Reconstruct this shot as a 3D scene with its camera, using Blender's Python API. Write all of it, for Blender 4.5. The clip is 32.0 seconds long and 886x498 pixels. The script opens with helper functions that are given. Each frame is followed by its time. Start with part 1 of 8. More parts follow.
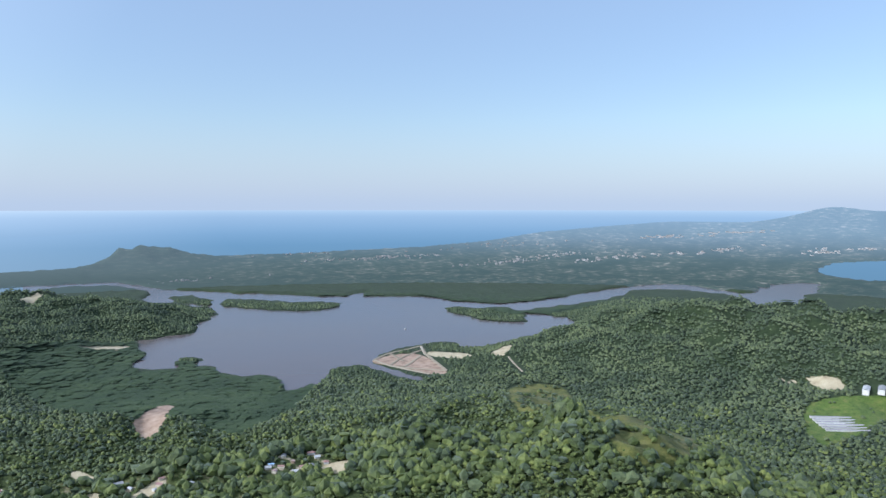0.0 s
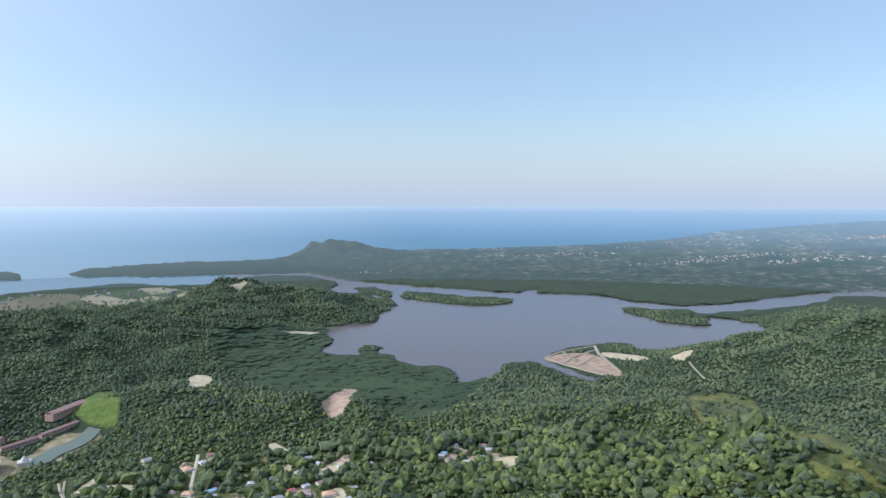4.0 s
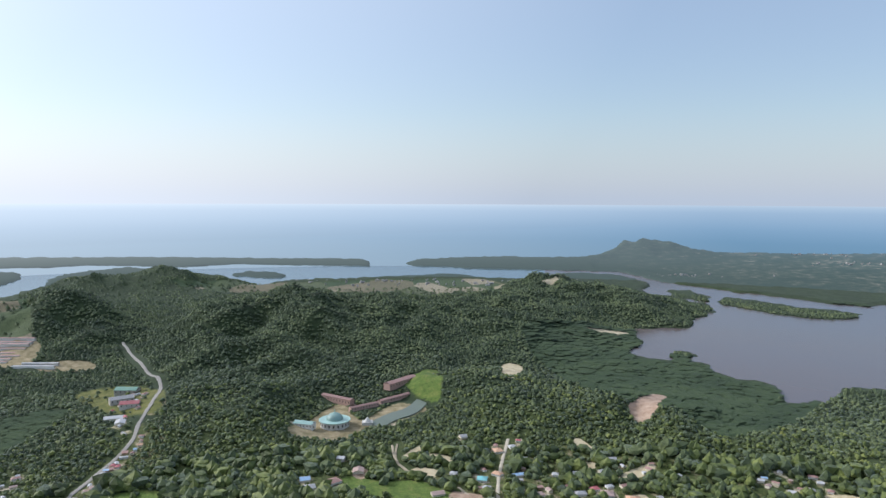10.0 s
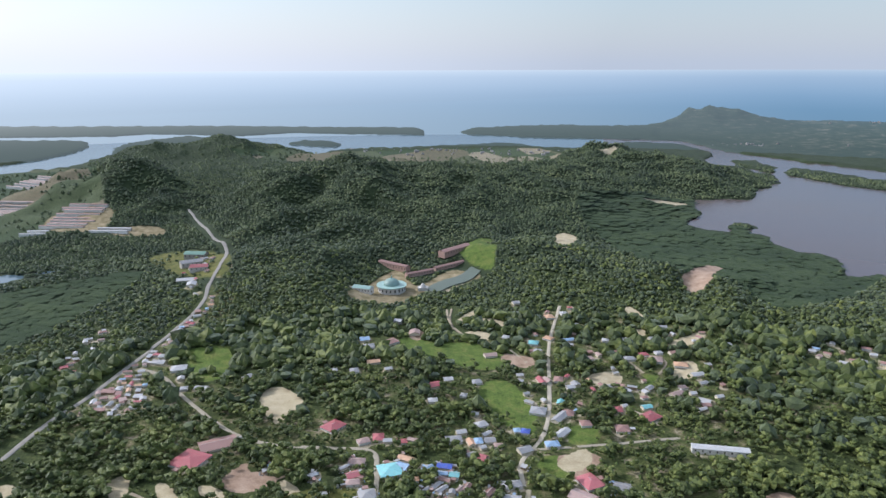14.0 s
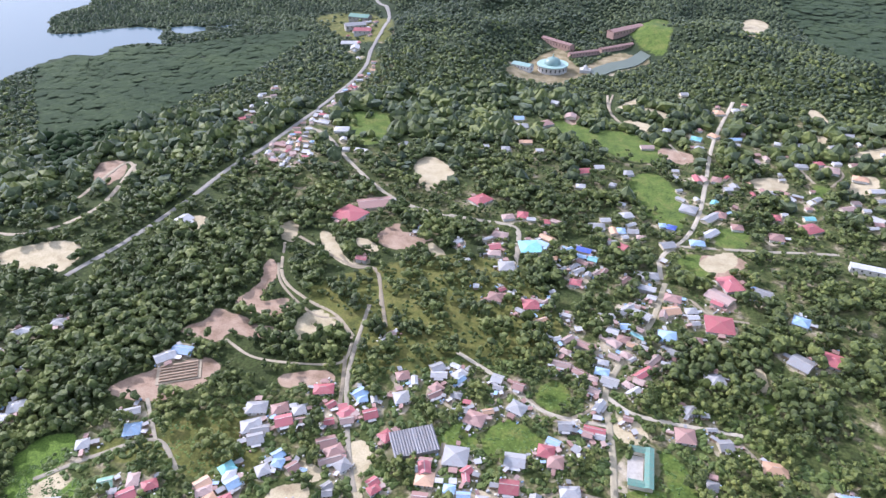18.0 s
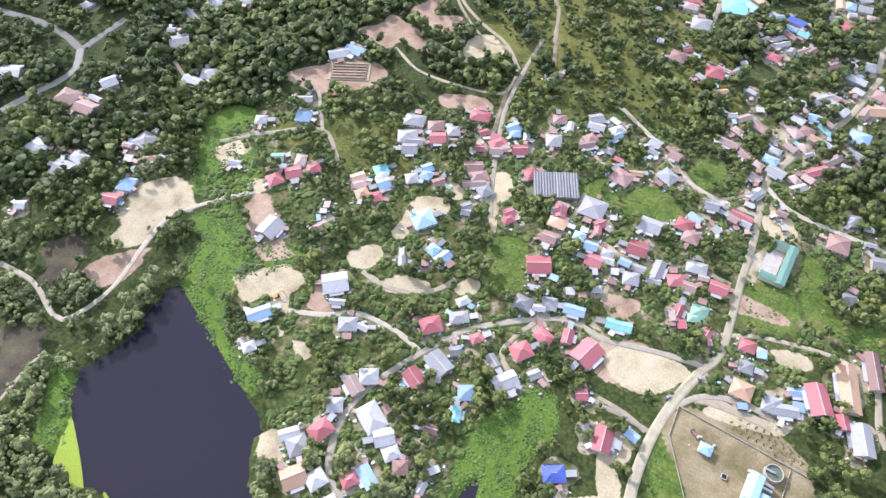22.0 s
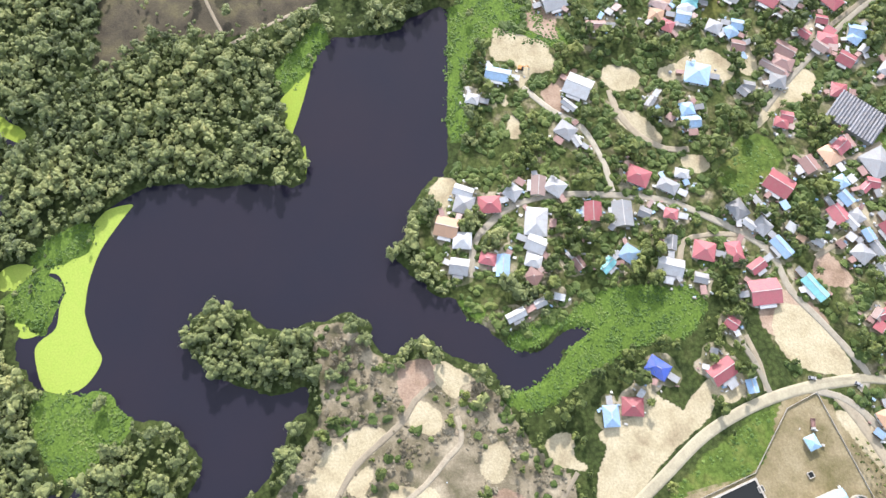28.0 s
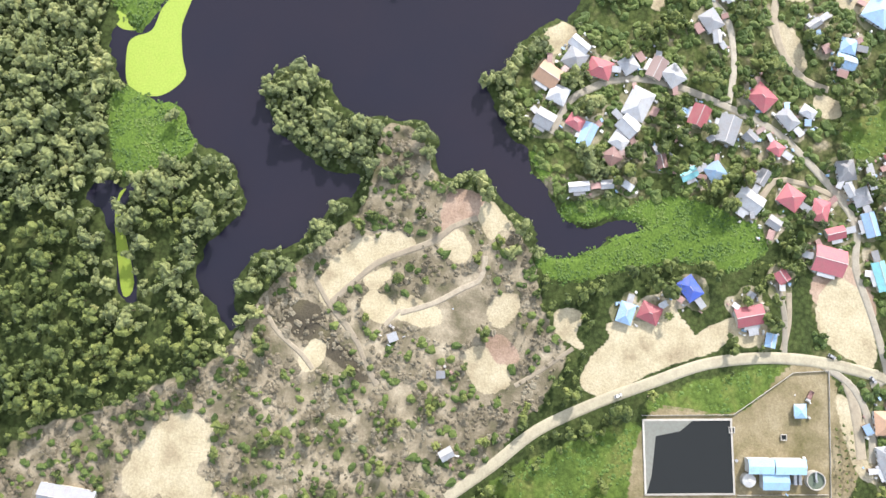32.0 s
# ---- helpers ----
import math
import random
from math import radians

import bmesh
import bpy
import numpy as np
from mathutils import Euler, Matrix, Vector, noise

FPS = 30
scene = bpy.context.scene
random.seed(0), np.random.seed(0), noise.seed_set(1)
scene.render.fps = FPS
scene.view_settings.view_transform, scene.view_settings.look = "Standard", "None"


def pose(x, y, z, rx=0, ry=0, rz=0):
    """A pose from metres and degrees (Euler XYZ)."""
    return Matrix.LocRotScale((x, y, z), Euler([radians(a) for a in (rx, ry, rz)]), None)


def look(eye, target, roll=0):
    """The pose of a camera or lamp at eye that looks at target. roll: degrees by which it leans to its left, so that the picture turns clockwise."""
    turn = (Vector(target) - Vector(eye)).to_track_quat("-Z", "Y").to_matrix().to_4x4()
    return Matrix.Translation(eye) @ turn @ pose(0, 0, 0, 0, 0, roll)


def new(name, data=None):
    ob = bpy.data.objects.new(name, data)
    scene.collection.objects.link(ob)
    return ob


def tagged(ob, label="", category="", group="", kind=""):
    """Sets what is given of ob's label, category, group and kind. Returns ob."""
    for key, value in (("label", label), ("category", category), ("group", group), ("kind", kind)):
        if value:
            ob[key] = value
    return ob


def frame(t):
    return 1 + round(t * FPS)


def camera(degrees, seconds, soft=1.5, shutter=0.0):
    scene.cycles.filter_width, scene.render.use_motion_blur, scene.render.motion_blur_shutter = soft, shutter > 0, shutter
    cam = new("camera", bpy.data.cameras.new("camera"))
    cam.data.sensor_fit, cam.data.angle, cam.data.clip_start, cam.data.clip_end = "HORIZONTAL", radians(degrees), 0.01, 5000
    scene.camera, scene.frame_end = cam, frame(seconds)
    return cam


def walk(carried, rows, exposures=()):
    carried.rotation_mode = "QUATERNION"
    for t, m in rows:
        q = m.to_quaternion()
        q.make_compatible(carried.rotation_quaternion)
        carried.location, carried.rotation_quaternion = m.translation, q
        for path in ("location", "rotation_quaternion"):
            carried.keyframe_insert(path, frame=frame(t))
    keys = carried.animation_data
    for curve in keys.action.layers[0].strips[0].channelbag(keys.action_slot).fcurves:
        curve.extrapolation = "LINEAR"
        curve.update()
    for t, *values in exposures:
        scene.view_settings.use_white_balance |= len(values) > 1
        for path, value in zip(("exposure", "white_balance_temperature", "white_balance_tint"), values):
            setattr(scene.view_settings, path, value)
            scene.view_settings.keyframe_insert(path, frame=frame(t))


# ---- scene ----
EYE = 380.0  # metres above the water
cam = camera(65.54, 32.0, 1.5)
# seconds, heading to the right of north, tilt below the horizon, lean
TURNS = [
    (0, 44.56, 3.67, -0.02), (0.5, 42.94, 3.68, -0.03), (1, 41.23, 3.70, -0.05), (1.5, 39.37, 3.73, -0.00),
    (2, 37.49, 3.78, -0.07), (2.5, 35.64, 3.83, -0.07), (3, 33.80, 3.88, -0.06), (3.5, 31.93, 3.92, -0.04),
    (5.5, 24.91, 4.09, -0.10), (6, 23.20, 4.13, -0.11), (6.5, 21.33, 4.16, -0.09), (7, 18.96, 4.19, -0.15),
    (7.5, 16.56, 4.22, -0.16), (8, 13.33, 4.22, -0.16), (8.5, 11.29, 4.22, -0.20), (9, 9.05, 4.21, -0.19),
    (9.5, 6.79, 4.18, -0.19), (10, 4.54, 4.16, -0.21), (10.5, 2.30, 4.14, -0.21), (11, 0.62, 4.13, -0.21),
    (11.5, -0.07, 4.12, -0.12), (12, -0.11, 4.67, -0.07), (12.5, -0.05, 8.03, 0.01), (13, -0.00, 10.63, 0.11),
    (13.5, 0.04, 12.83, 0.16), (14, -0.04, 14.99, 0.23), (14.5, -0.72, 17.10, 0.25), (16.5, -6.67, 25.34, 0.13),
    (17, -8.56, 27.48, 0.12), (17.5, -10.62, 29.69, 0.07), (18, -13.74, 33.15, 0.06), (18.5, -15.66, 35.91, 0.10),
    (19, -17.62, 38.78, 0.10), (19.5, -19.62, 41.56, 0.14), (20, -21.66, 44.26, 0.19), (20.5, -23.96, 46.89, 0.26),
    (21, -26.46, 49.55, 0.35), (21.5, -29.02, 52.19, 0.42), (22, -31.54, 54.82, 0.49), (22.5, -33.95, 57.41, 0.59),
    (23, -36.29, 59.93, 0.66), (23.5, -38.82, 62.41, 0.80), (24, -41.92, 64.82, 0.85), (24.5, -44.96, 66.75, 0.92),
    (25, -47.92, 67.25, 0.93), (25.5, -51.12, 67.60, 0.94), (26, -54.63, 68.02, 0.81), (26.5, -57.91, 68.79, 0.71),
    (28.5, -71.69, 72.08, 1.19), (29, -75.32, 72.93, 1.40), (29.5, -78.90, 73.77, 1.59), (30, -82.52, 74.60, 1.85),
    (30.5, -86.15, 75.39, 2.10), (31, -89.70, 76.21, 2.41), (31.5, -92.84, 79.59, 3.80), (32, -99.03, 84.96, 9.58),
]
walk(cam, [(t, pose(0, 0, EYE, 90 - tilt, 0, -heading) @ pose(0, 0, 0, 0, 0, -lean)) for t, heading, tilt, lean in TURNS],
     [(0, 0.0, 5500, 12), (6, 0.02, 5750, 12), (12, -0.14, 6050, 14), (14.5, -0.04, 5900, 16), (16, 0.2, 5750, 20), (17, 0.4, 5750, 23), (19, 0.62, 5780, 25),
      (20.5, 0.64, 5820, 23), (24, 0.62, 6050, 18), (32, 0.68, 6350, 14)])

# ---- light: a sunny, slightly hazy afternoon, the sun over the sea to the west ----
SUN_BEARING, SUN_HEIGHT = -68.0, 31.0
world = bpy.data.worlds.new("sky")
scene.world = world
world.use_nodes = True
wn, wl = world.node_tree.nodes, world.node_tree.links
sky = wn.new("ShaderNodeTexSky")
sky.sky_type, sky.sun_disc = "NISHITA", False
sky.sun_elevation, sky.sun_rotation = radians(SUN_HEIGHT), radians(SUN_BEARING)
sky.altitude, sky.air_density, sky.dust_density, sky.ozone_density = 380, 1.3, 0.8, 2.2
# sea haze, thickest at the horizon all round
height_of = wn.new("ShaderNodeSeparateXYZ")
wl.new(wn.new("ShaderNodeTexCoord").outputs["Generated"], height_of.inputs[0])
veil = wn.new("ShaderNodeValToRGB")
for e, (at, v) in zip((veil.color_ramp.elements[0], veil.color_ramp.elements[1], veil.color_ramp.elements.new(0.12)), ((0.0, 0.85), (0.34, 0.0), (0.12, 0.34))):
    e.position, e.color = at, (v, v, v, 1)
wl.new(height_of.outputs[2], veil.inputs["Fac"])
# the haze whitens round the sun
towards = wn.new("ShaderNodeVectorMath")
towards.operation = "DOT_PRODUCT"
wl.new(height_of.inputs[0].links[0].from_socket, towards.inputs[0])
towards.inputs[1].default_value = [math.cos(radians(SUN_HEIGHT)) * f(radians(SUN_BEARING)) for f in (math.sin, math.cos)] + [math.sin(radians(SUN_HEIGHT))]
aureole = wn.new("ShaderNodeValToRGB")
for e, (at, v) in zip((aureole.color_ramp.elements[0], aureole.color_ramp.elements[1], aureole.color_ramp.elements.new(0.75)), ((0.15, 0.0), (1.0, 1.0), (0.7, 0.45))):
    e.position, e.color = at, (v, v, v, 1)
wl.new(towards.outputs["Value"], aureole.inputs["Fac"])
haze_colour = wn.new("ShaderNodeMix")
haze_colour.data_type = "RGBA"
haze_colour.inputs[6].default_value, haze_colour.inputs[7].default_value = (3.6, 4.2, 4.95, 1), (9.5, 9.6, 9.4, 1)
wl.new(aureole.outputs["Color"], haze_colour.inputs[0])
thick = wn.new("ShaderNodeMath")
thick.operation, thick.use_clamp = "MULTIPLY_ADD", True
wl.new(aureole.outputs["Color"], thick.inputs[0])
thick.inputs[1].default_value = 0.3
wl.new(veil.outputs["Color"], thick.inputs[2])
hazy = wn.new("ShaderNodeMix")
hazy.data_type = "RGBA"
wl.new(haze_colour.outputs[2], hazy.inputs[7])
wl.new(thick.outputs[0], hazy.inputs[0])
wl.new(sky.outputs["Color"], hazy.inputs[6])
wl.new(hazy.outputs[2], wn["Background"].inputs["Color"])
wn["Background"].inputs["Strength"].default_value = 0.15
sun = new("sun", bpy.data.lights.new("sun", "SUN"))
sun.data.energy, sun.data.angle, sun.data.color = 4.0, radians(0.6), (1.0, 0.95, 0.88)
bearing_ = radians(SUN_BEARING)
sun.matrix_basis = look((math.sin(bearing_) * 900, math.cos(bearing_) * 900, 900 * math.tan(radians(SUN_HEIGHT))), (0, 0, 0))


# ---- the lie of the land ----
HILLS = [  # bearing from north in degrees, distance, height, spread along and across the bearing
    (-12.5, 1850, 100, 300, 120), (-7.5, 1920, 116, 320, 150), (-1, 1950, 92, 330, 160), (5, 2000, 70, 330, 190),
    (10, 2150, 66, 300, 180), (-12, 1250, 48, 150, 140), (13.2, 2500, 100, 200, 150), (17, 2450, 68, 200, 150),
    (21, 2350, 50, 180, 150), (24.5, 2260, 26, 130, 120), (-24.5, 2150, 108, 220, 125), (-28, 2200, 84, 180, 120),
    (-18, 3100, 74, 150, 150), (-22, 3050, 74, 140, 130), (-14, 3150, 40, 120, 150)]
HILLS_EAST = [
    (20.9, 5000, 104, 220, 130), (22.6, 5000, 78, 200, 120), (19.3, 4950, 90, 160, 95), (18.2, 4950, 44, 140, 45), (24.2, 5000, 44, 200, 130), (17.6, 4600, 18, 120, 70),
    (8, 1270, 45, 130, 120), (16, 1200, 42, 130, 130), (22, 1150, 42, 120, 120), (27, 1040, 34, 110, 110),
    (38, 1080, 34, 120, 120), (45, 1020, 46, 130, 130), (50, 1060, 62, 140, 110), (56, 1000, 88, 140, 90),
    (61, 930, 62, 130, 90), (66, 880, 36, 120, 100)]
HILLS_FAR = [
    (54, 1800, 46, 180, 150), (58, 1850, 66, 200, 150), (64, 1900, 112, 220, 190), (70, 1880, 116, 220, 190),
    (76, 1850, 110, 220, 200), (83, 1850, 110, 220, 220), (74.3, 15000, 340, 1500, 620), (77.8, 15000, 260, 1500, 800),
    (71.5, 14500, 130, 1200, 500), (81, 15500, 240, 1500, 1000)]


def far(xy, z):
    """The distance past 3.2 km, drawn nearer and smaller along the line of sight, so that it ends within 5 km."""
    r = np.maximum(np.hypot(xy[:, 0], xy[:, 1]), 1e-6)
    near = np.where(r < 3200, r, 3200 + 1700 * (1 - np.exp(-(r - 3200) / 1700)))
    k = near / r
    return np.column_stack([xy[:, 0] * k, xy[:, 1] * k, EYE - (EYE - z) * k])


def rounded(points, steps=4):
    """A closed outline through the points, softly curved."""
    p = np.array(points, float).reshape(-1, 2)
    out = []
    for i in range(len(p)):
        a, b, c, d = p[i - 1], p[i], p[(i + 1) % len(p)], p[(i + 2) % len(p)]
        for s in range(steps):
            t = s / steps
            out.append(0.5 * (2 * b + (c - a) * t + (2 * a - 5 * b + 4 * c - d) * t ** 2 + (3 * b - a - 3 * c + d) * t ** 3))
    return np.array(out)


def inside(xy, outline, reach=1e9):
    """Metres inside the outline (negative outside), no further than reach."""
    lo, hi = outline.min(0) - reach, outline.max(0) + reach
    out = np.full(len(xy), -reach)
    near = np.where(((xy > lo) & (xy < hi)).all(1))[0]
    for part in np.array_split(near, max(1, len(near) * len(outline) // 4000000)):
        if not len(part):
            continue
        q = xy[part]
        if len(q) < 40:
            a, b = outline[None], np.roll(outline, -1, 0)[None]
            e, w = b - a, q[:, None] - a
            t = np.clip((w * e).sum(2) / np.maximum((e * e).sum(2), 1e-9), 0, 1)
            cross = (a[..., 1] > q[:, 1:]) != (b[..., 1] > q[:, 1:])
            cross &= q[:, :1] < e[..., 0] * (q[:, 1:] - a[..., 1]) / np.where(np.abs(e[..., 1]) > 1e-12, e[..., 1], 1e-12) + a[..., 0]
            out[part] = np.where(cross.sum(1) % 2, 1, -1) * np.linalg.norm(w - t[..., None] * e, axis=2).min(1)
            continue
        best, odd = np.full(len(q), 1e18), np.zeros(len(q), bool)
        for a, b in zip(outline, np.roll(outline, -1, 0)):
            e, w = b - a, q - a
            t = np.clip((w @ e) / max(e @ e, 1e-9), 0, 1)
            best = np.minimum(best, ((w - t[:, None] * e) ** 2).sum(1))
            cross = (a[1] > q[:, 1]) != (b[1] > q[:, 1])
            odd ^= cross & (q[:, 0] < e[0] * (q[:, 1] - a[1]) / (e[1] if abs(e[1]) > 1e-12 else 1e-12) + a[0])
        out[part] = np.where(odd, 1, -1) * np.sqrt(best)
    return np.clip(out, -reach, reach)


def rough(xy, size, seed=0):
    """Smooth noise between -1 and 1 with lumps of about that size."""
    out = np.zeros(len(xy))
    rng = np.random.RandomState(seed)
    for k in range(6):
        a, f, s = rng.uniform(0, 2 * np.pi), rng.uniform(0.6, 1.7) * 2 * np.pi / size / 1.6, rng.uniform(0, 6.28)
        u, v = np.cos(a) * xy[:, 0] + np.sin(a) * xy[:, 1], -np.sin(a) * xy[:, 0] + np.cos(a) * xy[:, 1]
        out += np.sin(u * f + s + 1.3 * np.sin(v * f * 0.7 + s))
    return out / 3.2


def hills(xy):
    r, total = np.hypot(xy[:, 0], xy[:, 1]), np.zeros(len(xy))
    for bearing, away, high, along, across in HILLS + HILLS_EAST + HILLS_FAR:
        b = np.radians(bearing)
        u = xy[:, 0] * np.sin(b) + xy[:, 1] * np.cos(b) - away
        v = xy[:, 0] * np.cos(b) - xy[:, 1] * np.sin(b)
        total += (high * np.exp(-0.5 * ((u / along) ** 2 + (v / across) ** 2))) ** 4
    z = total ** 0.25
    z = z * np.clip((np.hypot(xy[:, 0] + 25, xy[:, 1] - 1180) - 115) / 80, 0.06, 1)  # levelled site of the domed hall
    spur = rough(xy, 260, 3) * 0.12 + rough(xy, 110, 4) * 0.08 - np.abs(rough(xy, 230, 8)) * 0.3 - np.abs(rough(xy, 105, 9)) * 0.14 + 0.16
    spur = spur * (r < 6000)
    return z * (1 + spur) * (z > 2) + 0.3 * rough(xy, 60, 5)


def land(xy):
    """Height of the bare ground, with the beds of all waters below zero."""
    z = 1.6 + np.maximum(hills(xy), -0.9)
    r = np.hypot(xy[:, 0], xy[:, 1])
    wet = np.full(len(xy), -200.0)
    for outline in WATERS:
        wet = np.maximum(wet, inside(xy, outline, 200))
    for outline in ISLES:
        wet = np.minimum(wet, -inside(xy, outline, 200))
    wet = np.maximum(wet, np.clip((r - 16500) / 5, -200, 200))
    soft = np.maximum(5, r * 0.006)
    wet = wet + rough(xy, 14, 6) * np.minimum(1.6, soft * 0.2) + rough(xy, 90, 7) * np.clip(r * 0.006 - 2, 0, 14)
    dry = np.clip(0.5 - wet / soft, 0, 1)
    rise = np.clip(-wet / 140, 0, 1)
    return -1.5 + dry * 3 + (z - 1.6) * np.where(r < 600, np.clip(-wet / 12, 0, 1), rise), wet


LAKE_EAST = [(-275, 117), (-255, 109), (-236, 99), (-215, 91), (-196, 82), (-180, 78), (-164, 67), (-163, 56), (-150, 40), (-139, 34), (-127, 21), (-115, 24), (-99, 32), (-85, 44), (-77, 45), (-66, 52), (-52, 61), (-44, 71), (-46, 82), (-50, 93), (-44, 105), (-39, 87), (-28, 71), (-31, 48), (-42, 47), (-50, 41), (-58, 30), (-70, 22), (-76, 10), (-73, -3), (-81, -9)]
LAKE_SOUTH = [(-96, -8), (-104, -14), (-107, -31), (-112, -57), (-129, -70), (-138, -86), (-133, -102), (-118, -105), (-98, -95), (-82, -76), (-76, -60), (-74, -51), (-64, -54), (-59, -66), (-47, -76), (-37, -85), (-34, -104), (-25, -116), (-13, -122), (3, -118), (12, -124), (-3, -130), (-11, -140), (-22, -142), (-38, -136), (-47, -125), (-57, -116), (-79, -121), (-89, -130), (-94, -143), (-112, -152), (-119, -160), (-129, -185), (-166, -194)]
LAKE_WEST = [(-198, -160), (-195, -148), (-207, -138), (-217, -135), (-222, -122), (-226, -99), (-211, -67), (-202, -42), (-192, -21), (-194, -10), (-209, -6), (-226, -8), (-249, -9), (-256, 1), (-266, 19), (-277, 29), (-280, 41), (-275, 60), (-270, 78), (-277, 95), (-277, 113)]
LAGOON_WEST = [(739, 1219), (776, 1291), (788, 1370), (742, 1387), (716, 1455), (735, 1513), (708, 1555), (747, 1608), (734, 1657), (697, 1632), (666, 1565), (614, 1616), (610, 1675), (669, 1747), (693, 1839), (714, 1955), (760, 1966), (868, 1956), (902, 1974), (952, 2102), (1040, 2167), (1106, 2270), (1148, 2414), (1128, 2535), (1100, 2625), (1054, 2671), (1066, 2815), (1146, 2933), (1178, 3175), (1135, 3392)]
LAGOON_NORTH = [(1207, 3521), (1261, 3065), (1386, 2830), (1446, 2691), (1581, 2506), (1619, 2394), (1686, 2328), (1833, 2365), (1762, 2254), (1865, 2177), (1947, 2024), (1926, 1905), (1975, 1769), (2109, 1681), (2358, 1671), (2569, 1672), (2785, 1662), (3101, 1574), (3040, 1352), (3006, 1164), (3402, 1213), (3624, 1096), (3197, 977), (3056, 987), (2825, 852), (2680, 994), (2862, 1177), (2873, 1458), (2702, 1569), (2463, 1494), (2283, 1510)]
LAGOON_SOUTH = [(2097, 1485), (1949, 1357), (1817, 1254), (1716, 1214), (1526, 1215), (1397, 1209), (1315, 1238), (1337, 1344), (1233, 1370), (1046, 1307), (1021, 1193), (1010, 1095), (977, 1141), (999, 1270), (945, 1307), (874, 1263), (828, 1207), (807, 1228), (761, 1210)]
LAGOON_ARM = [(4321, 1294), (4943, 1381), (5383, 1202), (5580, 1010), (3922, 705), (3922, 872), (3912, 988), (4098, 1198)]
SEA_WEST = [(-4471, 4609), (-2911, 4530), (-2160, 4514), (-1415, 4498), (-663, 4396), (-156, 4345), (-96, 4076), (-101, 3871), (-301, 3908), (-596, 3947), (-871, 4021), (-1113, 3826), (-1400, 3929), (-1675, 3968), (-1843, 3840), (-2442, 3789), (-3025, 3739), (-3594, 3690), (-2343, 2381), (-1944, 2376), (-1611, 2475), (-1544, 2572), (-1450, 2676), (-1467, 2991), (-1588, 3387), (-1563, 3625), (-1409, 3864), (-1266, 3767), (-1067, 3561), (-886, 3426), (-783, 3232), (-565, 3057), (-436, 3227), (-226, 3269), (45, 3360), (331, 3457)]
SEA_EAST = [(450, 3282), (625, 3210), (762, 3349), (961, 3472), (1135, 3392), (1207, 3521), (797, 3640), (623, 3673), (449, 3736), (303, 3831), (147, 3867), (94, 4037), (163, 4297), (421, 4415), (796, 4492), (917, 4438), (1078, 4416), (1294, 4448), (1484, 4699), (1671, 4890), (1854, 4778), (2150, 4770), (2562, 4756), (3071, 4693), (3565, 4597), (4260, 4576), (5272, 4803), (7557, 5836), (10275, 6590), (13308, 7293), (20363, 8435)]
RIVER_UPPER = [(-1565, 1283), (-1364, 1471), (-1330, 1526), (-1291, 1579), (-1233, 1610), (-1159, 1514), (-1173, 1481), (-1177, 1435), (-1155, 1358), (-1140, 1311), (-1153, 1275), (-1147, 1239), (-1093, 1164), (-1065, 1130), (-1011, 1136), (-961, 1184), (-938, 1205), (-866, 1198), (-842, 1152), (-818, 1138), (-809, 1121), (-852, 1113), (-878, 1084), (-890, 1038), (-923, 1023), (-946, 969), (-1028, 782)]
RIVER_LOWER = [(-846, 1226), (-787, 1241), (-752, 1277), (-740, 1266), (-777, 1222), (-816, 1187)]
CREEK = [(-72, -202), (-75, -191), (-69, -186), (-72, -180), (-67, -178), (-57, -185), (-48, -184), (-26, -178), (-11, -174), (-5, -177), (-8, -185), (-26, -187), (-46, -190), (-50, -194), (-57, -197), (-65, -207)]
INLET = [(-263, -207), (-266, -192), (-264, -179), (-248, -185), (-238, -187), (-236, -198), (-246, -201), (-253, -196)]
POND = [(-638, 394), (-631, 376), (-623, 355), (-611, 330), (-600, 307), (-598, 280), (-644, 306), (-660, 346), (-659, 373), (-654, 386)]
OPEN_SEA = [(4000000, 3000000), (0, 4000000), (-3000000, 1000000)]
ISLE_A = [(1166, 2764), (1250, 2755), (1251, 2565), (1181, 2483), (1138, 2610)]
ISLE_B = [(1278, 2539), (1350, 2514), (1461, 2316), (1566, 2170), (1476, 2074), (1335, 2117), (1254, 2253), (1214, 2390)]
ISLE_C = [(1773, 1783), (1883, 1714), (1944, 1615), (1814, 1457), (1743, 1400), (1671, 1471), (1705, 1631)]
ISLE_D = [(1896, 1549), (2037, 1544), (2270, 1502), (2463, 1494), (2249, 1437), (2076, 1373), (1940, 1350), (1900, 1440)]
ISLE_E = [(-2510, 3614), (-2166, 3636), (-1954, 3632), (-1793, 3519), (-1674, 3201), (-1663, 2899), (-1761, 2712), (-1875, 2682)]
ISLE_F = [(-784, 3476), (-665, 3610), (-511, 3471), (-517, 3321), (-645, 3347)]
ISLE_G = [(-191, -193), (-196, -178), (-193, -167), (-179, -163), (-170, -171), (-158, -176), (-162, -181), (-171, -189), (-181, -195)]
ISLE_H = [(-209, -174), (-217, -154), (-216, -138), (-201, -141), (-198, -148), (-196, -161)]
WATERS = [rounded(LAKE_EAST + LAKE_SOUTH + LAKE_WEST, 3), rounded(LAGOON_WEST + LAGOON_NORTH + LAGOON_SOUTH, 3),
          rounded(LAGOON_ARM, 3), np.array(SEA_WEST + SEA_EAST + OPEN_SEA, float), rounded(RIVER_UPPER), rounded(RIVER_LOWER), rounded(CREEK, 3), rounded(INLET, 3), rounded(POND, 3)]
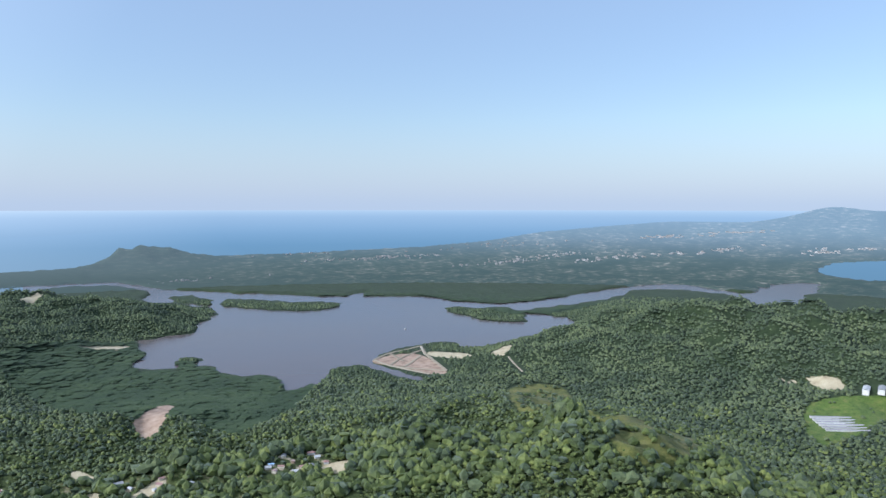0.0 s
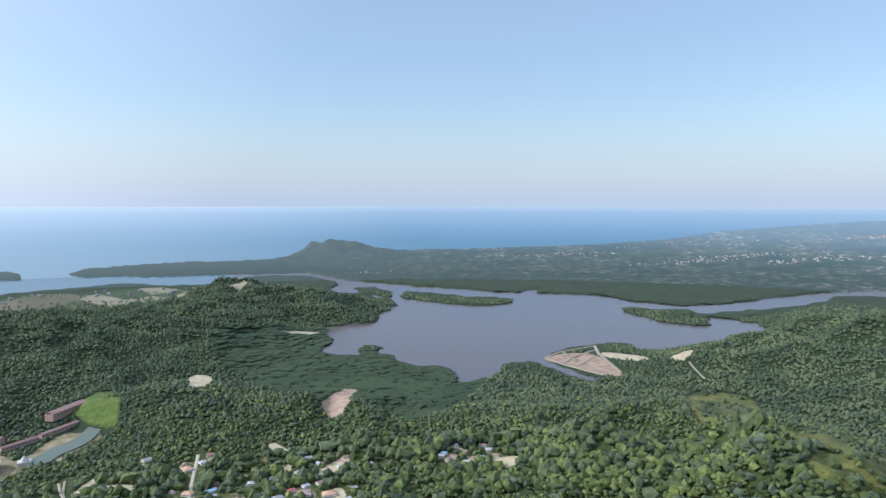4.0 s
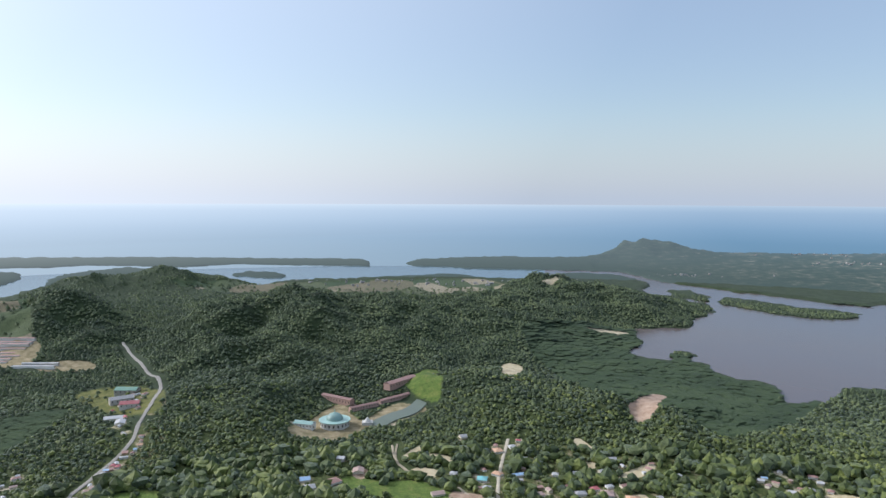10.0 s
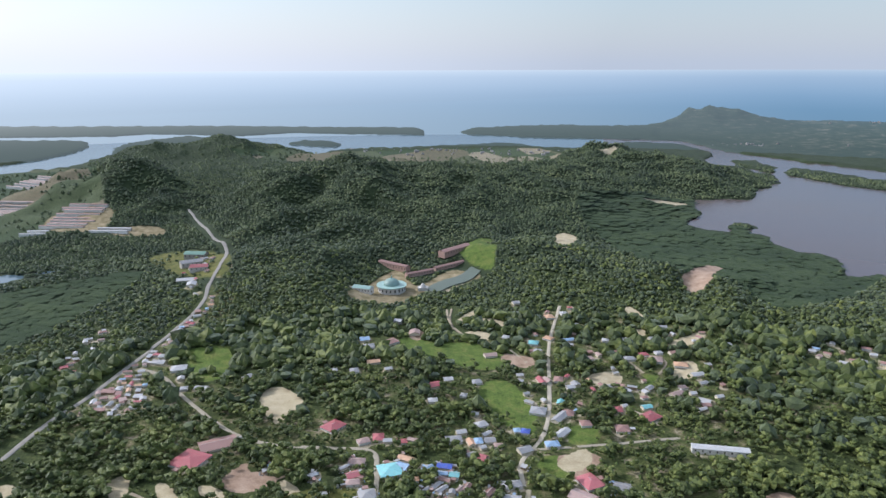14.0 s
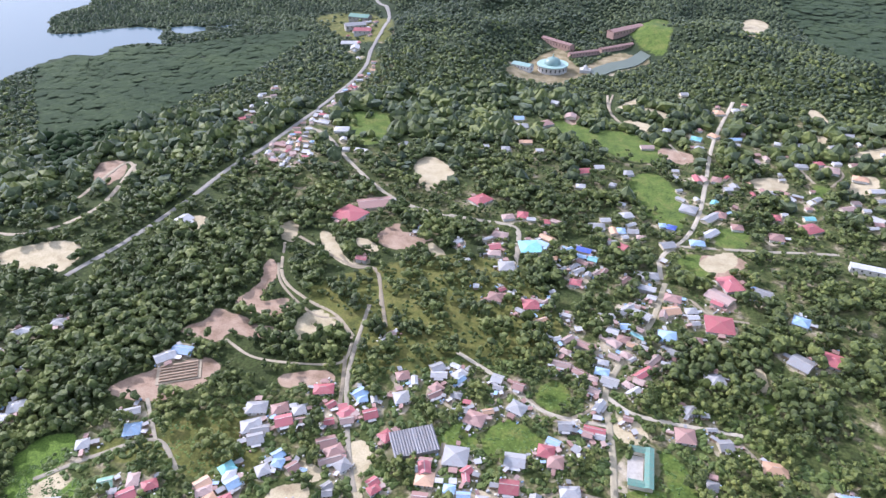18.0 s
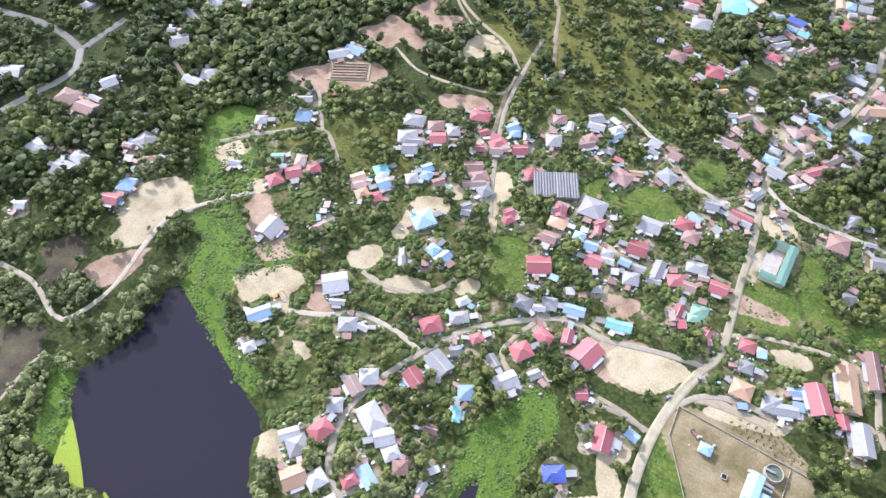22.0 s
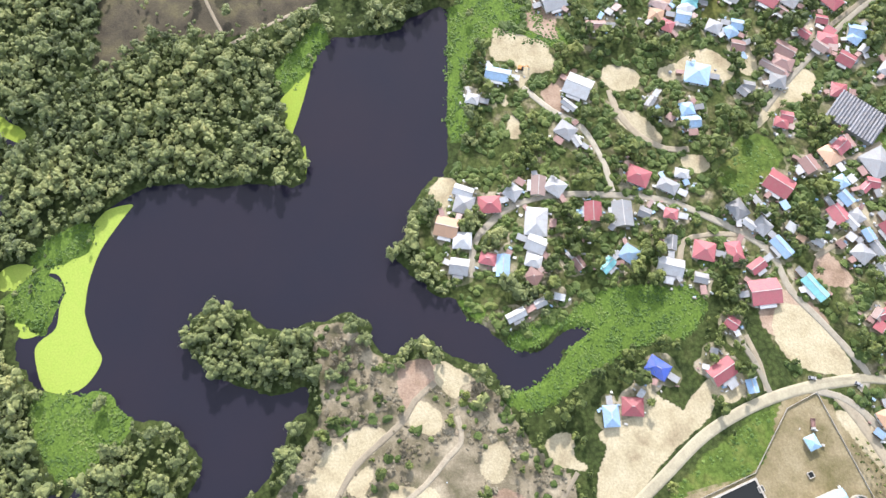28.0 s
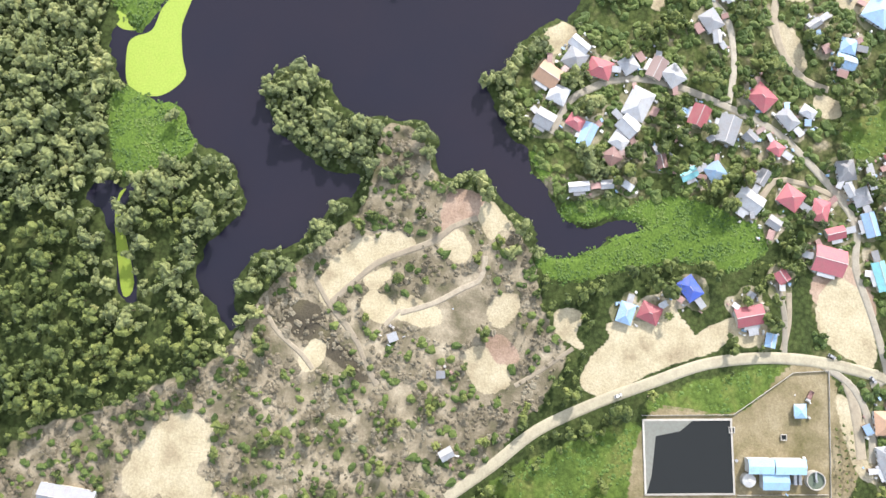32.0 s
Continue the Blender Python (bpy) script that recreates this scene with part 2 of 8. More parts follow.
ISLES = [rounded(p) for p in (ISLE_A, ISLE_B, ISLE_C, ISLE_D, ISLE_E, ISLE_F, ISLE_G, ISLE_H)]
WEEDS = [[(-218, -112), (-213, -117), (-206, -126), (-196, -137), (-181, -147), (-169, -152), (-161, -154), (-145, -153), (-134, -151), (-126, -158), (-122, -167), (-124, -179), (-132, -185), (-151, -185), (-157, -181), (-161, -171), (-173, -166), (-181, -161), (-193, -164), (-195, -177), (-190, -186), (-195, -196), (-204, -198), (-207, -195), (-207, -182), (-198, -166), (-198, -153), (-201, -142), (-213, -137), (-220, -128)],
         [(-170, -194), (-173, -189), (-168, -184), (-162, -179), (-161, -184), (-163, -190)],
         [(-314, -191), (-315, -184), (-311, -174), (-302, -169), (-294, -161), (-286, -155), (-284, -159), (-285, -166), (-293, -174), (-303, -185)],
         [(-264, -193), (-267, -187), (-264, -179), (-259, -180), (-254, -185), (-242, -188), (-235, -192), (-238, -200), (-249, -194), (-256, -195), (-259, -204)],
         [(-266, 18), (-226, -8), (-232, -12), (-249, -9), (-256, 1)],
         [(-69, -183), (-61, -187), (-48, -184), (-16, -177), (-9, -183), (-32, -187), (-54, -189), (-66, -187)],
         [(-90, -162), (-90, -158), (-83, -156), (-81, -162)],
         [(-214, -4), (-197, -9), (-199, -11), (-210, -8)]]
WATERS += [rounded(w) for w in WEEDS[:4]]

ZONES = {}


def zone(kind, points):
    ZONES.setdefault(kind, []).append(rounded(points))


zone("sand", [(91, -179), (70, -167), (56, -149), (64, -132), (82, -139), (100, -166)])
zone("sand", [(100, -157), (88, -142), (100, -129)])
zone("sand", [(-155, 57), (-160, 65), (-153, 70), (-143, 60)])
zone("sand", [(-315, 568), (-302, 576), (-291, 544), (-302, 545)])
zone("sand", [(-212, 753), (-176, 737), (-167, 716), (-195, 702)])
zone("sand", [(-215, 737), (-202, 766), (-167, 729), (-185, 680)])
zone("sand", [(-417, 554), (-402, 564), (-389, 537), (-403, 537)])
zone("sand", [(-213, 756), (-164, 728), (-187, 690)])
zone("sand", [(241, 1454), (289, 1451), (229, 1253)])
zone("sand", [(547, 2405), (621, 2463), (582, 2381), (534, 2345)])
zone("sand", [(1239, 1091), (1294, 1075), (1226, 1044)])
zone("sand", [(1197, 1265), (1219, 1147), (1181, 1129), (1160, 1205)])
zone("sand", [(531, 776), (564, 756), (537, 746)])
zone("sand", [(549, 1863), (673, 1895), (648, 1834), (555, 1838)])
zone("sand", [(1476, 456), (1489, 399), (1445, 396)])
zone("sand", [(1430, 496), (1459, 472), (1441, 471)])
zone("clay", [(1042, 1302), (1160, 1288), (1089, 1095), (1048, 1107), (1034, 1229)])
zone("clay", [(-340, 313), (-292, 358), (-269, 348), (-298, 311)])
zone("clay", [(397, 1092), (488, 1191), (406, 1042)])
zone("clay", [(393, 1073), (499, 1179), (413, 1037)])
zone("clay", [(291, 540), (316, 543), (293, 487), (275, 485)])
zone("clay", [(-597, 646), (-573, 663), (-550, 624), (-565, 603)])
zone("clay", [(-30, 250), (-11, 254), (-14, 243), (-23, 239)])
zone("grass", [(55, 102), (39, 136), (33, 179), (57, 178)])
zone("grass", [(86, 29), (62, 99), (101, 99), (101, 23)])
zone("grass", [(1351, 415), (1448, 314), (1360, 294), (1166, 340)])
zone("grass", [(30, 1349), (102, 1401), (90, 1241)])
zone("swamp", [(-271, 115), (-271, 155), (-250, 168), (-211, 178), (-243, 131), (-237, 110), (-187, 93), (-176, 82), (-196, 82), (-236, 98)])
zone("swamp", [(-53, 94), (-60, 129), (-37, 173), (-19, 152), (-35, 108), (-37, 93)])
zone("swamp", [(-269, 119), (-269, 156), (-220, 169), (-241, 136), (-230, 113), (-182, 83), (-204, 83), (-234, 96)])
zone("swamp", [(-125, -192), (-119, -159), (-94, -143), (-83, -158), (-77, -187)])
zone("swamp", [(-191, -194), (-196, -178), (-192, -166), (-178, -162), (-169, -170), (-156, -176), (-161, -180), (-170, -188), (-180, -196)])
zone("swamp", [(-208, -175), (-216, -153), (-216, -137), (-200, -140), (-196, -147), (-195, -161)])
zone("swamp", [(-87, 44), (-77, 57), (-71, 50)])
zone("swamp", [(-58, 63), (-57, 91), (-50, 87), (-47, 65)])
zone("swamp", [(-27, 46), (-32, 77), (-45, 109), (-47, 165), (-28, 164), (-23, 108), (-14, 62)])
zone("swamp", [(-346, 215), (-304, 233), (-286, 204), (-307, 179)])
zone("swamp", [(-297, 36), (-268, 32), (-250, -1), (-269, -4), (-286, 17)])
zone("scrub", [(21, -125), (-15, -100), (-34, -75), (-62, -47), (-101, -38), (-100, -19), (-71, -6), (-55, 25), (-30, 43), (1, 49), (29, 61), (71, 29), (101, -2), (132, -62), (132, -244), (75, -247), (51, -186), (30, -140)])
zone("marsh", [(-405, -73), (-386, -32), (-372, 2), (-328, 47), (-308, 28), (-307, -22), (-326, -68), (-316, -109)])
zone("marsh", [(-373, 94), (-355, 110), (-337, 89), (-348, 71)])
zone("marsh", [(-6, -99), (-3, -75), (16, -63), (34, -47), (40, -50), (28, -66), (9, -94)])
zone("marsh", [(-261, -269), (-264, -248), (-251, -233), (-230, -233), (-218, -243), (-220, -257), (-233, -266)])
zone("village", [(-243, 131), (-248, 235), (-93, 445), (71, 252), (24, 194), (-53, 211), (-42, 178), (-60, 129), (-53, 94), (-55, 63), (-99, 37), (-146, 41), (-164, 73), (-201, 102)])
zone("village", [(-340, 261), (-245, 328), (-132, 378), (-11, 444), (75, 702), (269, 834), (185, 300), (-251, 162)])
zone("village", [(-144, 899), (132, 920), (187, 1008), (444, 827), (382, 641), (-83, 642)])
zone("village", [(-379, 627), (-352, 727), (-235, 780), (-78, 630), (-129, 590), (-244, 601)])
zone("village", [(-408, 656), (-412, 802), (-385, 1006), (-420, 1288), (-379, 1263), (-321, 965), (-354, 835), (-202, 656)])
zone("meadow", [(949, 636), (940, 577), (1021, 439), (820, 403), (739, 429), (820, 521)])
zone("meadow", [(1061, 888), (1140, 805), (905, 628), (818, 662)])
zone("meadow", [(-241, 472), (-121, 559), (-49, 532), (-11, 444), (-132, 378), (-174, 415)])
zone("meadow", [(-321, 255), (-289, 278), (-279, 293), (-228, 314), (-193, 263), (-240, 253)])
zone("meadow", [(-594, 1336), (-527, 1370), (-420, 1288), (-378, 1139), (-452, 1167)])
zone("yard", [(58, 104), (58, 151), (33, 182), (36, 203), (107, 208), (130, 100)])
zone("yard", [(-161, 1079), (-141, 1147), (-90, 1263), (-65, 1193), (-38, 1128), (-77, 1060), (-131, 1057)])
zone("yard", [(-48, 1126), (-25, 1194), (17, 1255), (59, 1235), (68, 1210), (16, 1158), (-24, 1130)])
zone("yard", [(-936, 1567), (-952, 1685), (-826, 1675), (-787, 1588), (-796, 1525)])
zone("yard", [(-763, 1550), (-668, 1573), (-638, 1515), (-734, 1502)])
zone("mangrove", [(369, 1818), (708, 1918), (603, 1603), (702, 1618), (709, 1455), (781, 1310), (730, 1204), (816, 1211), (491, 939), (584, 1298), (365, 1380)])
zone("mangrove", [(405, 1630), (702, 1881), (623, 1623), (729, 1583), (803, 1359), (520, 948), (462, 1045), (346, 1211)])
zone("mangrove", [(-978, 1016), (-794, 1099), (-572, 1250), (-562, 1057), (-619, 811), (-628, 687), (-663, 638)])
zone("mangrove", [(1594, 3133), (2069, 2669), (2298, 2273), (3489, 2083), (4306, 1289), (3905, 868), (3020, 668), (1794, 547), (2733, 1412), (1874, 1420), (1841, 1821), (1513, 2484)])
zone("town", [(-2097, 2570), (-1371, 2489), (-815, 1635), (-889, 1541), (-1240, 1490)])
zone("town", [(-838, 2876), (-470, 3097), (439, 3201), (404, 2492), (-191, 2756), (-789, 2775)])
zone("town", [(2833, 4807), (3759, 4386), (6167, 4379), (9891, 4092), (9439, 2118), (5833, 1304), (3820, 2281), (2606, 3041), (2195, 3599)])
zone("town", [(-1293, 1975), (-1539, 2493), (-1388, 2559), (-1011, 1886), (-976, 1730), (-1011, 1662), (-1079, 1636)])
zone("sand", [(-18, -71), (-33, -59), (-39, -47), (-36, -43), (-42, -34), (-37, -22), (-31, -28), (-27, -41), (-20, -53), (-14, -59), (-6, -67), (-5, -71)])
zone("sand", [(-17, -47), (-22, -35), (-16, -38), (-12, -44)])
zone("sand", [(-2, -49), (-9, -44), (-1, -32), (3, -31), (6, -41)])
zone("sand", [(-4, -29), (-6, -24), (-2, -17), (4, -24), (4, -29)])
zone("sand", [(5, -24), (-1, -12), (6, -8), (8, -17)])
zone("sand", [(-36, -5), (-42, 3), (-32, 9), (-26, 3)])
zone("sand", [(3, 20), (-5, 25), (-7, 32), (-5, 35), (3, 33), (9, 25)])
zone("sand", [(-54, 17), (-58, 21), (-53, 26), (-45, 31), (-44, 25), (-39, 22), (-47, 17)])
zone("sand", [(26, 7), (22, 16), (31, 22), (33, 29), (42, 27), (43, 14)])
zone("sand", [(4, 57), (2, 63), (5, 69), (15, 65), (21, 69), (17, 63), (13, 57)])
zone("sand", [(28, -83), (17, -76), (23, -71), (32, -79)])
zone("clay", [(-56, -4), (-65, 4), (-60, 17), (-51, 15), (-50, 7), (-42, -2), (-45, -4)])
zone("clay", [(18, 19), (16, 26), (26, 34), (30, 29), (27, 22)])
zone("sand", [(-8, 114), (4, 121), (23, 133), (30, 116), (35, 103), (42, 90), (46, 78), (40, 70), (27, 77), (17, 87), (10, 85), (9, 96), (8, 115)])
zone("sand", [(-13, 208), (-4, 223), (13, 226), (32, 225), (26, 212), (18, 202), (2, 199)])
zone("clay", [(-22, 213), (-6, 226), (5, 227), (-10, 215), (-2, 199), (-14, 198)])
zone("sand", [(19, 131), (25, 136), (17, 148), (9, 149), (20, 156), (18, 167), (9, 168), (8, 157), (10, 145)])
zone("sand", [(49, 207), (60, 215), (83, 218), (90, 221), (85, 214), (65, 209)])
zone("clay", [(-323, 386), (-320, 394), (-309, 406), (-309, 420), (-295, 418), (-276, 414), (-265, 408), (-250, 408), (-252, 399), (-265, 394), (-282, 397), (-289, 382), (-304, 383)])
zone("clay", [(-297, 435), (-293, 453), (-289, 470), (-298, 494), (-295, 503), (-282, 483), (-283, 448), (-274, 440), (-255, 449), (-251, 431), (-260, 422), (-276, 424)])
zone("sand", [(-265, 405), (-244, 406), (-230, 407), (-232, 426), (-224, 439), (-210, 443), (-201, 432), (-208, 412), (-224, 400), (-245, 399)])
zone("sand", [(-268, 566), (-255, 560), (-231, 527), (-214, 515), (-224, 515), (-243, 527), (-260, 547)])
zone("sand", [(-228, 562), (-212, 558), (-201, 547), (-207, 543), (-220, 549)])
zone("clay", [(-210, 570), (-195, 600), (-191, 585), (-180, 584), (-165, 575), (-152, 580), (-175, 556), (-195, 555)])
zone("sand", [(-154, 571), (-143, 563), (-129, 546), (-133, 540), (-145, 552)])
zone("sand", [(-356, 164), (-339, 171), (-325, 140), (-317, 123), (-334, 120), (-345, 136)])
zone("sand", [(-341, 178), (-327, 185), (-311, 173), (-311, 163), (-320, 152), (-317, 138), (-331, 158)])
zone("clay", [(-333, 100), (-314, 121), (-309, 121), (-308, 96), (-325, 88)])
zone("sand", [(-330, 222), (-324, 234), (-309, 219), (-317, 206)])
zone("sand", [(-289, 210), (-278, 216), (-273, 206), (-281, 203)])
zone("clay", [(-280, 192), (-268, 205), (-248, 186), (-229, 175), (-224, 170), (-238, 159), (-256, 172)])
zone("sand", [(-191, 193), (-181, 205), (-174, 205), (-174, 191), (-184, 186)])
zone("sand", [(-116, 205), (-111, 216), (-105, 214), (-108, 205)])
zone("sand", [(-160, 181), (-155, 191), (-144, 196), (-132, 197), (-146, 185)])
zone("sand", [(-178, 254), (-163, 264), (-155, 259), (-160, 249), (-168, 224), (-175, 221), (-175, 236)])
zone("sand", [(-143, 297), (-134, 308), (-124, 294), (-125, 276), (-118, 258), (-129, 274)])
zone("sand", [(-243, 140), (-232, 148), (-221, 137), (-228, 127), (-237, 130)])
zone("sand", [(41, 371), (53, 371), (60, 357), (47, 352), (39, 359)])
zone("sand", [(71, 264), (87, 271), (94, 266), (82, 260)])
zone("sand", [(-60, 285), (-41, 286), (-43, 280), (-55, 281)])
zone("clay", [(39, 293), (63, 293), (74, 289), (54, 284), (43, 283)])
zone("sand", [(-229, 156), (-216, 162), (-204, 158), (-207, 144), (-192, 121), (-210, 138)])
zone("sand", [(-182, 122), (-172, 121), (-167, 117), (-176, 115)])
zone("clay", [(-196, 165), (-196, 171), (-191, 151), (-180, 145), (-173, 150), (-184, 154)])
zone("sand", [(-172, 281), (-157, 279), (-152, 272), (-162, 270)])
zone("sand", [(112, 600), (143, 623), (144, 601), (123, 583)])
zone("clay", [(117, 527), (129, 555), (137, 529), (126, 524)])
zone("sand", [(143, 446), (149, 452), (150, 428), (141, 436)])
zone("clay", [(-217, 356), (-187, 369), (-178, 360), (-207, 347)])
zone("sand", [(-564, 452), (-526, 482), (-493, 479), (-484, 443), (-505, 431), (-543, 433)])
zone("sand", [(19, 980), (47, 1021), (55, 1012), (31, 972)])
zone("sand", [(51, 977), (63, 991), (92, 969), (78, 956)])
zone("sand", [(32, 930), (40, 946), (67, 934), (65, 914), (48, 914)])
zone("clay", [(-49, 927), (-35, 945), (-29, 925), (-40, 912)])
zone("clay", [(93, 825), (77, 847), (87, 863), (118, 848), (110, 821)])
zone("sand", [(182, 792), (209, 806), (222, 787), (203, 761), (186, 771)])
zone("sand", [(276, 985), (282, 960), (284, 951), (296, 958), (284, 991)])
zone("sand", [(265, 924), (285, 924), (286, 911), (272, 908)])
zone("sand", [(304, 868), (352, 888), (347, 869), (307, 856)])
zone("sand", [(288, 796), (317, 817), (318, 796), (295, 777)])
zone("clay", [(113, 608), (145, 616), (154, 603), (129, 577), (122, 585)])
zone("grass", [(-349, 869), (-337, 883), (-294, 883), (-273, 817), (-286, 785), (-310, 789)])
zone("grass", [(-60, 918), (-17, 908), (37, 901), (80, 862), (86, 824), (45, 814), (-5, 844), (-52, 870)])
zone("grass", [(39, 757), (66, 787), (91, 755), (104, 698), (93, 653), (65, 676), (43, 723)])
zone("grass", [(133, 662), (157, 674), (166, 653), (153, 634), (131, 634)])
zone("grass", [(91, 603), (113, 613), (127, 587), (121, 571), (98, 570)])
zone("grass", [(251, 794), (272, 778), (245, 765)])
zone("grass", [(-279, 286), (-257, 309), (-236, 312), (-219, 293), (-216, 275), (-232, 258), (-245, 255), (-266, 271)])
zone("grass", [(-52, 334), (-37, 353), (-12, 340), (-19, 320), (-47, 318)])
zone("grass", [(-22, 385), (-9, 401), (4, 391), (5, 378), (-11, 368)])
zone("grass", [(45, 303), (52, 312), (70, 315), (79, 300), (78, 282), (50, 275)])
zone("grass", [(69, 345), (84, 342), (99, 309), (132, 316), (139, 302), (107, 295), (83, 297)])
zone("grass", [(-116, 248), (-97, 262), (-86, 247), (-81, 225), (-98, 217)])
zone("grass", [(-84, 325), (-69, 344), (-56, 332), (-56, 320), (-78, 316)])
zone("grass", [(138, 422), (151, 417), (151, 394), (142, 407)])
zone("meadow", [(-163, 538), (-139, 550), (-116, 531), (-102, 474), (-122, 456), (-146, 479)])
zone("meadow", [(-180, 397), (-157, 415), (-132, 427), (-141, 399), (-158, 369), (-173, 370)])
zone("swamp", [(-306, 159), (-284, 185), (-256, 162), (-238, 156), (-262, 141), (-261, 118), (-282, 131), (-283, 150)])
zone("swamp", [(-361, 240), (-346, 267), (-326, 256), (-330, 222), (-319, 203), (-283, 202), (-298, 184), (-323, 184)])
zone("grove", [(-447, 310), (-445, 384), (-424, 490), (-368, 552), (-306, 489), (-308, 429), (-322, 395), (-327, 349), (-340, 304), (-348, 264), (-351, 216), (-343, 184), (-374, 206), (-401, 253)])
zone("grove", [(-446, 172), (-417, 198), (-409, 250), (-350, 181), (-368, 150), (-353, 116), (-359, 94)])
zone("grove", [(-216, 355), (-200, 417), (-168, 440), (-127, 427), (-141, 375), (-181, 356)])
zone("grove", [(-92, 427), (-33, 470), (-18, 411), (-56, 400), (-102, 400)])
zone("grove", [(44, 395), (85, 420), (88, 391), (58, 383)])
zone("grove", [(85, 330), (151, 372), (154, 299), (116, 294), (92, 305)])
zone("grove", [(86, 408), (147, 495), (150, 420), (108, 384)])


# ---- materials ----
def shader(name, rough_=0.8, spec=0.3, metal=0.0):
    m = bpy.data.materials.new(name)
    m.use_nodes = True
    b = m.node_tree.nodes["Principled BSDF"]
    b.inputs["Roughness"].default_value, b.inputs["Metallic"].default_value = rough_, metal
    b.inputs["Specular IOR Level"].default_value = spec
    return m, m.node_tree.nodes, m.node_tree.links, b


def node(nodes, kind, **values):
    n = nodes.new(kind)
    for k, v in values.items():
        n.inputs[k].default_value = v
    return n


def noise_of(nodes, links, size, detail=4.0, stretch=None):
    """Noise in world metres with lumps of about that size."""
    g = nodes.new("ShaderNodeNewGeometry")
    n = node(nodes, "ShaderNodeTexNoise", Scale=1.0 / size, Detail=detail, Roughness=0.6)
    source = g.outputs["Position"]
    if stretch:
        mp = node(nodes, "ShaderNodeMapping", Scale=stretch)
        links.new(source, mp.inputs["Vector"])
        source = mp.outputs["Vector"]
    links.new(source, n.inputs["Vector"])
    return n.outputs["Fac"]


def ramp(nodes, links, fac, stops):
    n = nodes.new("ShaderNodeValToRGB")
    while len(n.color_ramp.elements) < len(stops):
        n.color_ramp.elements.new(0.5)
    for e, (at, c) in zip(n.color_ramp.elements, stops):
        e.position, e.color = at, (*c, 1)
    links.new(fac, n.inputs["Fac"])
    return n.outputs["Color"]


def mixed(nodes, links, fac, a, b, how="MIX"):
    n = nodes.new("ShaderNodeMix")
    n.data_type, n.blend_type = "RGBA", how
    for socket, v in ((n.inputs[0], fac), (n.inputs[6], a), (n.inputs[7], b)):
        if isinstance(v, bpy.types.NodeSocket):
            links.new(v, socket)
        else:
            socket.default_value = v if isinstance(v, float) else (*v, 1)
    return n.outputs[2]


def maths(nodes, links, how, a, b=0.0, c=0.0):
    n = nodes.new("ShaderNodeMath")
    n.operation = how
    for socket, v in zip(n.inputs, (a, b, c)):
        if isinstance(v, bpy.types.NodeSocket):
            links.new(v, socket)
        else:
            socket.default_value = v
    return n.outputs[0]


def bumped(nodes, links, b, height, strength, distance):
    n = node(nodes, "ShaderNodeBump", Strength=strength, Distance=distance)
    links.new(height, n.inputs["Height"])
    links.new(n.outputs["Normal"], b.inputs["Normal"])


def foliage(name, dark, mid, light, patch=45.0, sheen=0.25, tint=(0.75, 0.85, 1.0), vary=0.34, bright=1.0):
    """Leaves: patches of several greens, each clump a little different, waxy at a glancing view; the bluish sheen
    stands in for haze.
    """
    m, n, l, b = shader(name, 0.62, 0.25)
    dark, mid, light = (tuple(v * k * t for v, t in zip(c, (0.98, 1.02, 1.0))) for c, k in ((dark, 0.8 * bright), (mid, 0.68 * bright), (light, 0.74 * bright)))
    big, tree, small = noise_of(n, l, patch, 3), noise_of(n, l, 8.0, 2), noise_of(n, l, 1.1, 3)
    isle = n.new("ShaderNodeNewGeometry").outputs["Random Per Island"]
    own = n.new("ShaderNodeObjectInfo").outputs["Random"]
    mixv = maths(n, l, "ADD", maths(n, l, "MULTIPLY_ADD", isle, vary, 0.17 - vary / 2), maths(n, l, "MULTIPLY", own, 0.12))
    mixv = maths(n, l, "ADD", mixv, maths(n, l, "MULTIPLY_ADD", tree, 1.1, -0.5))
    mixv = maths(n, l, "ADD", mixv, maths(n, l, "MULTIPLY_ADD", big, 1.4, -0.46))
    c = ramp(n, l, mixv, ((0.0, dark), (0.45, mid), (0.8, light), (1.0, (light[0] * 1.12, light[1] * 1.02, light[2]))))
    c = mixed(n, l, 0.75, c, ramp(n, l, small, ((0.25, (0.55, 0.58, 0.5)), (0.65, (1.25, 1.2, 1.1)))), "MULTIPLY")
    l.new(c, b.inputs["Base Color"])
    b.inputs["Sheen Weight"].default_value, b.inputs["Sheen Roughness"].default_value = sheen, 0.5
    b.inputs["Sheen Tint"].default_value = (*tint, 1)
    bumped(n, l, b, noise_of(n, l, 1.1, 4), 0.7, 0.8)
    return m


def paint(name, colour, rough_=0.6, dirt=0.35, grain=2.5, spec=0.35, metal=0.0, stain=(0.16, 0.13, 0.1)):
    """Painted or plain material with blotches, streaks of dirt and its own tone on each thing."""
    m, n, l, b = shader(name, rough_, spec, metal)
    c = ramp(n, l, n.new("ShaderNodeObjectInfo").outputs["Random"],
             ((0.0, tuple(v * 0.72 for v in colour)), (0.55, colour), (1.0, tuple(min(0.9, v * 1.12 + 0.03) for v in colour))))
    wear = ramp(n, l, noise_of(n, l, grain, 5), ((0.42, (0, 0, 0)), (0.72, (1, 1, 1))))
    fine = noise_of(n, l, grain * 0.18, 3)
    c = mixed(n, l, maths(n, l, "MULTIPLY", wear, dirt), c, stain)
    c = mixed(n, l, 0.35, c, ramp(n, l, fine, ((0.3, (0.6, 0.6, 0.6)), (0.7, (1.2, 1.2, 1.2)))), "MULTIPLY")
    l.new(c, b.inputs["Base Color"])
    bumped(n, l, b, fine, 0.2, 0.03)
    return m


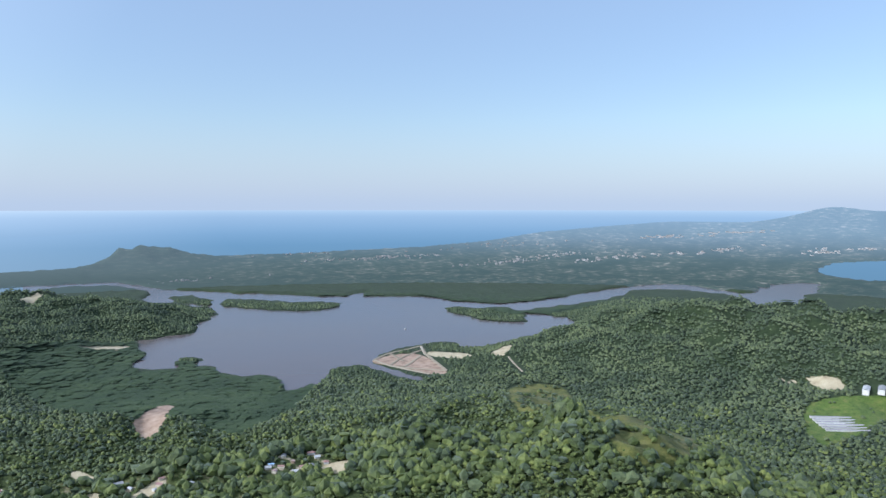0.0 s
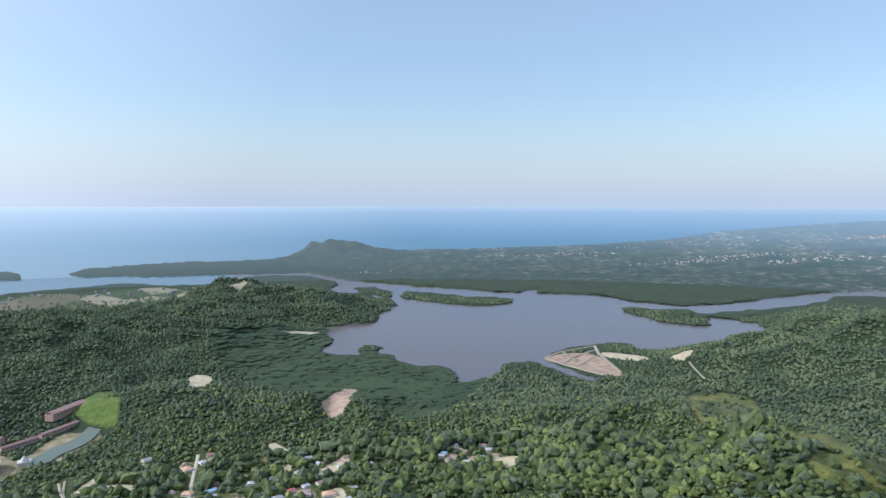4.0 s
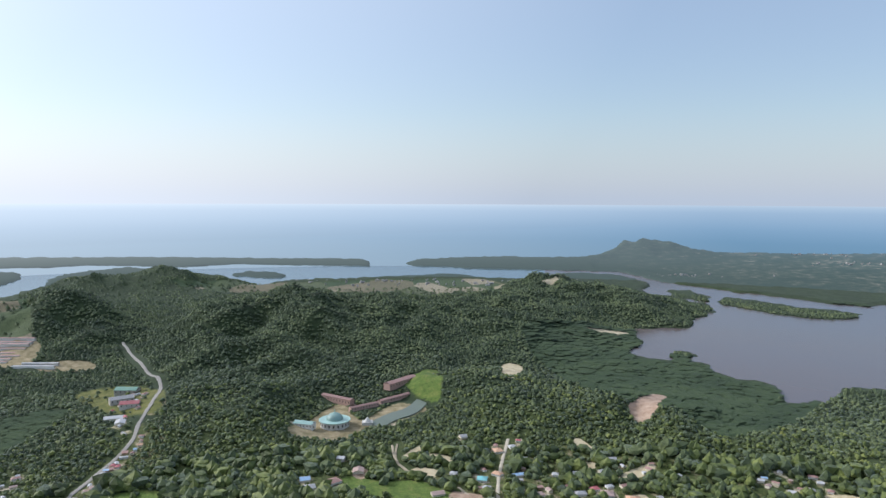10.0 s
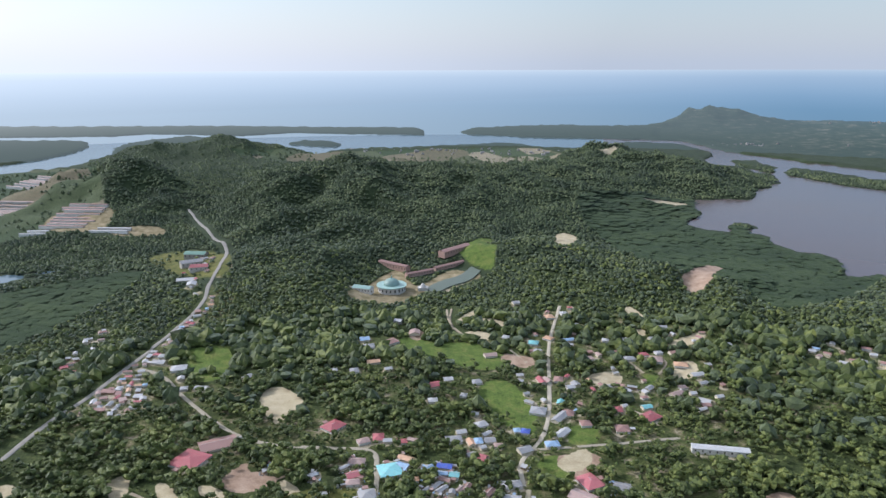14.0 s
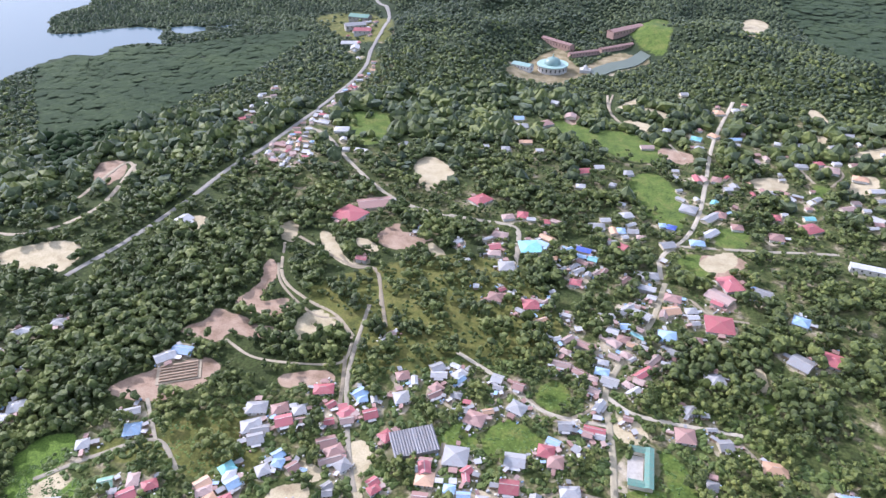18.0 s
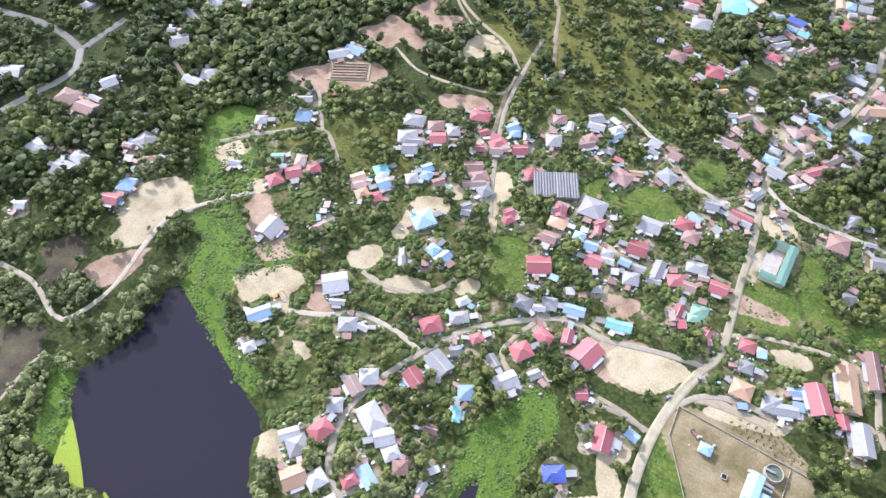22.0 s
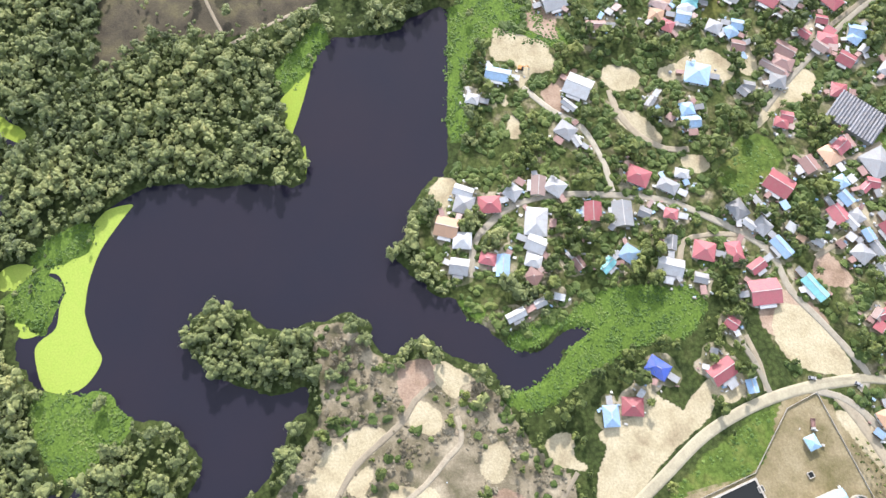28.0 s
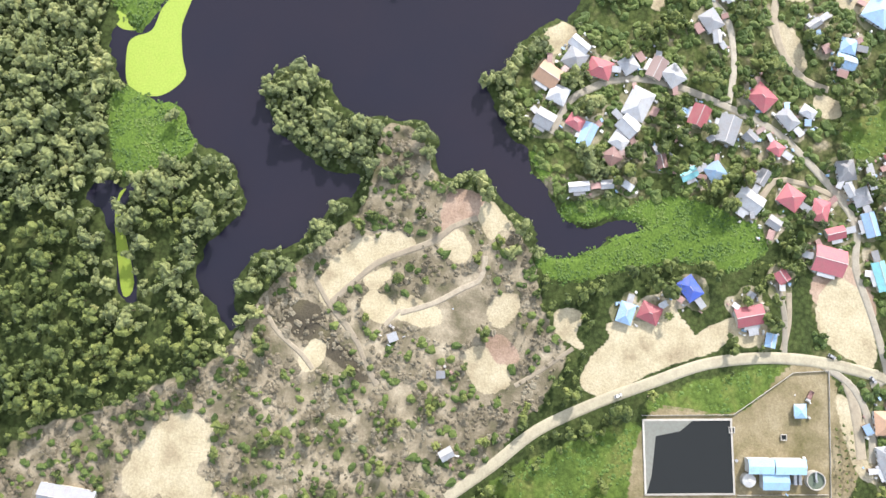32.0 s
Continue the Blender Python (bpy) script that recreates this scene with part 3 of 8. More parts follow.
def water(name, colour, ripple, rough_, deep=None, patch=120.0, chop=0.1):
    m, n, l, b = shader(name, rough_, 0.5)
    b.inputs["IOR"].default_value = 1.33
    c = ramp(n, l, noise_of(n, l, patch, 4), ((0.3, colour), (0.75, deep or tuple(v * 0.8 for v in colour))))
    l.new(c, b.inputs["Base Color"])
    bumped(n, l, b, noise_of(n, l, ripple, 3), chop, 0.15)
    return m


def ground_material():
    m, n, l, b = shader("ground", 0.95, 0.1)
    wob, fine, mid, big = noise_of(n, l, 7, 4), noise_of(n, l, 1.3, 4), noise_of(n, l, 16, 5), noise_of(n, l, 130, 4)
    c = ramp(n, l, mid, ((0.3, (0.035, 0.048, 0.018)), (0.55, (0.062, 0.082, 0.026)), (0.8, (0.11, 0.115, 0.045))))
    # knee-high brush, painted on: tufts brightened, the shade in the gaps between them darkened
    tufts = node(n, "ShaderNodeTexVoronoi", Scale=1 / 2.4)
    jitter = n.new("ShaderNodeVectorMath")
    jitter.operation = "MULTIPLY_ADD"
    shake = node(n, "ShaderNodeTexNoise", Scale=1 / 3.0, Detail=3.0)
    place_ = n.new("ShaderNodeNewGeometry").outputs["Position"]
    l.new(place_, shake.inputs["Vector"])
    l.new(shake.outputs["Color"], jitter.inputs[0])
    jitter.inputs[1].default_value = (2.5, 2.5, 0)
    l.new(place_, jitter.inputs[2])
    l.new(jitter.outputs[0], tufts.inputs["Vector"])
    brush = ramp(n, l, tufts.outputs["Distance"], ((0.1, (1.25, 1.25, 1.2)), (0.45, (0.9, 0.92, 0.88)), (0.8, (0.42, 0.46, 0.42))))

    def cover(attribute, channel):
        a = n.new("ShaderNodeAttribute")
        a.attribute_name = attribute
        s = n.new("ShaderNodeSeparateColor")
        l.new(a.outputs["Color"], s.inputs["Color"])
        v = maths(n, l, "ADD", s.outputs[channel], maths(n, l, "MULTIPLY_ADD", wob, 0.6, -0.3))
        r = n.new("ShaderNodeMapRange")
        r.interpolation_type = "SMOOTHSTEP"
        l.new(v, r.inputs["Value"])
        r.inputs["From Min"].default_value, r.inputs["From Max"].default_value = 0.42, 0.58
        return r.outputs["Result"]

    def lay(c, attribute, channel, stops, by):
        return mixed(n, l, cover(attribute, channel), c, ramp(n, l, by, stops))

    field = node(n, "ShaderNodeTexVoronoi", Scale=1 / 150.0)
    mp = node(n, "ShaderNodeMapping", Scale=(1.0, 0.45, 1.0), Rotation=(0, 0, 0.5))
    l.new(n.new("ShaderNodeNewGeometry").outputs["Position"], mp.inputs["Vector"])
    l.new(mp.outputs["Vector"], field.inputs["Vector"])
    sep = n.new("ShaderNodeSeparateColor")
    l.new(field.outputs["Color"], sep.inputs["Color"])
    c = lay(c, "cover_c", 2, ((0.2, (0.045, 0.075, 0.03)), (0.55, (0.08, 0.105, 0.05)), (0.75, (0.16, 0.14, 0.09)), (0.95, (0.3, 0.26, 0.19))), sep.outputs[0])
    c = lay(c, "cover_c", 0, ((0.3, (0.04, 0.054, 0.018)), (0.47, (0.078, 0.098, 0.03)), (0.58, (0.145, 0.14, 0.066)), (0.64, (0.27, 0.23, 0.155)), (0.76, (0.42, 0.36, 0.27))), mid)
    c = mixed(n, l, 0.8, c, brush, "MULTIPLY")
    # under mangroves and far woods: leaf green, with canopy shade painted in
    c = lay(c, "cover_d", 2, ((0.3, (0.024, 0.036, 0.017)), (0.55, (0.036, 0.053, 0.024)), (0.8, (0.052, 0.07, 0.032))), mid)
    c = lay(c, "cover_d", 0, ((0.3, (0.1, 0.12, 0.045)), (0.48, (0.2, 0.19, 0.11)), (0.56, (0.38, 0.33, 0.24)), (0.75, (0.54, 0.48, 0.38))), mid)
    c = lay(c, "cover_b", 1, ((0.3, (0.1, 0.1, 0.05)), (0.46, (0.2, 0.17, 0.115)), (0.58, (0.33, 0.28, 0.2)), (0.74, (0.5, 0.43, 0.32))), mid)
    c = lay(c, "cover_b", 2, ((0.3, (0.05, 0.043, 0.033)), (0.5, (0.092, 0.078, 0.055)), (0.62, (0.125, 0.11, 0.065)), (0.8, (0.17, 0.145, 0.085))), mid)
    c = lay(c, "cover_a", 2, ((0.3, (0.07, 0.11, 0.026)), (0.5, (0.115, 0.168, 0.036)), (0.66, (0.17, 0.19, 0.055)), (0.8, (0.2, 0.18, 0.08))), mid)
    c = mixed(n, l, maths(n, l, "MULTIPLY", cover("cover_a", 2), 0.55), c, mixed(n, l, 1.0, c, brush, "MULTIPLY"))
    c = lay(c, "cover_b", 0, ((0.3, (0.07, 0.12, 0.024)), (0.55, (0.115, 0.185, 0.034)), (0.8, (0.17, 0.23, 0.05))), fine)
    c = lay(c, "cover_c", 1, ((0.3, (0.14, 0.125, 0.055)), (0.5, (0.25, 0.205, 0.12)), (0.75, (0.38, 0.32, 0.21))), mid)
    c = lay(c, "cover_a", 1, ((0.3, (0.22, 0.15, 0.1)), (0.5, (0.36, 0.255, 0.19)), (0.75, (0.48, 0.37, 0.285))), mid)
    c = lay(c, "cover_a", 0, ((0.3, (0.32, 0.26, 0.17)), (0.45, (0.44, 0.375, 0.25)), (0.75, (0.55, 0.48, 0.345))), mid)
    c = lay(c, "cover_d", 1, ((0.3, (0.07, 0.085, 0.026)), (0.5, (0.14, 0.145, 0.04)), (0.75, (0.21, 0.19, 0.07))), mid)
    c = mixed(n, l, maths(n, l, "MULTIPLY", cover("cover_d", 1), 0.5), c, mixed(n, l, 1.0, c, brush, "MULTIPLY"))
    c = mixed(n, l, 0.6, c, ramp(n, l, fine, ((0.25, (0.6, 0.6, 0.6)), (0.7, (1.2, 1.2, 1.2)))), "MULTIPLY")
    c = mixed(n, l, 0.5, c, ramp(n, l, big, ((0.3, (0.75, 0.75, 0.75)), (0.7, (1.2, 1.2, 1.15)))), "MULTIPLY")
    l.new(c, b.inputs["Base Color"])
    # faint bluish sheen on the ground, standing in for haze
    b.inputs["Sheen Weight"].default_value, b.inputs["Sheen Tint"].default_value = 0.05, (0.8, 0.88, 1, 1)
    bumped(n, l, b, fine, 0.6, 0.6)
    return m


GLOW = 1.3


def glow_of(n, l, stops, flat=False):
    """Emission colour painted as far haze, thicker towards the horizon and paler on the sun's side."""
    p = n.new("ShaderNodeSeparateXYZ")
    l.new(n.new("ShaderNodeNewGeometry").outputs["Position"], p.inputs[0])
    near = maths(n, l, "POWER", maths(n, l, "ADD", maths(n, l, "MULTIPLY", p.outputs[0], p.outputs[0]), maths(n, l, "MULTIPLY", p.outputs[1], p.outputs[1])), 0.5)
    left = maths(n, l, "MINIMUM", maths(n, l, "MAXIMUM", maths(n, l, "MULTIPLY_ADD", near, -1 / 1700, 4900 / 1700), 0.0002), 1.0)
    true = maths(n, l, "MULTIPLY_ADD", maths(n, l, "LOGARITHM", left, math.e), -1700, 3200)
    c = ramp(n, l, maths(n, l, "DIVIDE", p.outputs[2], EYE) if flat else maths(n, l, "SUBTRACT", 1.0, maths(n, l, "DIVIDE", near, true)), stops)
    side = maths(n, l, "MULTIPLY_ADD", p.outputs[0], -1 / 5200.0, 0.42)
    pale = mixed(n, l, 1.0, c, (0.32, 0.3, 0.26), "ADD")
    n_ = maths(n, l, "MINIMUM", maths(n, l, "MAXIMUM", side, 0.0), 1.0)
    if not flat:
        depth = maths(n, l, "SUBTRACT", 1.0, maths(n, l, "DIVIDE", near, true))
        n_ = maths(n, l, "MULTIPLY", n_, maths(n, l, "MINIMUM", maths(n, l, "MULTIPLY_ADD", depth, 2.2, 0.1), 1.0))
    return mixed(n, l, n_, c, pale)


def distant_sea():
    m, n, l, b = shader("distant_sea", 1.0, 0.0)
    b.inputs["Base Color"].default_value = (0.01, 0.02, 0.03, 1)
    # the far sea's haze is painted as emission, fading to the horizon
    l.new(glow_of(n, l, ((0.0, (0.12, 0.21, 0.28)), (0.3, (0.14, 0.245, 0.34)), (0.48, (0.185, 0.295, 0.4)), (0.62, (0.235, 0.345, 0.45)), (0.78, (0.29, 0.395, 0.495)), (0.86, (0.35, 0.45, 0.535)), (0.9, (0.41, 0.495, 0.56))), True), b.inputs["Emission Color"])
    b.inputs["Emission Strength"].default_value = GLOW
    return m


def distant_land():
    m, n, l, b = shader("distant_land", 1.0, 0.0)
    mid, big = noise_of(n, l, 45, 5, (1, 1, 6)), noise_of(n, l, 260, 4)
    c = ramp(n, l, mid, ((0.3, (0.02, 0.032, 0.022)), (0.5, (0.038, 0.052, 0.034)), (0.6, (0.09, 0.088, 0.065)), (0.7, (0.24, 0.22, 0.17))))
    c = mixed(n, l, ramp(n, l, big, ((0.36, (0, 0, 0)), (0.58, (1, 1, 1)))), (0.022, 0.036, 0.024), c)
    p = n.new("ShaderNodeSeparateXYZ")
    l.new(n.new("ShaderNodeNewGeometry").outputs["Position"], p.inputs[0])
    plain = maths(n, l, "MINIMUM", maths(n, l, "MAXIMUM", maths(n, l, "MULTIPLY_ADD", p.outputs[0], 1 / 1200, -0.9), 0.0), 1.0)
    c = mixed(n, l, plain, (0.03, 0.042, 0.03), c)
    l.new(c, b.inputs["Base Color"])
    # haze over the far land, put into the emission colour
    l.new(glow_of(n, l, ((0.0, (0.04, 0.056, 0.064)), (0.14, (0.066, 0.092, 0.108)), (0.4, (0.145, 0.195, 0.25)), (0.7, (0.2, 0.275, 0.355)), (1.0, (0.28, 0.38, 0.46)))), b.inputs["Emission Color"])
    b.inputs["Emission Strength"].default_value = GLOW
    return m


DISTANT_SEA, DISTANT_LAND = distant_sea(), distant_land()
GROUND = ground_material()
LEAVES = foliage("broad_leaves", (0.036, 0.05, 0.018), (0.095, 0.126, 0.034), (0.2, 0.228, 0.064), sheen=0.07, bright=1.12)
# hill greens carry extra blue and sheen to imitate haze
LEAVES_FAR = foliage("hill_forest_leaves", (0.034, 0.048, 0.033), (0.074, 0.098, 0.05), (0.13, 0.155, 0.075), 90, 0.2, (0.8, 0.9, 1.0), vary=0.2, bright=1.25)
LEAVES_MANGROVE = foliage("mangrove_leaves", (0.03, 0.05, 0.024), (0.048, 0.078, 0.034), (0.07, 0.102, 0.044), 160, 0.06, (0.85, 0.92, 1.0), vary=0.08)
LEAVES_LAKE = foliage("lake_tree_leaves", (0.078, 0.092, 0.045), (0.155, 0.18, 0.07), (0.25, 0.262, 0.105), 60, 0.12, bright=1.38)
for leaf, gloss in ((LEAVES_MANGROVE, 0.05), (LEAVES_FAR, 0.14)):
    leaf.node_tree.nodes["Principled BSDF"].inputs["Roughness"].default_value = 0.85
    leaf.node_tree.nodes["Principled BSDF"].inputs["Specular IOR Level"].default_value = gloss
LEAVES_DRY = foliage("dry_brush_twigs", (0.15, 0.125, 0.085), (0.27, 0.22, 0.16), (0.36, 0.31, 0.24), 25, 0.1)
LEAVES_BRUSH = foliage("brush_leaves", (0.045, 0.07, 0.02), (0.085, 0.128, 0.03), (0.14, 0.18, 0.048), 35, 0.08, bright=1.2)
LEAVES_BRIGHT = foliage("water_plant_leaves", (0.06, 0.11, 0.024), (0.105, 0.18, 0.036), (0.17, 0.24, 0.055), 30, 0.1, bright=1.15)
BARK = paint("bark", (0.16, 0.12, 0.08), 0.9, 0.4, 0.6)
ASPHALT = paint("worn_pavement", (0.43, 0.385, 0.275), 0.9, 0.3, 6)
TARMAC = paint("worn_tarmac", (0.27, 0.26, 0.24), 0.9, 0.3, 6)
GRAVEL = paint("pale_gravel", (0.41, 0.37, 0.295), 0.95, 0.35, 4)
DIRT = paint("sandy_track", (0.37, 0.315, 0.23), 0.95, 0.4, 4)
SEA = water("sea_water", (0.1, 0.15, 0.18), 25, 0.12, (0.09, 0.14, 0.17), 2500, 0.03)
LAGOON = water("lagoon_water", (0.1, 0.088, 0.098), 8, 0.2, (0.12, 0.092, 0.085), 600, 0.06)
LAKE = water("lake_water", (0.018, 0.018, 0.03), 3, 0.15, (0.024, 0.02, 0.03), 90)
LAKE.node_tree.nodes["Principled BSDF"].inputs["Specular IOR Level"].default_value = 0.3


# ---- making meshes ----
def mesh(name, verts, faces, material, smooth=False):
    me = bpy.data.meshes.new(name)
    me.from_pydata([tuple(v) for v in verts], [], [tuple(f) for f in faces])
    me.materials.append(material)
    if smooth:
        me.shade_smooth()
    return me


def big_mesh(name, verts, tris, material, smooth=True):
    """A mesh from arrays of corners (n, 3) and of faces (m, 3 or 4)."""
    me = bpy.data.meshes.new(name)
    k = tris.shape[1]
    me.vertices.add(len(verts))
    me.vertices.foreach_set("co", np.ascontiguousarray(verts, np.float32).ravel())
    me.loops.add(tris.size)
    me.loops.foreach_set("vertex_index", np.ascontiguousarray(tris, np.int32).ravel())
    me.polygons.add(len(tris))
    me.polygons.foreach_set("loop_start", np.arange(0, tris.size, k, dtype=np.int32))
    me.polygons.foreach_set("use_smooth", np.full(len(tris), smooth))
    me.materials.append(material)
    me.update(calc_edges=True)
    return me


def join(pieces):
    """Arrays of many pieces as one."""
    v, f, at = [], [], 0
    for pv, pf in pieces:
        v.append(pv), f.append(pf + at)
        at += len(pv)
    return np.concatenate(v), np.concatenate(f)


def part(name, me, parent, label="", at=None):
    ob = new(name, me)
    ob.parent = parent
    if at is not None:
        ob.matrix_basis = at
    return tagged(ob, label) if label else ob


def box(x0, x1, y0, y1, z0, z1):
    v = [(x, y, z) for z in (z0, z1) for y in (y0, y1) for x in (x0, x1)]
    return v, [(0, 2, 3, 1), (4, 5, 7, 6), (0, 1, 5, 4), (2, 6, 7, 3), (0, 4, 6, 2), (1, 3, 7, 5)]


def boxes(*many):
    v, f = [], []
    for b in many:
        bv, bf = box(*b)
        f += [tuple(i + len(v) for i in q) for q in bf]
        v += bv
    return v, f


def tube(radius, z0, z1, sides=16, top=None, cap=True):
    top = radius if top is None else top
    a = [2 * math.pi * i / sides for i in range(sides)]
    v = [(radius * math.cos(t), radius * math.sin(t), z0) for t in a] + [(top * math.cos(t), top * math.sin(t), z1) for t in a]
    f = [(i, (i + 1) % sides, sides + (i + 1) % sides, sides + i) for i in range(sides)]
    if cap:
        f += [tuple(range(sides, 2 * sides)), tuple(range(sides))[::-1]]
    return v, f


def height(x, y):
    return float(land(np.array([[x, y]], float))[0][0])


# ---- ground: one sheet to the horizon ----
def cover_masks(xy):
    r = np.hypot(xy[:, 0], xy[:, 1])
    soft = np.maximum(4.5, r * 0.012)
    out = {}
    for kind, outlines in ZONES.items():
        d = np.full(len(xy), -200.0)
        for o in outlines:
            d = np.maximum(d, inside(xy, o, 200))
        out[kind] = np.clip(0.5 + (d + (1.3 if kind in ("sand", "clay") else 0)) / soft / {"grass": 1.6, "meadow": 2.4, "sand": 0.9, "clay": 0.9}.get(kind, 1), 0, 1)
    return out


def spokes():
    return np.radians(np.concatenate([np.arange(-52, 10, 0.4), np.arange(10, 70, 0.3), np.arange(70, 98, 0.4), np.arange(98, 308, 2.0)]))


def rings():
    r = [0.4]
    while r[-1] < 40000:
        q = r[-1]
        r.append(q + (2.4 if q < 340 else max(2.4, q * 0.0104) if q < 4800 else q * 0.016 if q < 16500 else q * 0.1))
    return np.array(r)


def disc(az, r):
    xy = np.stack([np.outer(r, np.sin(az)), np.outer(r, np.cos(az))], -1).reshape(-1, 2)
    n, i, j = len(az), np.arange(len(r) - 1)[:, None], np.arange(len(az))[None]
    k = (j + 1) % n
    quads = np.stack([i * n + j, (i + 1) * n + j, (i + 1) * n + k, i * n + k], -1).reshape(-1, 4)
    return xy, quads[:, ::-1]


def make_ground():
    xy, quads = disc(spokes(), rings())
    z, wet = land(xy)
    r = np.hypot(xy[:, 0], xy[:, 1])
    masks = cover_masks(xy)
    beach = inside(xy, WATERS[3], 400)
    masks["sand"] = np.maximum(masks["sand"], np.where((r > 3300) & (beach > -13) & (beach < 20) & (xy[:, 1] > 3900), 0.62, 0))
    masks["town"] = np.maximum(masks["town"], np.where((r > 3600) & (np.arctan2(xy[:, 0], xy[:, 1]) > 0.3) & (wet < -160), 0.6, 0))
    z = z + 0.8 * rough(xy, 9, 11) * np.clip((r - 300) / 900, 0, 1) * (wet < -15)
    wood = np.clip((r - 2400) / 500, 0, 1) * (masks["town"] < 0.5) * (masks["sand"] < 0.5) * (wet < -10)
    z = z + wood * (6 + 2.0 * rough(xy, 30, 12))
    z = z - np.where(r > 3000, np.clip(wet - 1, 0, 40) * 1.5, 0)
    masks["dirt"] = np.zeros(len(xy))
    close = r < 1200
    masks["dirt"][close] = np.clip(0.5 + (3.4 + 2.2 * rough(xy[close], 25, 41) - house_gap(xy[close])) / 5, 0, 1)
    # where the ground colour takes on the painted shade of the woods
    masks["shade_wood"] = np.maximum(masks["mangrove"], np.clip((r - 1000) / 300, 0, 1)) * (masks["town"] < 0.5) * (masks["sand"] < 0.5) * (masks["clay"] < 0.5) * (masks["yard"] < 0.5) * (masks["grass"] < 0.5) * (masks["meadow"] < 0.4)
    v = far(xy, z)
    v[:, :2] *= np.where((r > 6000) & (wet > 20), 1.004, 1.0)[:, None]
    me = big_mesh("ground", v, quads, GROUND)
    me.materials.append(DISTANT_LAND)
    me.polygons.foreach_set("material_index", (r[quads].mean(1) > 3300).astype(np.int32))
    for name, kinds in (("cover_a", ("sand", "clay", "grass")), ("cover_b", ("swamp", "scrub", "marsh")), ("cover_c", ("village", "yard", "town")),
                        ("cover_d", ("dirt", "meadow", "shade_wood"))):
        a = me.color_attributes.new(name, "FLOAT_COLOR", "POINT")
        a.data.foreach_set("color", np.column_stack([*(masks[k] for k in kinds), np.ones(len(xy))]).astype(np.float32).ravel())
    tagged(new("ground", me), "green and sandy coastal land with wooded hills", "ground", kind="structure")



def make_waters():
    az, r = np.radians(np.concatenate([np.arange(25, 100, 0.3), np.arange(100, 385, 1.5)])), np.concatenate([np.arange(20, 700, 20), np.geomspace(700, 50000, 150)])
    xy, quads = disc(az, r)
    c = xy[quads].mean(1)
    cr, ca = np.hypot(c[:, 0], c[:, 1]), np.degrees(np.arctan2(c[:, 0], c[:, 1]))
    lagoon = (ca > 13) & (cr < np.where(ca < 35, 3750, 3900)) & (cr > 650) & (ca < 120)
    for name, pick, material, label in (("lake", cr < 650, LAKE, "dark still lake with purple-brown water"),
                                        ("lagoon", lagoon, LAGOON, "broad calm lagoon of muddy mauve-grey water"),
                                        ("sea", (cr >= 650) & ~lagoon, SEA, "calm blue sea reaching to the hazy horizon")):
        used, q = np.unique(quads[pick], return_inverse=True)
        me = big_mesh(name, far(xy[used], np.zeros(len(used))), q.reshape(-1, 4), material)
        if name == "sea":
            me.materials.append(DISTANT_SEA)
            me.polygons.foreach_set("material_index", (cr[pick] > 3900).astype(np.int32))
        tagged(new(name, me), label, "water", kind="structure")


make_waters()


def road(kind, width, points):
    """A ribbon with a rounded crown and low sides that lies on the ground along the points."""
    lift = 0.2 if kind in ("asphalt", "highway") else 0.14 if kind == "lane" else 0.1
    p = np.array(points, float)
    p = np.vstack([2 * p[0] - p[1], p, 2 * p[-1] - p[-2]])
    line = []
    for a, b, c, d in zip(p, p[1:], p[2:], p[3:]):
        n = max(2, int(np.linalg.norm(c - b) / 5))
        for s in range(n):
            t = s / n
            line.append(0.5 * (2 * b + (c - a) * t + (2 * a - 5 * b + 4 * c - d) * t ** 2 + (3 * b - a - 3 * c + d) * t ** 3))
    line = np.array(line + [p[-2]])
    way = np.gradient(line, axis=0)
    way /= np.linalg.norm(way, axis=1)[:, None]
    side = np.column_stack([way[:, 1], -way[:, 0]])
    wob = 1 + 0.12 * rough(line, 23, 21)[:, None] * (kind != "asphalt")
    z = np.maximum(land(line)[0], 0.5)
    rows = []
    for k, dz in ((-0.56, -0.5), (-0.5, 0), (-0.25, 0.05), (0, 0.07), (0.25, 0.05), (0.5, 0), (0.56, -0.5)):
        q = line + side * k * width * wob
        rows.append(np.column_stack([q, np.maximum(z, land(q)[0]) + lift + dz]))
    v = np.stack(rows, 1)
    far_off = np.hypot(v[..., 0], v[..., 1])[..., None]
    v = v + np.where(far_off > 700, (far_off - 700) * 0.0012, 0) * np.array([0, 0, 1.0])
    n, m = v.shape[:2]
    i, j = np.arange(n - 1)[:, None], np.arange(m - 1)[None]
    quads = np.stack([i * m + j, i * m + j + 1, (i + 1) * m + j + 1, (i + 1) * m + j], -1).reshape(-1, 4)
    name, material, label = {"highway": ("road", TARMAC, "worn grey tarmac main road"), "asphalt": ("road", ASPHALT, "worn pale grey paved road through the village"),
                             "lane": ("lane", GRAVEL, "pale narrow village lane of gravel and concrete"),
                             "track": ("track", DIRT, "sandy dirt track with uneven edges")}[kind]
    tagged(new(name, big_mesh(name, v.reshape(-1, 3), quads[:, ::-1], material)), label, "road", kind="structure")
    ROAD_LINES.append((line, width))


ROAD_LINES = []

road("highway", 6.5, [(-508, 296), (-510, 261), (-512, 248), (-537, 253), (-575, 254), (-623, 245)])
road("highway", 6.5, [(-512, 248), (-496, 228), (-495, 209), (-503, 182), (-508, 154)])
road("highway", 6, [(-475, 433), (-457, 499), (-443, 585), (-435, 677), (-421, 741), (-411, 823), (-403, 882), (-393, 949), (-382, 1028), (-392, 1096), (-405, 1211), (-441, 1349), (-507, 1463), (-658, 1745)])
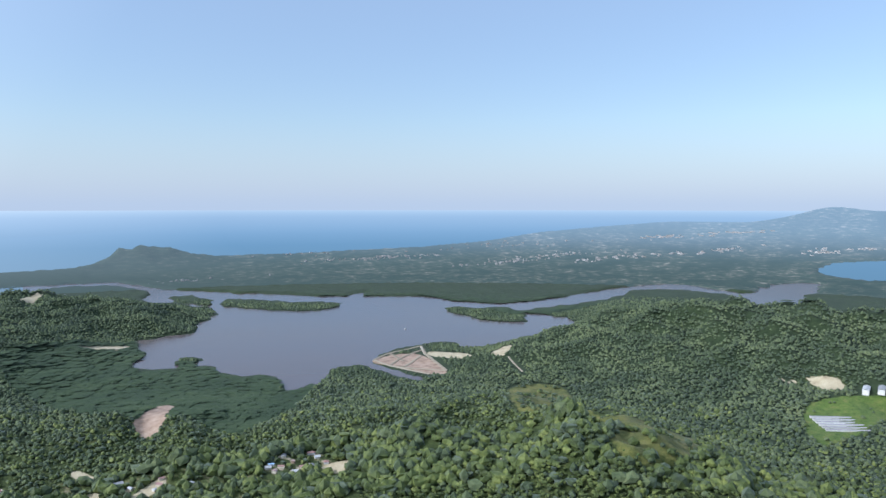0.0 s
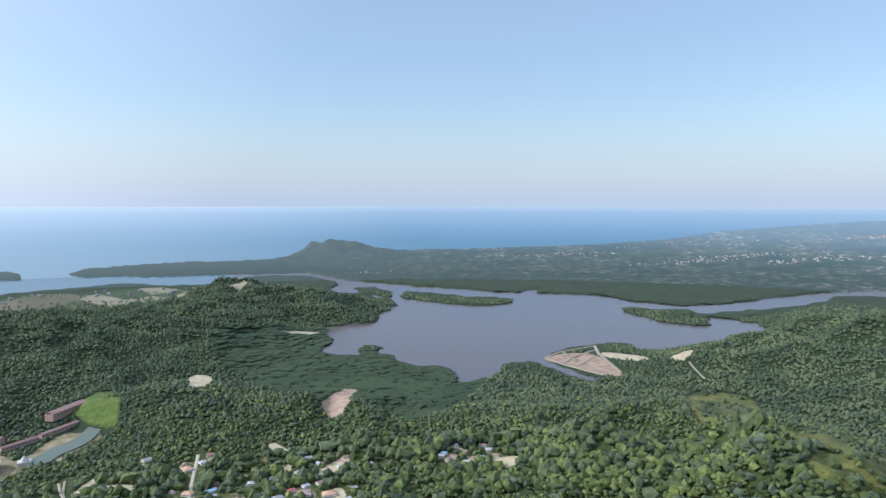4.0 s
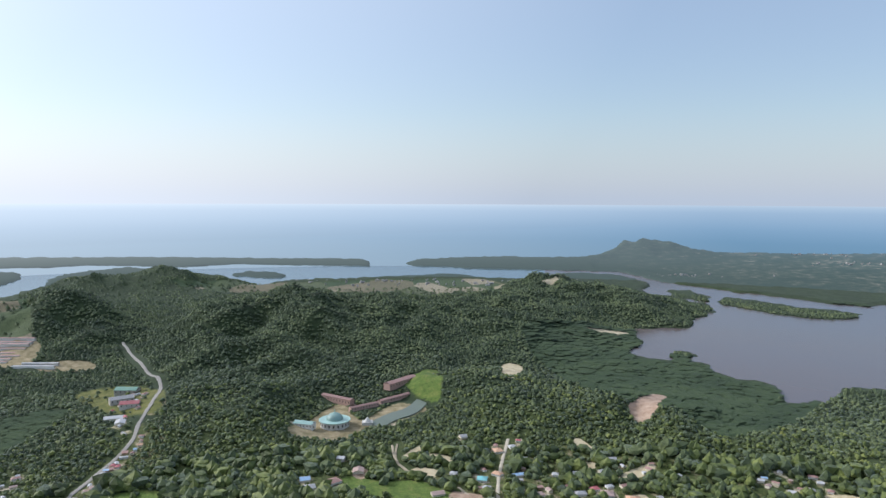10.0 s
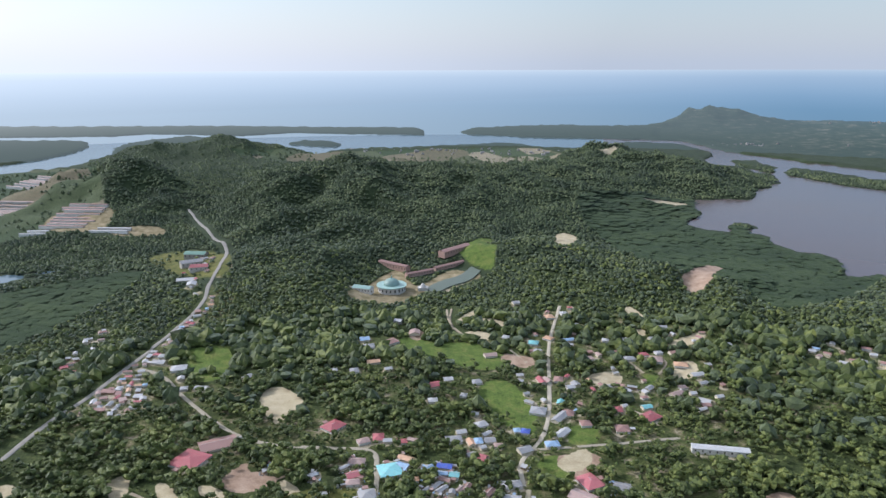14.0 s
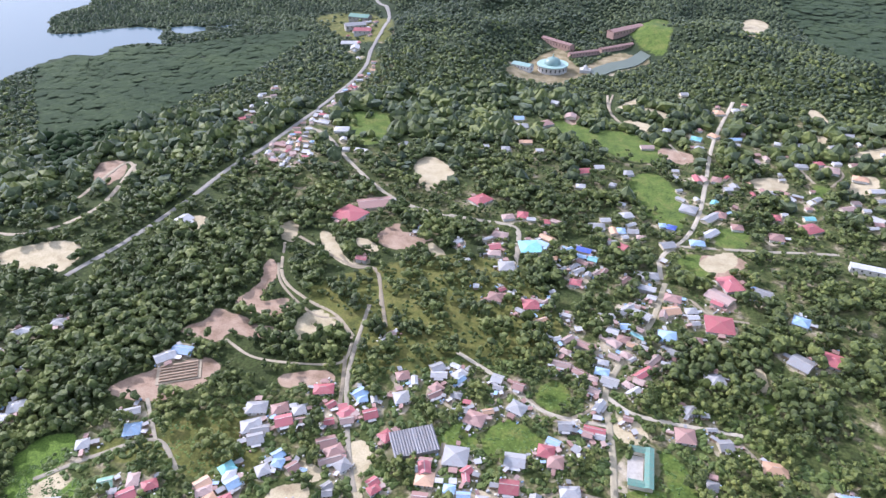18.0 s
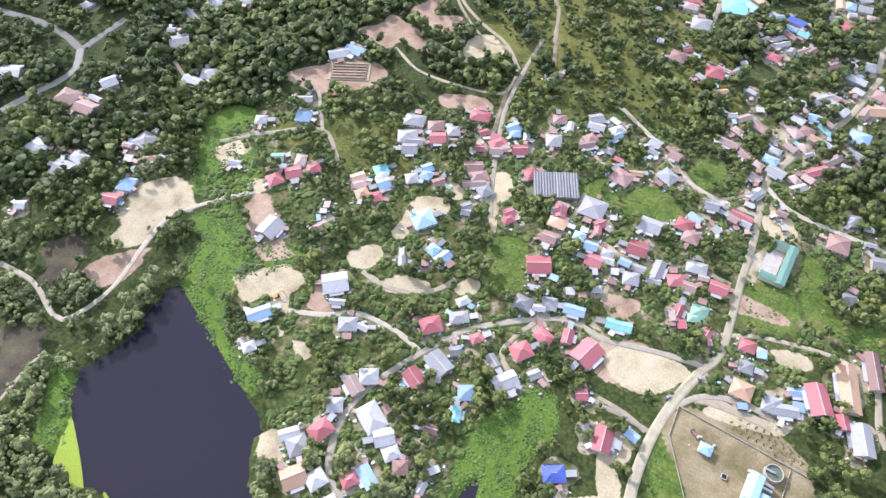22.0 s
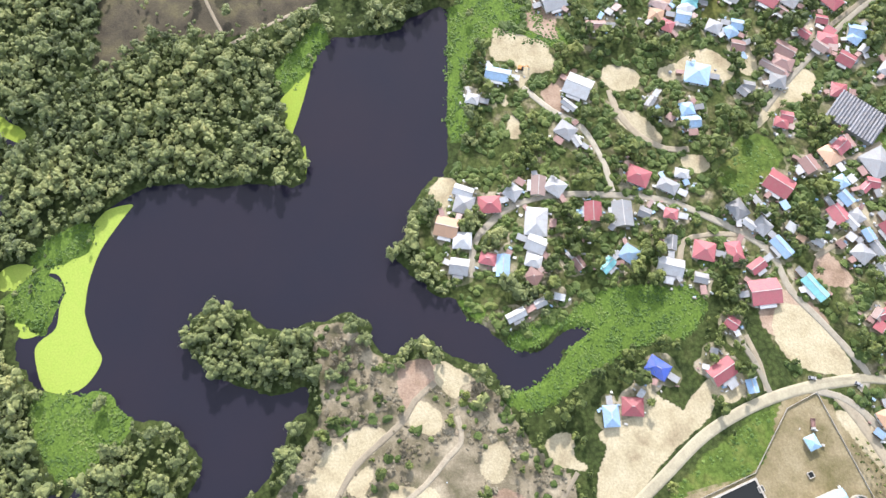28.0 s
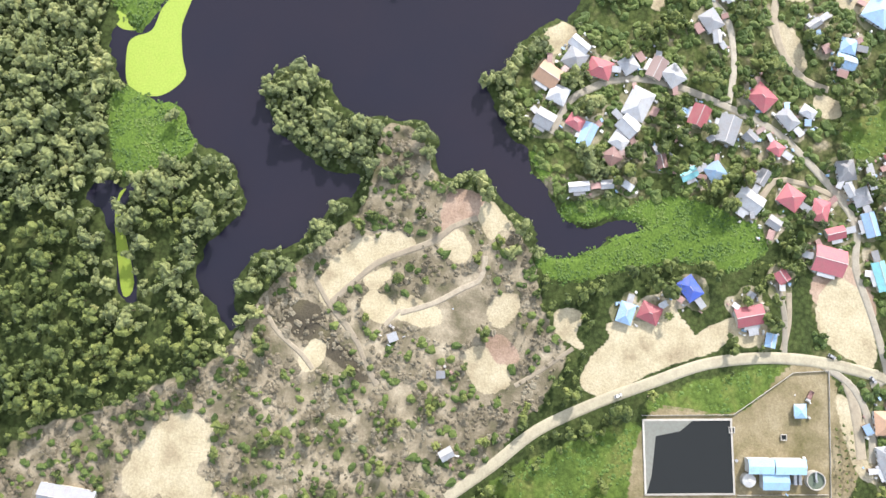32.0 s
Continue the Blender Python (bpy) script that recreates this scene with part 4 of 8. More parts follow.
road("asphalt", 4.8, [(78, 555), (65, 494), (39, 430), (30, 394), (34, 366), (38, 334), (40, 304), (43, 277), (45, 246), (38, 228), (31, 205)])
road("asphalt", 6, [(38, 228), (31, 200), (28, 170), (31, 137), (41, 106), (52, 75), (66, 44), (84, 20), (101, -5)])
road("lane", 5, [(-394, 821), (-352, 794), (-299, 731), (-228, 660), (-176, 634), (-125, 628), (-75, 622), (-65, 584), (-63, 545)])
road("lane", 4.5, [(182, 1021), (147, 892), (129, 771), (118, 700), (103, 647), (76, 600), (74, 560)])
road("lane", 4, [(81, 622), (171, 633), (247, 645)])
road("lane", 4, [(-97, 56), (-115, 66), (-122, 77), (-128, 97), (-124, 124), (-111, 154), (-96, 181), (-76, 200), (-57, 215), (-41, 222), (-20, 220), (2, 226), (23, 231), (39, 233), (43, 224)])
road("lane", 3.5, [(-113, 155), (-134, 159), (-160, 157), (-176, 146), (-199, 136)])
road("lane", 3.5, [(-387, 66), (-355, 67), (-324, 57), (-313, 63), (-308, 91), (-315, 128), (-317, 153), (-300, 180), (-281, 201)])
road("lane", 3.5, [(-336, 226), (-309, 253), (-277, 276), (-245, 254)])
road("lane", 3, [(-277, 276), (-306, 310)])
road("lane", 3.5, [(-180, 459), (-169, 377), (-153, 329), (-138, 293), (-125, 267)])
road("lane", 3.5, [(30, 394), (52, 380), (91, 377), (127, 377)])
road("lane", 4, [(31, 198), (45, 215), (66, 223), (84, 223)])
road("lane", 3, [(26, 179), (6, 180), (-13, 177)])
road("lane", 3.5, [(35, 364), (-13, 367), (-54, 395), (-90, 416)])
road("lane", 4, [(1236, 1339), (1163, 1246)])
road("track", 4, [(-176, 185), (-159, 183), (-141, 187), (-126, 198), (-120, 211)])
road("track", 3, [(-298, 538), (-274, 481), (-239, 454), (-205, 439), (-179, 414)])
road("track", 3, [(-288, 552), (-225, 517), (-191, 512), (-169, 459)])
road("track", 3, [(5, 1032), (9, 978), (29, 928)])
road("track", 4, [(1230, 1030), (1178, 945)])
road("track", 3, [(685, 587), (719, 542)])
road("track", 5, [(-671, 493), (-574, 486), (-530, 551), (-555, 664)])
road("track", 4, [(-565, 568), (-568, 660), (-537, 637)])
road("track", 2.2, [(-302, -25), (-306, 2), (-308, 20), (-309, 34)])
road("track", 2, [(-353, -30), (-333, -29), (-312, -27)])
road("track", 7, [(1044, 1300), (1120, 1331), (1236, 1339)])
road("track", 7, [(1034, 1229), (1121, 1277), (1212, 1298)])
road("track", 7, [(1036, 1210), (1089, 1095)])
road("track", 7, [(1044, 1300), (1034, 1229), (1044, 1104)])
road("track", 7, [(1050, 1196), (1150, 1246)])
road("track", 7, [(1120, 1331), (1088, 1240)])
road("track", 7, [(1236, 1339), (1166, 1243), (1089, 1095)])
road("track", 2.6, [(-8, -103), (4, -101), (13, -95), (24, -83), (32, -77)])
road("track", 3, [(-18, -76), (-3, -68), (8, -59), (19, -52), (30, -48), (41, -42)])
road("track", 3.4, [(-4, -67), (-14, -56), (-26, -41), (-31, -28), (-38, -9), (-45, 0), (-50, 14)])
road("track", 3, [(2, -29), (-3, -11), (-11, 5), (-15, 14), (-21, 17), (-29, 18)])
road("track", 2.6, [(42, 33), (34, 47), (26, 59), (22, 65)])
road("track", 2.2, [(11, -40), (0, -29)])
road("track", 6, [(41, 211), (49, 214), (63, 216), (82, 217)])
road("track", 3, [(-156, 432), (-188, 507), (-198, 514), (-216, 512), (-234, 529)])
road("track", 2.5, [(-179, 411), (-199, 433), (-225, 435), (-269, 469), (-288, 501)])
road("track", 2.5, [(-282, 386), (-249, 371), (-210, 373), (-178, 382), (-177, 406)])
road("track", 3, [(121, 372), (129, 363), (140, 348), (153, 342)])
road("track", 3, [(-59, 213), (-65, 200), (-68, 190), (-69, 179), (-57, 169)])
road("track", 3, [(-78, 266), (-76, 299), (-78, 321)])
road("track", 3, [(-67, 281), (-43, 282), (-14, 288), (6, 300), (35, 299)])
road("track", 3, [(-31, 244), (-34, 266), (-35, 276)])
road("track", 3, [(-61, 348), (-47, 373), (-37, 384), (-16, 369), (-1, 360), (27, 383)])
road("track", 3, [(-157, 315), (-164, 345), (-177, 390)])
road("track", 3, [(99, 535), (118, 513), (147, 511)])
road("track", 3, [(57, 544), (66, 527)])
road("track", 2.5, [(-472, 245), (-457, 264)])
road("track", 3, [(-431, 276), (-403, 264), (-397, 267)])
road("track", 4, [(125, 278), (132, 269), (137, 248), (143, 237)])
road("track", 3, [(41, 260), (66, 272), (102, 280), (125, 278)])
road("track", 3, [(24, 178), (10, 182), (-7, 183)])
road("track", 3, [(13, 1042), (10, 978), (24, 938), (52, 915)])
road("track", 3, [(91, 877), (109, 834)])
road("track", 3, [(242, 829), (252, 797)])
road("track", 3, [(269, 791), (287, 820), (280, 834)])
road("track", 3, [(212, 705), (226, 691)])


# ---- trees ----
def ico(sub):
    bm = bmesh.new()
    bmesh.ops.create_icosphere(bm, subdivisions=sub, radius=1)
    v = np.array([q.co[:] for q in bm.verts])
    f = np.array([[q.index for q in p.verts] for p in bm.faces])
    bm.free()
    return v, f


def lumpy(sub, seed, amount):
    v, f = ico(sub)
    rng = np.random.RandomState(seed)
    k = np.ones(len(v))
    for _ in range(9):
        d = rng.normal(size=3)
        d /= np.linalg.norm(d)
        k += amount * np.maximum(0, v @ d - 0.55) * rng.uniform(0.5, 2.2)
    k *= 1 + amount * 0.25 * rng.normal(size=len(v))
    v = v * k[:, None]
    return v * [1, 1, 0.75], f


def leafy(seed, lumps=6, leaves=64):
    """A crown of rounded clumps with loose sprays of leaves standing out of them."""
    rng = np.random.RandomState(seed)
    pieces = []
    sv, sf = ico(1)
    for i in range(lumps):
        a, up = rng.uniform(0, 6.28), rng.uniform(-0.25, 0.55)
        out = rng.uniform(0.3, 0.75) if i else 0
        c = np.array([math.cos(a) * out, math.sin(a) * out, up if i else 0.35])
        s = rng.uniform(0.32, 0.52)
        pieces.append((sv * s * (1 + 0.24 * rng.normal(size=(len(sv), 1))) * [1, 1, 0.8] + c, sf))
    centres = [p[0].mean(0) for p in pieces]
    for i in range(leaves):
        c = centres[rng.randint(lumps)]
        d = rng.normal(size=3)
        d[2] = abs(d[2]) * 0.9 - 0.15
        d /= np.linalg.norm(d)
        at = c + d * rng.uniform(0.36, 0.58)
        u = np.cross(d, rng.normal(size=3))
        u /= np.linalg.norm(u)
        w = np.cross(d, u) + d * rng.uniform(-0.5, 0.5)
        s = rng.uniform(0.09, 0.18)
        pieces.append((np.array([at - u * s, at + w * s * 0.5, at + u * s, at - w * s * 0.7 + d * 0.03]), np.array([[0, 1, 2], [0, 2, 3]])))
    return join(pieces)


def dome(seed):
    rng = np.random.RandomState(seed)
    a = np.arange(5) * math.pi * 0.4
    v = [(0, 0, 0.8)] + [(0.62 * math.cos(t), 0.62 * math.sin(t), 0.5) for t in a] + [(math.cos(t + 0.5), math.sin(t + 0.5), -0.35) for t in a]
    f = [(0, 1 + i, 1 + (i + 1) % 5) for i in range(5)] + [(1 + i, 6 + i, 1 + (i + 1) % 5) for i in range(5)] + [(1 + (i + 1) % 5, 6 + i, 6 + (i + 1) % 5) for i in range(5)]
    v = np.array(v)
    return v * (1 + 0.18 * rng.normal(size=(11, 1))), np.array(f)


def tuft(seed):
    """A pointed crown far off: a top and an uneven rim."""
    rng = np.random.RandomState(seed)
    a = np.arange(6) * math.pi / 3 + rng.normal(size=6) * 0.15
    k = rng.uniform(0.75, 1.15, 6)
    v = [(rng.normal() * 0.12, rng.normal() * 0.12, 0.9)] + [(s * math.cos(t), s * math.sin(t), rng.uniform(-0.7, -0.3)) for t, s in zip(a, k)]
    return np.array(v), np.array([(0, 1 + i, 1 + (i + 1) % 6) for i in range(6)])


CROWNS = [leafy(50 + i) for i in range(6)]
CROWNS_MID = [leafy(80 + i, 5, 34) for i in range(6)]
CROWNS_LOW3 = [leafy(70 + i, 3, 8) for i in range(6)]
CROWNS_TRIO = [leafy(60 + i, 4, 12) for i in range(6)]
CROWNS_LOW = [lumpy(1, 90 + i, 0.5) for i in range(6)]
DOMES = [dome(100 + i) for i in range(8)]
TUFTS = [tuft(200 + i) for i in range(10)]
DRY = [leafy(120 + i, 2, 46) for i in range(3)]


def scatter(r0, r1, a0, a1, space, seed, grow=0.5):
    """Loosely even points in a sector of the plan."""
    rng = np.random.RandomState(seed)
    pts, r = [], r0
    while r < r1:
        s = space * (r / r0) ** grow
        n = max(1, int(r * math.radians(a1 - a0) / s))
        a = math.radians(a0) + (np.arange(n) + rng.uniform(-0.45, 0.45, n)) / n * math.radians(a1 - a0)
        q = r + s * rng.uniform(-0.45, 0.45, n)
        pts.append(np.column_stack([q * np.sin(a), q * np.cos(a)]))
        r += s
    return np.concatenate(pts), rng


def road_gap(xy):
    d = np.full(len(xy), 1e9)
    for line, width in ROAD_LINES:
        near = np.where(((xy > line.min(0) - 12) & (xy < line.max(0) + 12)).all(1))[0]
        if len(near):
            d[near] = np.minimum(d[near], np.sqrt(((xy[near][:, None] - line[None]) ** 2).sum(2)).min(1) - width / 2)
    return d


def house_gap(xy):
    d = np.full(len(xy), 1e9)
    for x, y, size in FOOTPRINTS:
        near = np.where((np.abs(xy[:, 0] - x) < size + 8) & (np.abs(xy[:, 1] - y) < size + 8))[0]
        d[near] = np.minimum(d[near], np.hypot(xy[near, 0] - x, xy[near, 1] - y) - size)
    return d


DENSITY = {"meadow": 0.2, "village": 0.66, "grass": 0.035, "swamp": 0.03, "scrub": 0.9, "marsh": 0.06, "yard": 0.0, "town": 0.12, "clay": 0.0, "sand": 0.004}


def plant(xy, rng, size, squash=1.0):
    """Which of the points carry a tree, and where: masks, heights of the ground, spread and tallness of the crowns."""
    z, wet = land(xy)
    masks = cover_masks(xy)
    chance = np.where(wet < -0.9, np.clip(0.93 + 0.5 * rough(xy, 45, 37), 0.45, 1), 0.0)
    near = (np.hypot(xy[:, 0], xy[:, 1]) < 1000) & (xy[:, 1] > 0.2 * xy[:, 0] + 60) & (masks["mangrove"] < 0.5)
    masks["grove"] = np.maximum(masks["grove"], (np.hypot(xy[:, 0], xy[:, 1]) > 380) & (rough(xy, 75, 47) > 0.22) & (masks["grass"] < 0.3) & (masks["meadow"] < 0.3))
    chance = np.where(near & (wet < -0.9), np.where(masks["grove"] > 0.4, 1.0, np.clip(0.62 + 1.7 * rough(xy, 48, 37) + 0.5 * rough(xy, 17, 43) + np.clip((np.hypot(xy[:, 0], xy[:, 1]) - 450) / 500, 0, 0.7), 0.06, 1)), chance)
    for kind, k in DENSITY.items():
        chance = np.where((masks[kind] > 0.5) & ((masks["grove"] < 0.4) | (kind not in ("village", "meadow"))), chance * k if kind != "village" else np.minimum(chance, k), chance)
    chance = np.where((masks["meadow"] > 0.5) & (np.hypot(xy[:, 0], xy[:, 1]) <= 600), np.clip(0.56 + 0.9 * rough(xy, 30, 38), 0.12, 1), chance)
    chance = np.where((masks["meadow"] > 0.35) & (np.hypot(xy[:, 0], xy[:, 1]) > 600), np.clip(0.1 + 0.5 * rough(xy, 40, 44), 0.01, 0.5), chance)
    clump = rough(xy, 38, 31)
    chance = np.where(masks["scrub"] > 0.5, chance * np.clip(0.9 + 1.6 * rough(xy, 24, 35), 0.05, 3), chance)
    chance = np.where((masks["village"] > 0.5) & (masks["grass"] < 0.5) & (masks["grove"] < 0.4), chance * np.clip(0.85 + 2.2 * clump + np.clip((np.hypot(xy[:, 0], xy[:, 1]) - 450) / 350, 0, 0.9), 0.05, 1.7), chance)
    r = np.hypot(xy[:, 0], xy[:, 1])
    close = r < 2200
    gap = np.full(len(xy), 1e9)
    clear = np.clip((r - 500) * 0.012, 0, 9)
    if close.any():
        gap[close] = np.minimum(road_gap(xy[close]) - size[close] * 0.8, house_gap(xy[close]) - size[close] * 0.4) - clear[close]
    low = np.where(r > 420)[0]  # keep the waterside and the roads open as they are seen from high up
    behind = xy[low] * (1 + (np.maximum(z[low], 0) + 1.3 * size[low])[:, None] / EYE)
    gap[low] = np.where((land(behind)[1] > 0) & (hills(xy[low]) < 12), -1, gap[low])
    gap[low] = np.where(road_gap(xy[low] * (1 + (1.3 * size[low])[:, None] / EYE)) < 0, -1, gap[low])
    keep = (rng.uniform(size=len(xy)) < chance) & (gap > 0) & (z > 0.2)
    return keep, z, masks, wet


def stuff(name, groups, material, label, category="trees", smooth=False):
    """groups: template lists with places, spreads and tallness; all become one mesh."""
    out_v, out_f, at = [], [], 0
    rng = np.random.RandomState(len(name))
    for templates, places, spread, tall in groups:
        if not len(places):
            continue
        which, turn = rng.randint(len(templates), size=len(places)), rng.uniform(0, 6.28, len(places))
        for k, (tv, tf) in enumerate(templates):
            s = np.where(which == k)[0]
            if not len(s):
                continue
            c, q = np.cos(turn[s])[:, None], np.sin(turn[s])[:, None]
            v = np.stack([(tv[:, 0] * c - tv[:, 1] * q) * spread[s, None], (tv[:, 0] * q + tv[:, 1] * c) * spread[s, None],
                          tv[None, :, 2] * tall[s, None]], -1) + places[s][:, None]
            out_v.append(v.reshape(-1, 3))
            out_f.append((tf[None] + (np.arange(len(s)) * len(tv))[:, None, None] + at).reshape(-1, 3))
            at += v.shape[0] * v.shape[1]
    if at:
        v = np.concatenate(out_v)
        far_off = np.hypot(v[:, 0], v[:, 1]) > 3200
        v[far_off] = far(v[far_off, :2], v[far_off, 2])
        tagged(new(name, big_mesh(name, v, np.concatenate(out_f), material, smooth)), label, category, kind="stuff")


def make_woods():
    # close woods, each tree with leaves of its own
    xy, rng = scatter(20, 430, -180, 180, 5.5, 1, 0)
    r = np.hypot(xy[:, 0], xy[:, 1])
    size = 1.7 + 4.2 * rng.uniform(size=len(xy)) ** 1.7
    keep, z, masks, wet = plant(xy, rng, size)
    size = size * np.where((masks["village"] > 0.5) & (wet < -10), 1.05, 1.0)
    lakeside = (xy[:, 0] < -60) & (xy[:, 1] < 90) | (wet > -14) & (wet < 0)
    hidden = (xy[:, 1] < -270) | (xy[:, 0] > 125) & (xy[:, 1] < 1.1 * xy[:, 0] + 40)
    dry = keep & ~hidden & (masks["scrub"] > 0.5) & (rng.uniform(size=len(xy)) < 0.78)
    green = keep & ~dry & ~hidden
    tall = size * rng.uniform(0.8, 1.15, len(xy))
    spot = np.column_stack([xy, z + size * np.where(masks["scrub"] > 0.5, 0.5, 1.0) * rng.uniform(0.8, 1.6, len(xy))])
    order = np.argsort(np.hypot(xy[:, 0] + 70, xy[:, 1]))
    single = [i for i in order if green[i] and size[i] > 2.6 and rng.uniform() < 0.35][:300]
    alone = np.zeros(len(xy), bool)
    alone[single] = True
    make_single_trees(spot[single], size[single], tall[single], z[single], lakeside[single])
    a, b = green & ~alone & lakeside, green & ~alone & ~lakeside
    stuff("lakeside_woods", [(CROWNS, spot[a], size[a], tall[a])], LEAVES_LAKE, "dense green woods of small rounded trees round the lake")
    stuff("village_trees", [(CROWNS_MID, spot[b], size[b], tall[b])], LEAVES, "mixed green garden trees and thickets between the houses")
    # lower trees that close the canopy round the lake
    fxy, frng = scatter(20, 430, -180, 180, 3.6, 8, 0)
    fxy = fxy[(fxy[:, 1] > -270) & ((fxy[:, 0] < -60) & (fxy[:, 1] < 90))]
    fsize = frng.uniform(1.7, 2.7, len(fxy))
    fkeep, fz, fmasks, fwet = plant(fxy, frng, fsize)
    fkeep &= fmasks["scrub"] < 0.5
    fspot = np.column_stack([fxy, fz + frng.uniform(2.0, 4.6, len(fxy))])[fkeep]
    stuff("lakeside_thicket", [(CROWNS_LOW3, fspot, fsize[fkeep], fsize[fkeep])], LEAVES_LAKE, "closed green thicket of young trees round the lake")
    outer = keep & hidden & (rng.uniform(size=len(xy)) < 0.5)
    stuff("outer_woods", [(DOMES, spot[outer], size[outer], tall[outer])], LEAVES, "green woods on the landward side")
    stuff("dry_brush", [(DRY, spot[dry], size[dry] * 0.62, tall[dry] * 0.45)], LEAVES_DRY, "grey-brown dry brush on the sandy clearing", "brush")
    # low plants on the swampy shore and the rough grass
    xy, rng = scatter(20, 420, -180, 180, 2.0, 2, 0)
    xy = xy[(xy[:, 1] > -270) & ((xy[:, 0] < 125) | (xy[:, 1] > 1.1 * xy[:, 0] + 40))]
    z, wet = land(xy)
    masks = cover_masks(xy)
    size = rng.uniform(0.7, 1.6, len(xy))
    mat = np.repeat(xy[(masks["swamp"] > 0.45) & (z > -0.3)], 4, 0)
    mat = mat + rng.normal(size=mat.shape) * 0.9
    lush = np.clip(0.55 + 0.9 * rough(mat, 9, 51), 0.08, 1.3)
    mat = mat[rng.uniform(size=len(mat)) < lush]
    mat_size = 0.3 + 0.8 * rng.uniform(size=len(mat)) ** 2
    stuff("water_plants", [(DOMES, np.column_stack([mat, np.maximum(land(mat)[0], 0) + 0.1]), mat_size, mat_size * rng.uniform(0.25, 0.8, len(mat)))], LEAVES_BRIGHT, "bright green mat of broad-leaved water plants on the shore", "plants")
    twigs = (masks["scrub"] > 0.5) & (masks["sand"] < 0.4) & (masks["clay"] < 0.4) & (z > 0.4) & (rng.uniform(size=len(xy)) < np.clip(0.32 + 0.5 * rough(xy, 13, 34), 0.02, 0.9))
    tidx = np.where(twigs)[0]
    tidx = tidx[(road_gap(xy[tidx]) > 0.6) & (house_gap(xy[tidx]) > 0)]
    stuff("dry_scrub", [(CROWNS_LOW, np.column_stack([xy, z + 0.15])[tidx], size[tidx] * rng.uniform(0.4, 1.3, len(tidx)), size[tidx] * 0.5)], LEAVES_DRY, "low dry grey-brown scrub on the sandy ground", "brush")
    lawn = (masks["grass"] > 0.5) & (masks["yard"] < 0.4) & (z > 0.4) & (rng.uniform(size=len(xy)) < np.clip(0.4 + 0.6 * rough(xy, 16, 39), 0.05, 0.9))
    lidx = np.where(lawn)[0]
    lidx = lidx[(road_gap(xy[lidx]) > 0.6) & (house_gap(xy[lidx]) > 0)]
    stuff("grass_tufts", [(DOMES, np.column_stack([xy, z + 0.05])[lidx], size[lidx] * rng.uniform(0.3, 1.1, len(lidx)), size[lidx] * 0.3)], LEAVES_BRIGHT, "tufts of tall grass in the green fields", "grass")
    ok = ((masks["village"] > 0.5) | (masks["meadow"] > 0.5) | (masks["scrub"] > 0.5) & (rng.uniform(size=len(xy)) < 0.35)) & (masks["sand"] < 0.4) & (masks["clay"] < 0.4) & (masks["yard"] < 0.4) & (masks["grass"] < 0.4) & (masks["marsh"] < 0.4)
    ok &= (z > 0.4) & (rng.uniform(size=len(xy)) < 0.2 * np.clip(1 + 1.4 * rough(xy, 22, 33), 0, 3))
    idx = np.where(ok)[0]
    idx = idx[(road_gap(xy[idx]) > 1) & (house_gap(xy[idx]) > 0)]
    stuff("bushes", [(CROWNS_LOW, np.column_stack([xy, z + 0.3])[idx], size[idx] * 1.5, size[idx] * 1.1)], LEAVES_BRUSH, "low green bushes on rough open ground", "bushes")
    xy, rng = scatter(420, 900, -45, 70, 4.5, 6, 0.3)
    z, wet = land(xy)
    masks = cover_masks(xy)
    ok = ((masks["village"] > 0.5) | (masks["meadow"] > 0.5)) & (masks["sand"] < 0.4) & (masks["clay"] < 0.4) & (masks["grass"] < 0.4) & (wet < -3)
    ok &= rng.uniform(size=len(xy)) < 0.3 * np.clip(1 + 1.4 * rough(xy, 30, 36), 0, 3)
    idx = np.where(ok)[0]
    idx = idx[(road_gap(xy[idx]) > 2) & (house_gap(xy[idx]) > 0)]
    size = rng.uniform(1.0, 2.2, len(xy))
    stuff("valley_bushes", [(DOMES, np.column_stack([xy, z + 0.4])[idx], size[idx], size[idx] * 0.9)], LEAVES_BRUSH, "bushes on open ground in the valley", "bushes")
    # the middle distance
    xy, rng = scatter(430, 1000, -112, 98, 5.0, 3, 0.3)
    size = 2.0 + 4.4 * rng.uniform(size=len(xy)) ** 1.5
    keep, z, masks, wet = plant(xy, rng, size)
    man = keep & (masks["mangrove"] > 0.5)
    keep &= ~man
    size = size * np.where(masks["grove"] > 0.4, 1.3, 1.0)
    tall = size * rng.uniform(0.85, 1.3, len(xy))
    spot = np.column_stack([xy, z + size * rng.uniform(0.5, 1.1, len(xy))])
    r = np.hypot(xy[:, 0], xy[:, 1])
    blend = rng.uniform(size=len(xy)) < (r - 700) / 700
    a, b, c = keep & (r < 480), keep & (r >= 480) & ~blend, keep & (r >= 480) & blend
    trio = b & (r < 850)
    b &= ~trio
    valley = [(CROWNS_LOW3, spot[a], size[a], tall[a]), (CROWNS_TRIO, spot[trio], size[trio] * 1.1, tall[trio]), (CROWNS_LOW, spot[b], size[b], tall[b])]
    hilly = [(CROWNS_LOW, spot[c], size[c], tall[c])]
    groups = [(CROWNS_LOW, spot[man] - [0, 0, 1], size[man] * 0.9, tall[man] * 0.6)]
    # hills
    xy, rng = scatter(1000, 2900, -52, 98, 5.8, 4)
    r = np.hypot(xy[:, 0], xy[:, 1])
    size = (2.1 + 2.6 * rng.uniform(size=len(xy)) ** 1.7) * (r / 1000) ** 0.45
    keep, z, masks, wet = plant(xy, rng, size)
    man = keep & (masks["mangrove"] > 0.5)
    keep &= ~man
